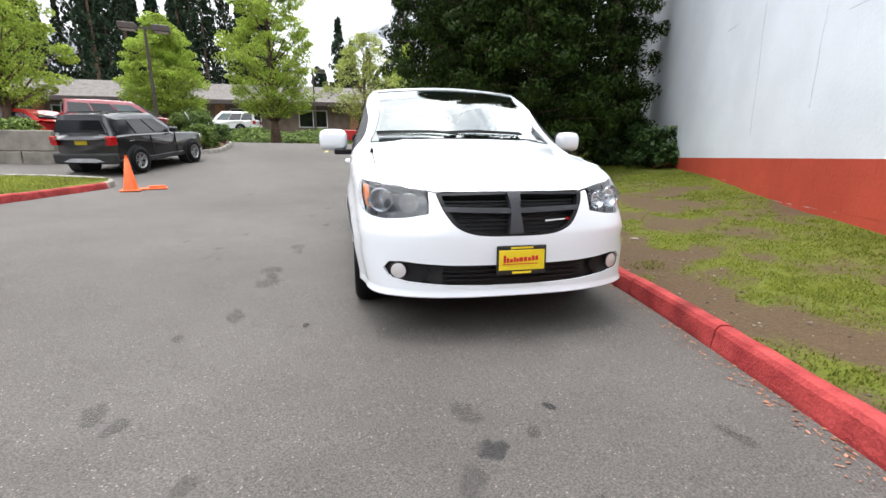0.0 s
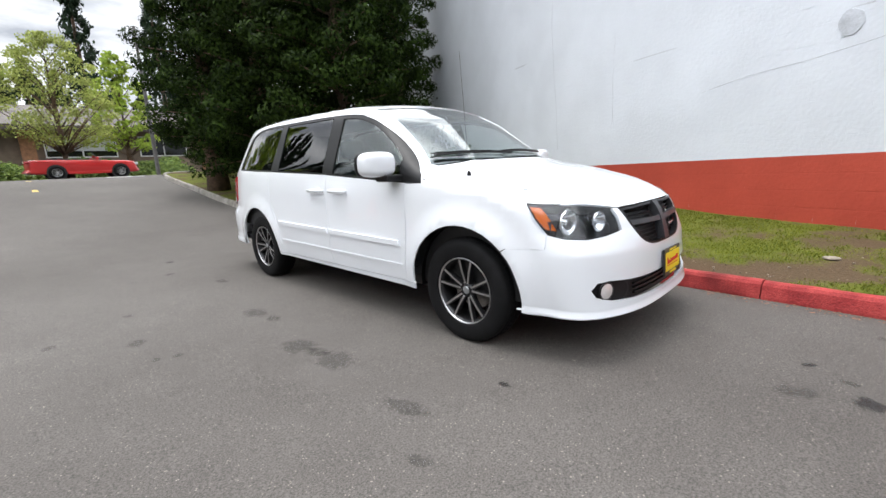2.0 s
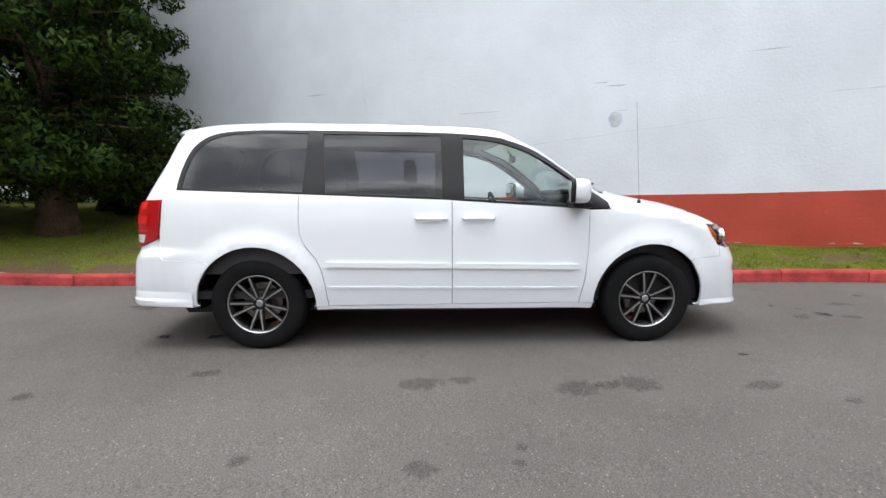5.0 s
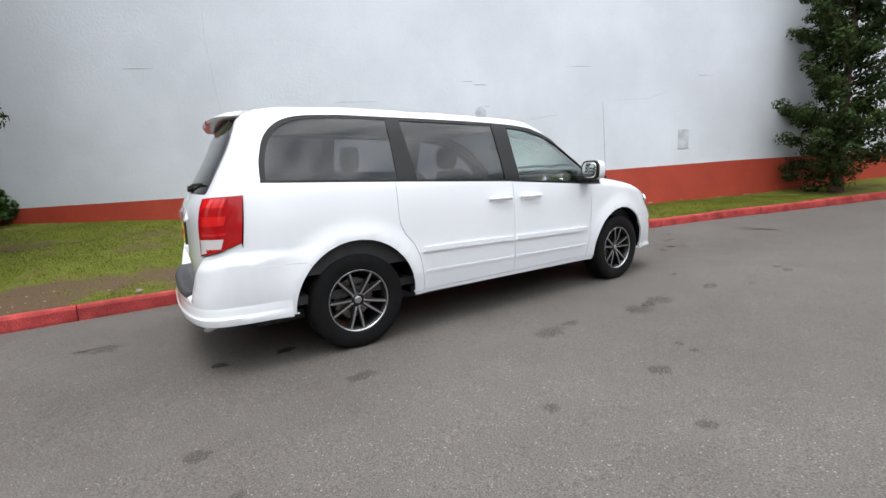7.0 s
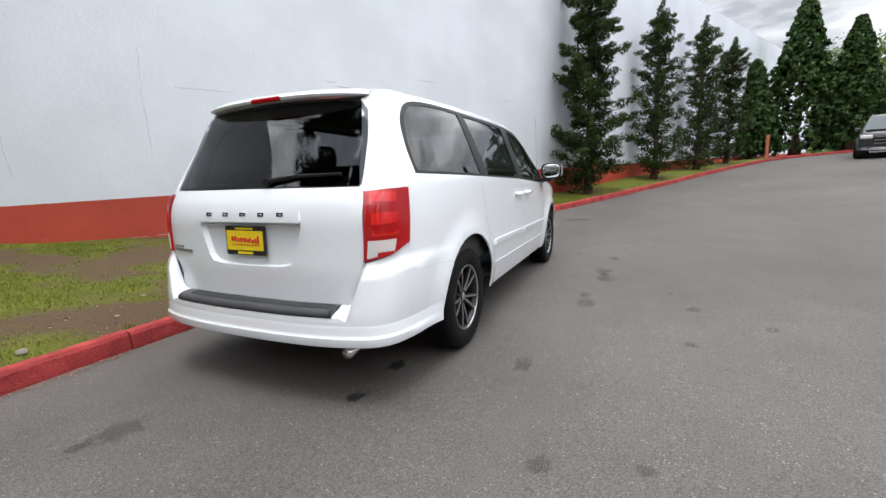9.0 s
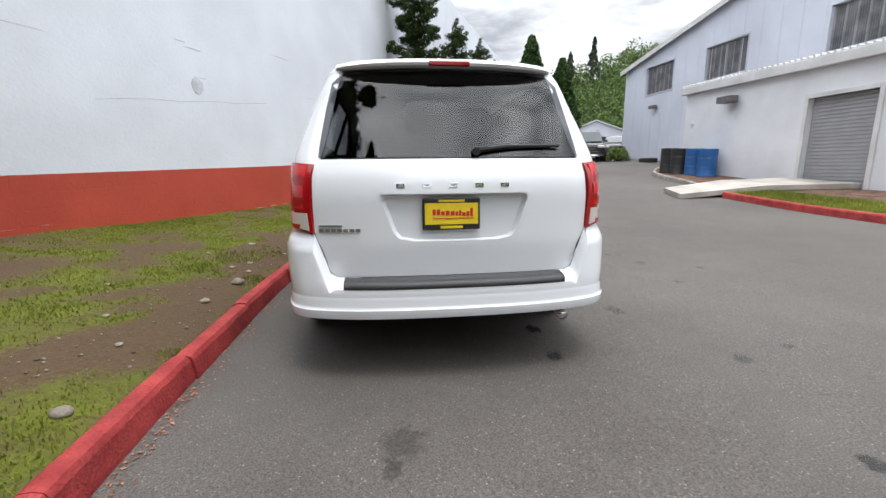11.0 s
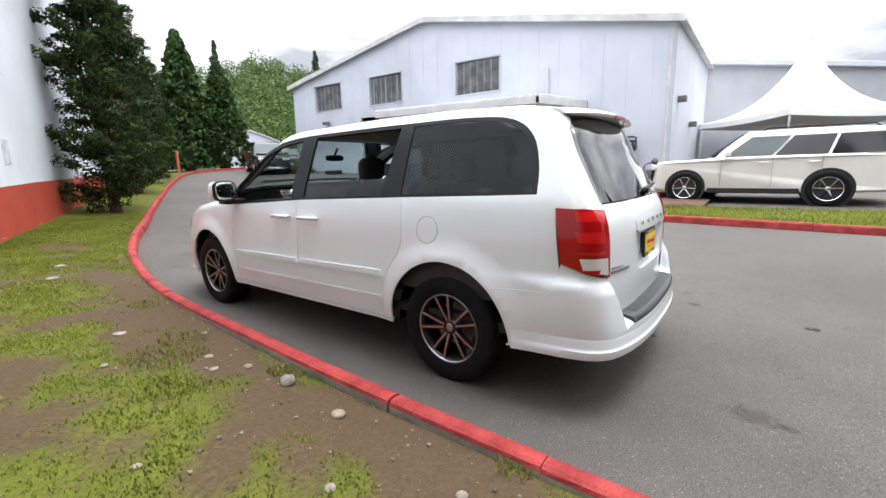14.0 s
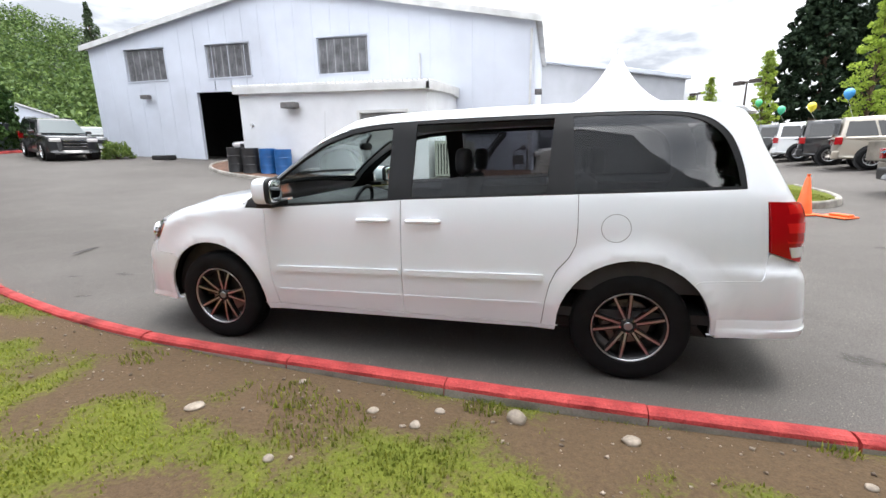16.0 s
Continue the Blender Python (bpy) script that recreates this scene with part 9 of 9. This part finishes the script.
# ---- stains on the asphalt ----
def stain_mat(name, col, strength):
    m = bpy.data.materials.new(name)
    m.use_nodes = True
    N, L = m.node_tree.nodes, m.node_tree.links
    B = N["Principled BSDF"]
    co = N.new("ShaderNodeTexCoord")
    ln = N.new("ShaderNodeVectorMath")
    ln.operation = "LENGTH"
    L.new(co.outputs["Object"], ln.inputs[0])
    ge = N.new("ShaderNodeNewGeometry")
    n2 = N.new("ShaderNodeTexNoise")
    n2.inputs["Scale"].default_value, n2.inputs["Detail"].default_value = 20.0, 7
    L.new(ge.outputs["Position"], n2.inputs["Vector"])
    ad = N.new("ShaderNodeMath")
    ad.operation = "MULTIPLY_ADD"
    ad.inputs[1].default_value = 1.3
    L.new(n2.outputs["Fac"], ad.inputs[0])
    L.new(ln.outputs["Value"], ad.inputs[2])
    r = N.new("ShaderNodeMapRange")
    r.inputs["From Min"].default_value, r.inputs["From Max"].default_value = 1.12, 1.42
    r.inputs["To Min"].default_value, r.inputs["To Max"].default_value = strength, 0.0
    L.new(ad.outputs[0], r.inputs["Value"])
    B.inputs["Base Color"].default_value = (*col, 1)
    B.inputs["Roughness"].default_value = 0.6
    L.new(r.outputs["Result"], B.inputs["Alpha"])
    return m


M["oil"] = stain_mat("oil_stain", (0.040, 0.036, 0.033), 0.30)
M["oil_dark"] = stain_mat("fresh_oil_stain", (0.018, 0.017, 0.017), 0.62)
STAINS = ((-1.63, 0.28, 0.17, 0.11, 0), (-1.60, 0.02, 0.09, 0.06, 0), (-1.74, -0.70, 0.15, 0.13, 0), (-1.71, -0.90, 0.08, 0.07, 0), (-1.71, -1.10, 0.16, 0.13, 0), (-1.78, -1.87, 0.16, 0.07, 0), (-2.50, 0.28, 0.08, 0.07, 0), (-2.36, -0.20, 0.045, 0.04, 0),
          (-2.48, -0.17, 0.04, 0.03, 0), (-0.46, -3.54, 0.07, 0.08, 1), (-0.58, -3.70, 0.12, 0.06, 0), (-0.50, -3.29, 0.12, 0.06, 0), (-0.26, -3.47, 0.045, 0.035, 0), (-0.12, -3.31, 0.04, 0.03, 1), (-1.53, -3.52, 0.06, 0.05, 0), (-2.06, -3.02, 0.12, 0.06, 0),
          (-1.92, -3.12, 0.08, 0.05, 0), (0.52, -3.66, 0.10, 0.04, 0), (-0.62, 2.46, 0.085, 0.06, 1), (-0.63, 2.03, 0.085, 0.06, 1), (0.33, 3.18, 0.16, 0.11, 0), (-1.69, 2.68, 0.09, 0.06, 0), (-1.40, 1.75, 0.12, 0.07, 0), (-1.47, 3.56, 0.07, 0.06, 1),
          (-2.10, 2.56, 0.05, 0.05, 0), (-0.20, -4.00, 0.20, 0.07, 0), (0.05, -4.4, 0.10, 0.05, 0), (-1.29, -2.12, 0.05, 0.03, 1), (-2.02, -2.22, 0.06, 0.04, 0), (-2.95, 0.67, 0.07, 0.05, 0), (-3.3, 5.5, 0.2, 0.1, 0), (0.37, 3.34, 0.06, 0.05, 0), (-2.4, 1.1, 0.06, 0.05, 0))
stain_base = None
for i, (x, y, rx, ry, d) in enumerate(STAINS):
    bm = bmesh.new()
    bmesh.ops.create_circle(bm, cap_ends=True, segments=20, radius=1.0)
    for v in bm.verts:
        v.co.x, v.co.y = v.co.x * 1.0, v.co.y * 1.0
    ob = link_mesh("oil_stain", bm, M["oil_dark"] if d else M["oil"])
    ob.matrix_world = Matrix.LocRotScale((x, y, ground_z(x, y) + 0.0035), Euler((0, 0, 0.4 * math.sin(i * 3))), (ry * 1.22, rx * 1.22, 1.0))
    tagged(ob, "dark oil stain on the asphalt", "stain", group="oil stains", kind="structure")
bm = bmesh.new()
bmesh.ops.create_circle(bm, cap_ends=True, segments=24, radius=1.0)
ob = link_mesh("tar_streak", bm, M["oil_dark"])
ob.matrix_world = Matrix.LocRotScale((-1.0, -5.5, ground_z(-1.0, -5.5) + 0.006), Euler((0.012, -0.045, 0.42)), (0.75, 0.075, 1))
tagged(ob, "long dark tar streak on the asphalt", "stain", kind="structure")


# ---- stones, pebbles and grass ----
M["stone"] = pbr("field_stone", (0.30, 0.255, 0.205), 0.85, var=0.25, scale=14, bump=0.4, bscale=70, rnd=0.25)


def stone(x, y, r, flat, seed):
    bm = bmesh.new()
    bmesh.ops.create_icosphere(bm, subdivisions=2, radius=1.0)
    for v in bm.verts:
        d = 1 + 0.22 * noise.noise(v.co * 1.3 + Vector((seed * 7.1, 0, 0)))
        v.co = Vector((v.co.x * r * 1.15 * d, v.co.y * r * d, v.co.z * r * flat * d))
    ob = link_mesh("stone", bm, M["stone"], smooth=True)
    ob.matrix_world = pose(x, y, lawn_z(x, y) + r * flat * 0.45, 0, 0, seed * 50)
    tagged(ob, "smooth grey field stone on bare earth", "stone", group="stones by the kerb")


for i, (x, y, r_, f) in enumerate(((1.72, 0.90, 0.062, 0.8), (1.78, 1.44, 0.048, 0.6), (2.08, -0.74, 0.055, 0.35), (1.93, 0.42, 0.035, 0.5), (1.75, 0.50, 0.035, 0.5), (1.84, 0.16, 0.035, 0.4), (1.74, 2.98, 0.05, 0.6), (2.35, -0.1, 0.03, 0.6), (1.95, -3.3, 0.075, 0.35), (1.72, -4.05, 0.07, 0.35), (1.62, -0.4, 0.03, 0.5), (2.2, 1.9, 0.03, 0.5), (1.9, 2.3, 0.028, 0.5), (2.6, 1.2, 0.025, 0.5))):
    stone(x, y, r_ * 0.78, f, i + 1)


def pebbles():
    r = np.random.RandomState(4)
    V, F = [], []
    oct_ = np.array([(1, 0, 0), (0, 1, 0), (-1, 0, 0), (0, -1, 0), (0, 0, 1), (0, 0, -1)], float)
    of = [(0, 1, 4), (1, 2, 4), (2, 3, 4), (3, 0, 4), (1, 0, 5), (2, 1, 5), (3, 2, 5), (0, 3, 5)]
    n = 0
    while n < 650:
        y = r.uniform(-4.5, 5.0)
        x = kerb_x(y) + 0.2 + abs(r.normal()) * 0.7
        if x > WA.x + (y - WA.y) * WD.x / WD.y - 0.1 or turf_at(x, y) > 0.5:
            continue
        s = 0.003 + 0.013 * r.rand() ** 3
        rot = Euler(r.rand(3) * 6).to_matrix()
        b = len(V)
        for o in oct_:
            p = rot @ Vector(o * s * (0.7 + 0.6 * r.rand()))
            V.append((x + p.x, y + p.y, lawn_z(x, y) + s * 0.3 + p.z * 0.7))
        F += [tuple(b + i for i in f) for f in of]
        n += 1
    ob = raw("pebbles", V, F, M["pebble"], smooth=True)
    tagged(ob, "scattered small pebbles in bare earth", "gravel", kind="stuff")


def pebble_mat():
    m, N, L, B = node_mat("mixed_pebbles")
    ge = N.new("ShaderNodeNewGeometry")
    r = N.new("ShaderNodeValToRGB")
    r.color_ramp.elements[0].color, r.color_ramp.elements[1].color = (0.09, 0.068, 0.05, 1), (0.36, 0.30, 0.24, 1)
    L.new(ge.outputs["Random Per Island"], r.inputs["Fac"])
    L.new(r.outputs["Color"], B.inputs["Base Color"])
    B.inputs["Roughness"].default_value = 0.85
    return m


M["pebble"] = pebble_mat()
pebbles()
M["grass"] = leaf_mat("grass_blades", (0.105, 0.140, 0.016), (0.245, 0.258, 0.038), trans=0.38)


def grass(name, spots, seed, label, hmin=0.008, hmax=0.030):
    """Blades at (x, y, z) spots, each a bent two-piece blade."""
    r = np.random.RandomState(seed)
    P = np.asarray(spots)
    n = len(P)
    a = r.rand(n) * 2 * math.pi
    h = hmin + (hmax - hmin) * r.rand(n) ** 1.5
    w = 0.0022 + 0.0030 * r.rand(n)
    lx, ly = np.cos(a), np.sin(a)
    bend = h * (0.2 + 0.7 * r.rand(n))
    V = np.zeros((n, 5, 3))
    side = np.stack([-ly, lx, 0 * lx], 1) * w[:, None]
    out = np.stack([lx, ly, 0 * lx], 1)
    up = np.array((0, 0, 1.0))
    V[:, 0], V[:, 1] = P - side, P + side
    mid = P + out * (bend * 0.3)[:, None] + up * (h * 0.6)[:, None]
    V[:, 2], V[:, 3] = mid + side * 0.7, mid - side * 0.7
    V[:, 4] = P + out * bend[:, None] + up * h[:, None]
    idx = np.arange(n) * 5
    faces = []
    for i in idx.tolist():
        faces.append((i, i + 1, i + 2, i + 3))
        faces.append((i + 3, i + 2, i + 4))
    ob = raw(name, V.reshape(-1, 3).tolist(), faces, M["grass"])
    return tagged(ob, label, "grass", kind="stuff")


def lawn_spots():
    r = np.random.RandomState(9)
    out = []
    for _ in range(420000):
        y = r.uniform(-9.0, 7.5)
        x0, x1 = kerb_x(y) + 0.16, WA.x + (y - WA.y) * WD.x / WD.y - 0.05
        x = x0 + (x1 - x0) * r.rand()
        t = turf_at(x, y)
        if x < x0 + 0.05 and r.rand() < 0.25 * (noise.noise((x * 3, y * 3, 2)) > 0.1):
            t = 0.9
        if r.rand() < max(0.0, (t - 0.30)) * 1.5 * (0.35 + 1.1 * max(0.0, 0.5 + noise.noise((x * 7, y * 7, 4)))):
            out.append((x, y, lawn_z(x, y) - 0.004))
        if len(out) > 185000:
            break
    return out


grass("lawn_grass", lawn_spots(), 10, "uneven spring grass with bare patches")
spots = []
r = np.random.RandomState(19)
for _ in range(26000):
    y = r.uniform(-4.3, 6.6)
    xe = float(np.interp(y, (-4.6, 0.5, 6.5), (-7.65, -7.1, -6.5)))
    x = r.uniform(-8.6, xe)
    spots.append((x, y, ground_z(x, y) + 0.135))
grass("island_grass", spots, 20, "bright short grass on the island", 0.03, 0.08)
spots = []
for cx, cy, rad, n in ((1.60, 0.72, 0.13, 200), (2.02, -0.05, 0.26, 420), (1.80, -0.35, 0.18, 160), (1.58, 2.35, 0.10, 90), (1.62, -1.6, 0.14, 120), (2.2, 0.5, 0.2, 160), (1.7, 3.2, 0.16, 120)):
    for _ in range(n):
        q, t = rad * math.sqrt(r.rand()), r.rand() * 6.28
        x, y = cx + q * math.cos(t), cy + q * math.sin(t)
        spots.append((x, y, lawn_z(x, y) - 0.003))
grass("grass_tufts", spots, 21, "small grass tufts along the kerb", 0.02, 0.055)


def kerb_litter():
    """Dry brown flakes swept against the kerb's foot."""
    r = np.random.RandomState(61)
    V, F = [], []
    for _ in range(1500):
        y = r.uniform(-7.5, 5.5)
        if noise.noise((y * 1.7, 0.3, 1.0)) < -0.15 and y > -2.5:
            continue
        x = kerb_x(y) + 0.03 - abs(r.normal()) * (0.07 if y < -1.5 else 0.045)
        w, a = 0.005 + 0.011 * r.rand(), r.rand() * 6.28
        c, q = math.cos(a) * w, math.sin(a) * w
        z = ground_z(x, y) + 0.004
        b = len(V)
        V += [(x - c, y - q, z), (x + q * 0.5, y - c * 0.5, z + 0.003), (x + c, y + q, z + 0.004 * r.rand()), (x - q * 0.5, y + c * 0.5, z + 0.003)]
        F.append((b, b + 1, b + 2, b + 3))
    tagged(raw("leaf_litter", V, F, M["litter"]), "dry brown leaf flakes along the kerb foot", "leaves", kind="stuff")


def litter_mat():
    m, N, L, B = node_mat("dry_leaf_flakes")
    ge = N.new("ShaderNodeNewGeometry")
    r = N.new("ShaderNodeValToRGB")
    r.color_ramp.elements[0].color, r.color_ramp.elements[1].color = (0.10, 0.045, 0.025, 1), (0.42, 0.20, 0.12, 1)
    L.new(ge.outputs["Random Per Island"], r.inputs["Fac"])
    L.new(r.outputs["Color"], B.inputs["Base Color"])
    B.inputs["Roughness"].default_value = 0.9
    return m


M["litter"] = litter_mat()
kerb_litter()


# ---- painted blocks of the wall, last ----
def wall_blocks():
    rr = random.Random(31)
    bw, bh = 0.405, 0.203
    V, F = [], []
    def block_verts(a0, a1, z0, z1, out):
        ring = [(a0, z0), (a1, z0), (a1, z1), (a0, z1)]
        c = 0.007 if out > 0.007 else 0.003
        lo = [(*wall_xy(a, out - 0.1 * c), z) for a, z in ring]
        ring2 = [(a0 + 0.001, z0 + c), (a1 - 0.001, z0 + c), (a1 - 0.001, z1 - c), (a0 + 0.001, z1 - c)]
        hi = [(*wall_xy(a, out), z) for a, z in ring2]
        return lo + hi
    FACES = [(4, 5, 6, 7), (0, 1, 5, 4), (1, 2, 6, 5), (2, 3, 7, 6), (3, 0, 4, 7)]
    reds = 0
    for row in range(-6, 38):
        a = -22.0 + (bw / 2 if row % 2 else 0)
        while a < 42:
            mid = a + bw / 2
            z0 = 1.125 + row * bh + 0.02 * mid + 0.05 * max(0.0, min(1.0, (mid - 2) / 4))
            z1 = z0 + bh
            if z1 < wall_base(mid) - 0.05 or z1 > wall_top(mid) - 0.02:
                a += bw
                continue
            gap = 0.004 if row < 0 else 0.001
            v = block_verts(a + 0.0006, a + bw - 0.0006, z0 + gap / 2, z1 - gap / 2, (0.0085 + rr.uniform(-0.0004, 0.0004) if row < 0 else 0.0045 + rr.uniform(-0.0001, 0.0001)))
            if row < 0:
                if -6.0 < mid < 9.5 and reds < 300:
                    o = Vector(v[0])
                    me = bpy.data.meshes.new("block")
                    me.from_pydata(v, [], FACES)
                    me.materials.append(M["wall_red"])
                    ob = new("block", me)
                    ob.parent = wall_east
                    reds += 1
                else:
                    b = len(RV)
                    RV.extend(v)
                    RF.extend(tuple(b + i for i in f) for f in FACES)
            else:
                b = len(V)
                V.extend(v)
                F.extend(tuple(b + i for i in f) for f in FACES)
            a += bw
    ob = raw("white_blocks", V, F, M["wall_white"], wall_east)
    tagged(ob, "white painted blocks", kind="stuff")
    ob = raw("red_blocks", RV, RF, M["wall_red"], wall_east)
    tagged(ob, "red painted blocks", kind="stuff")


RV, RF = [], []
wall_blocks()
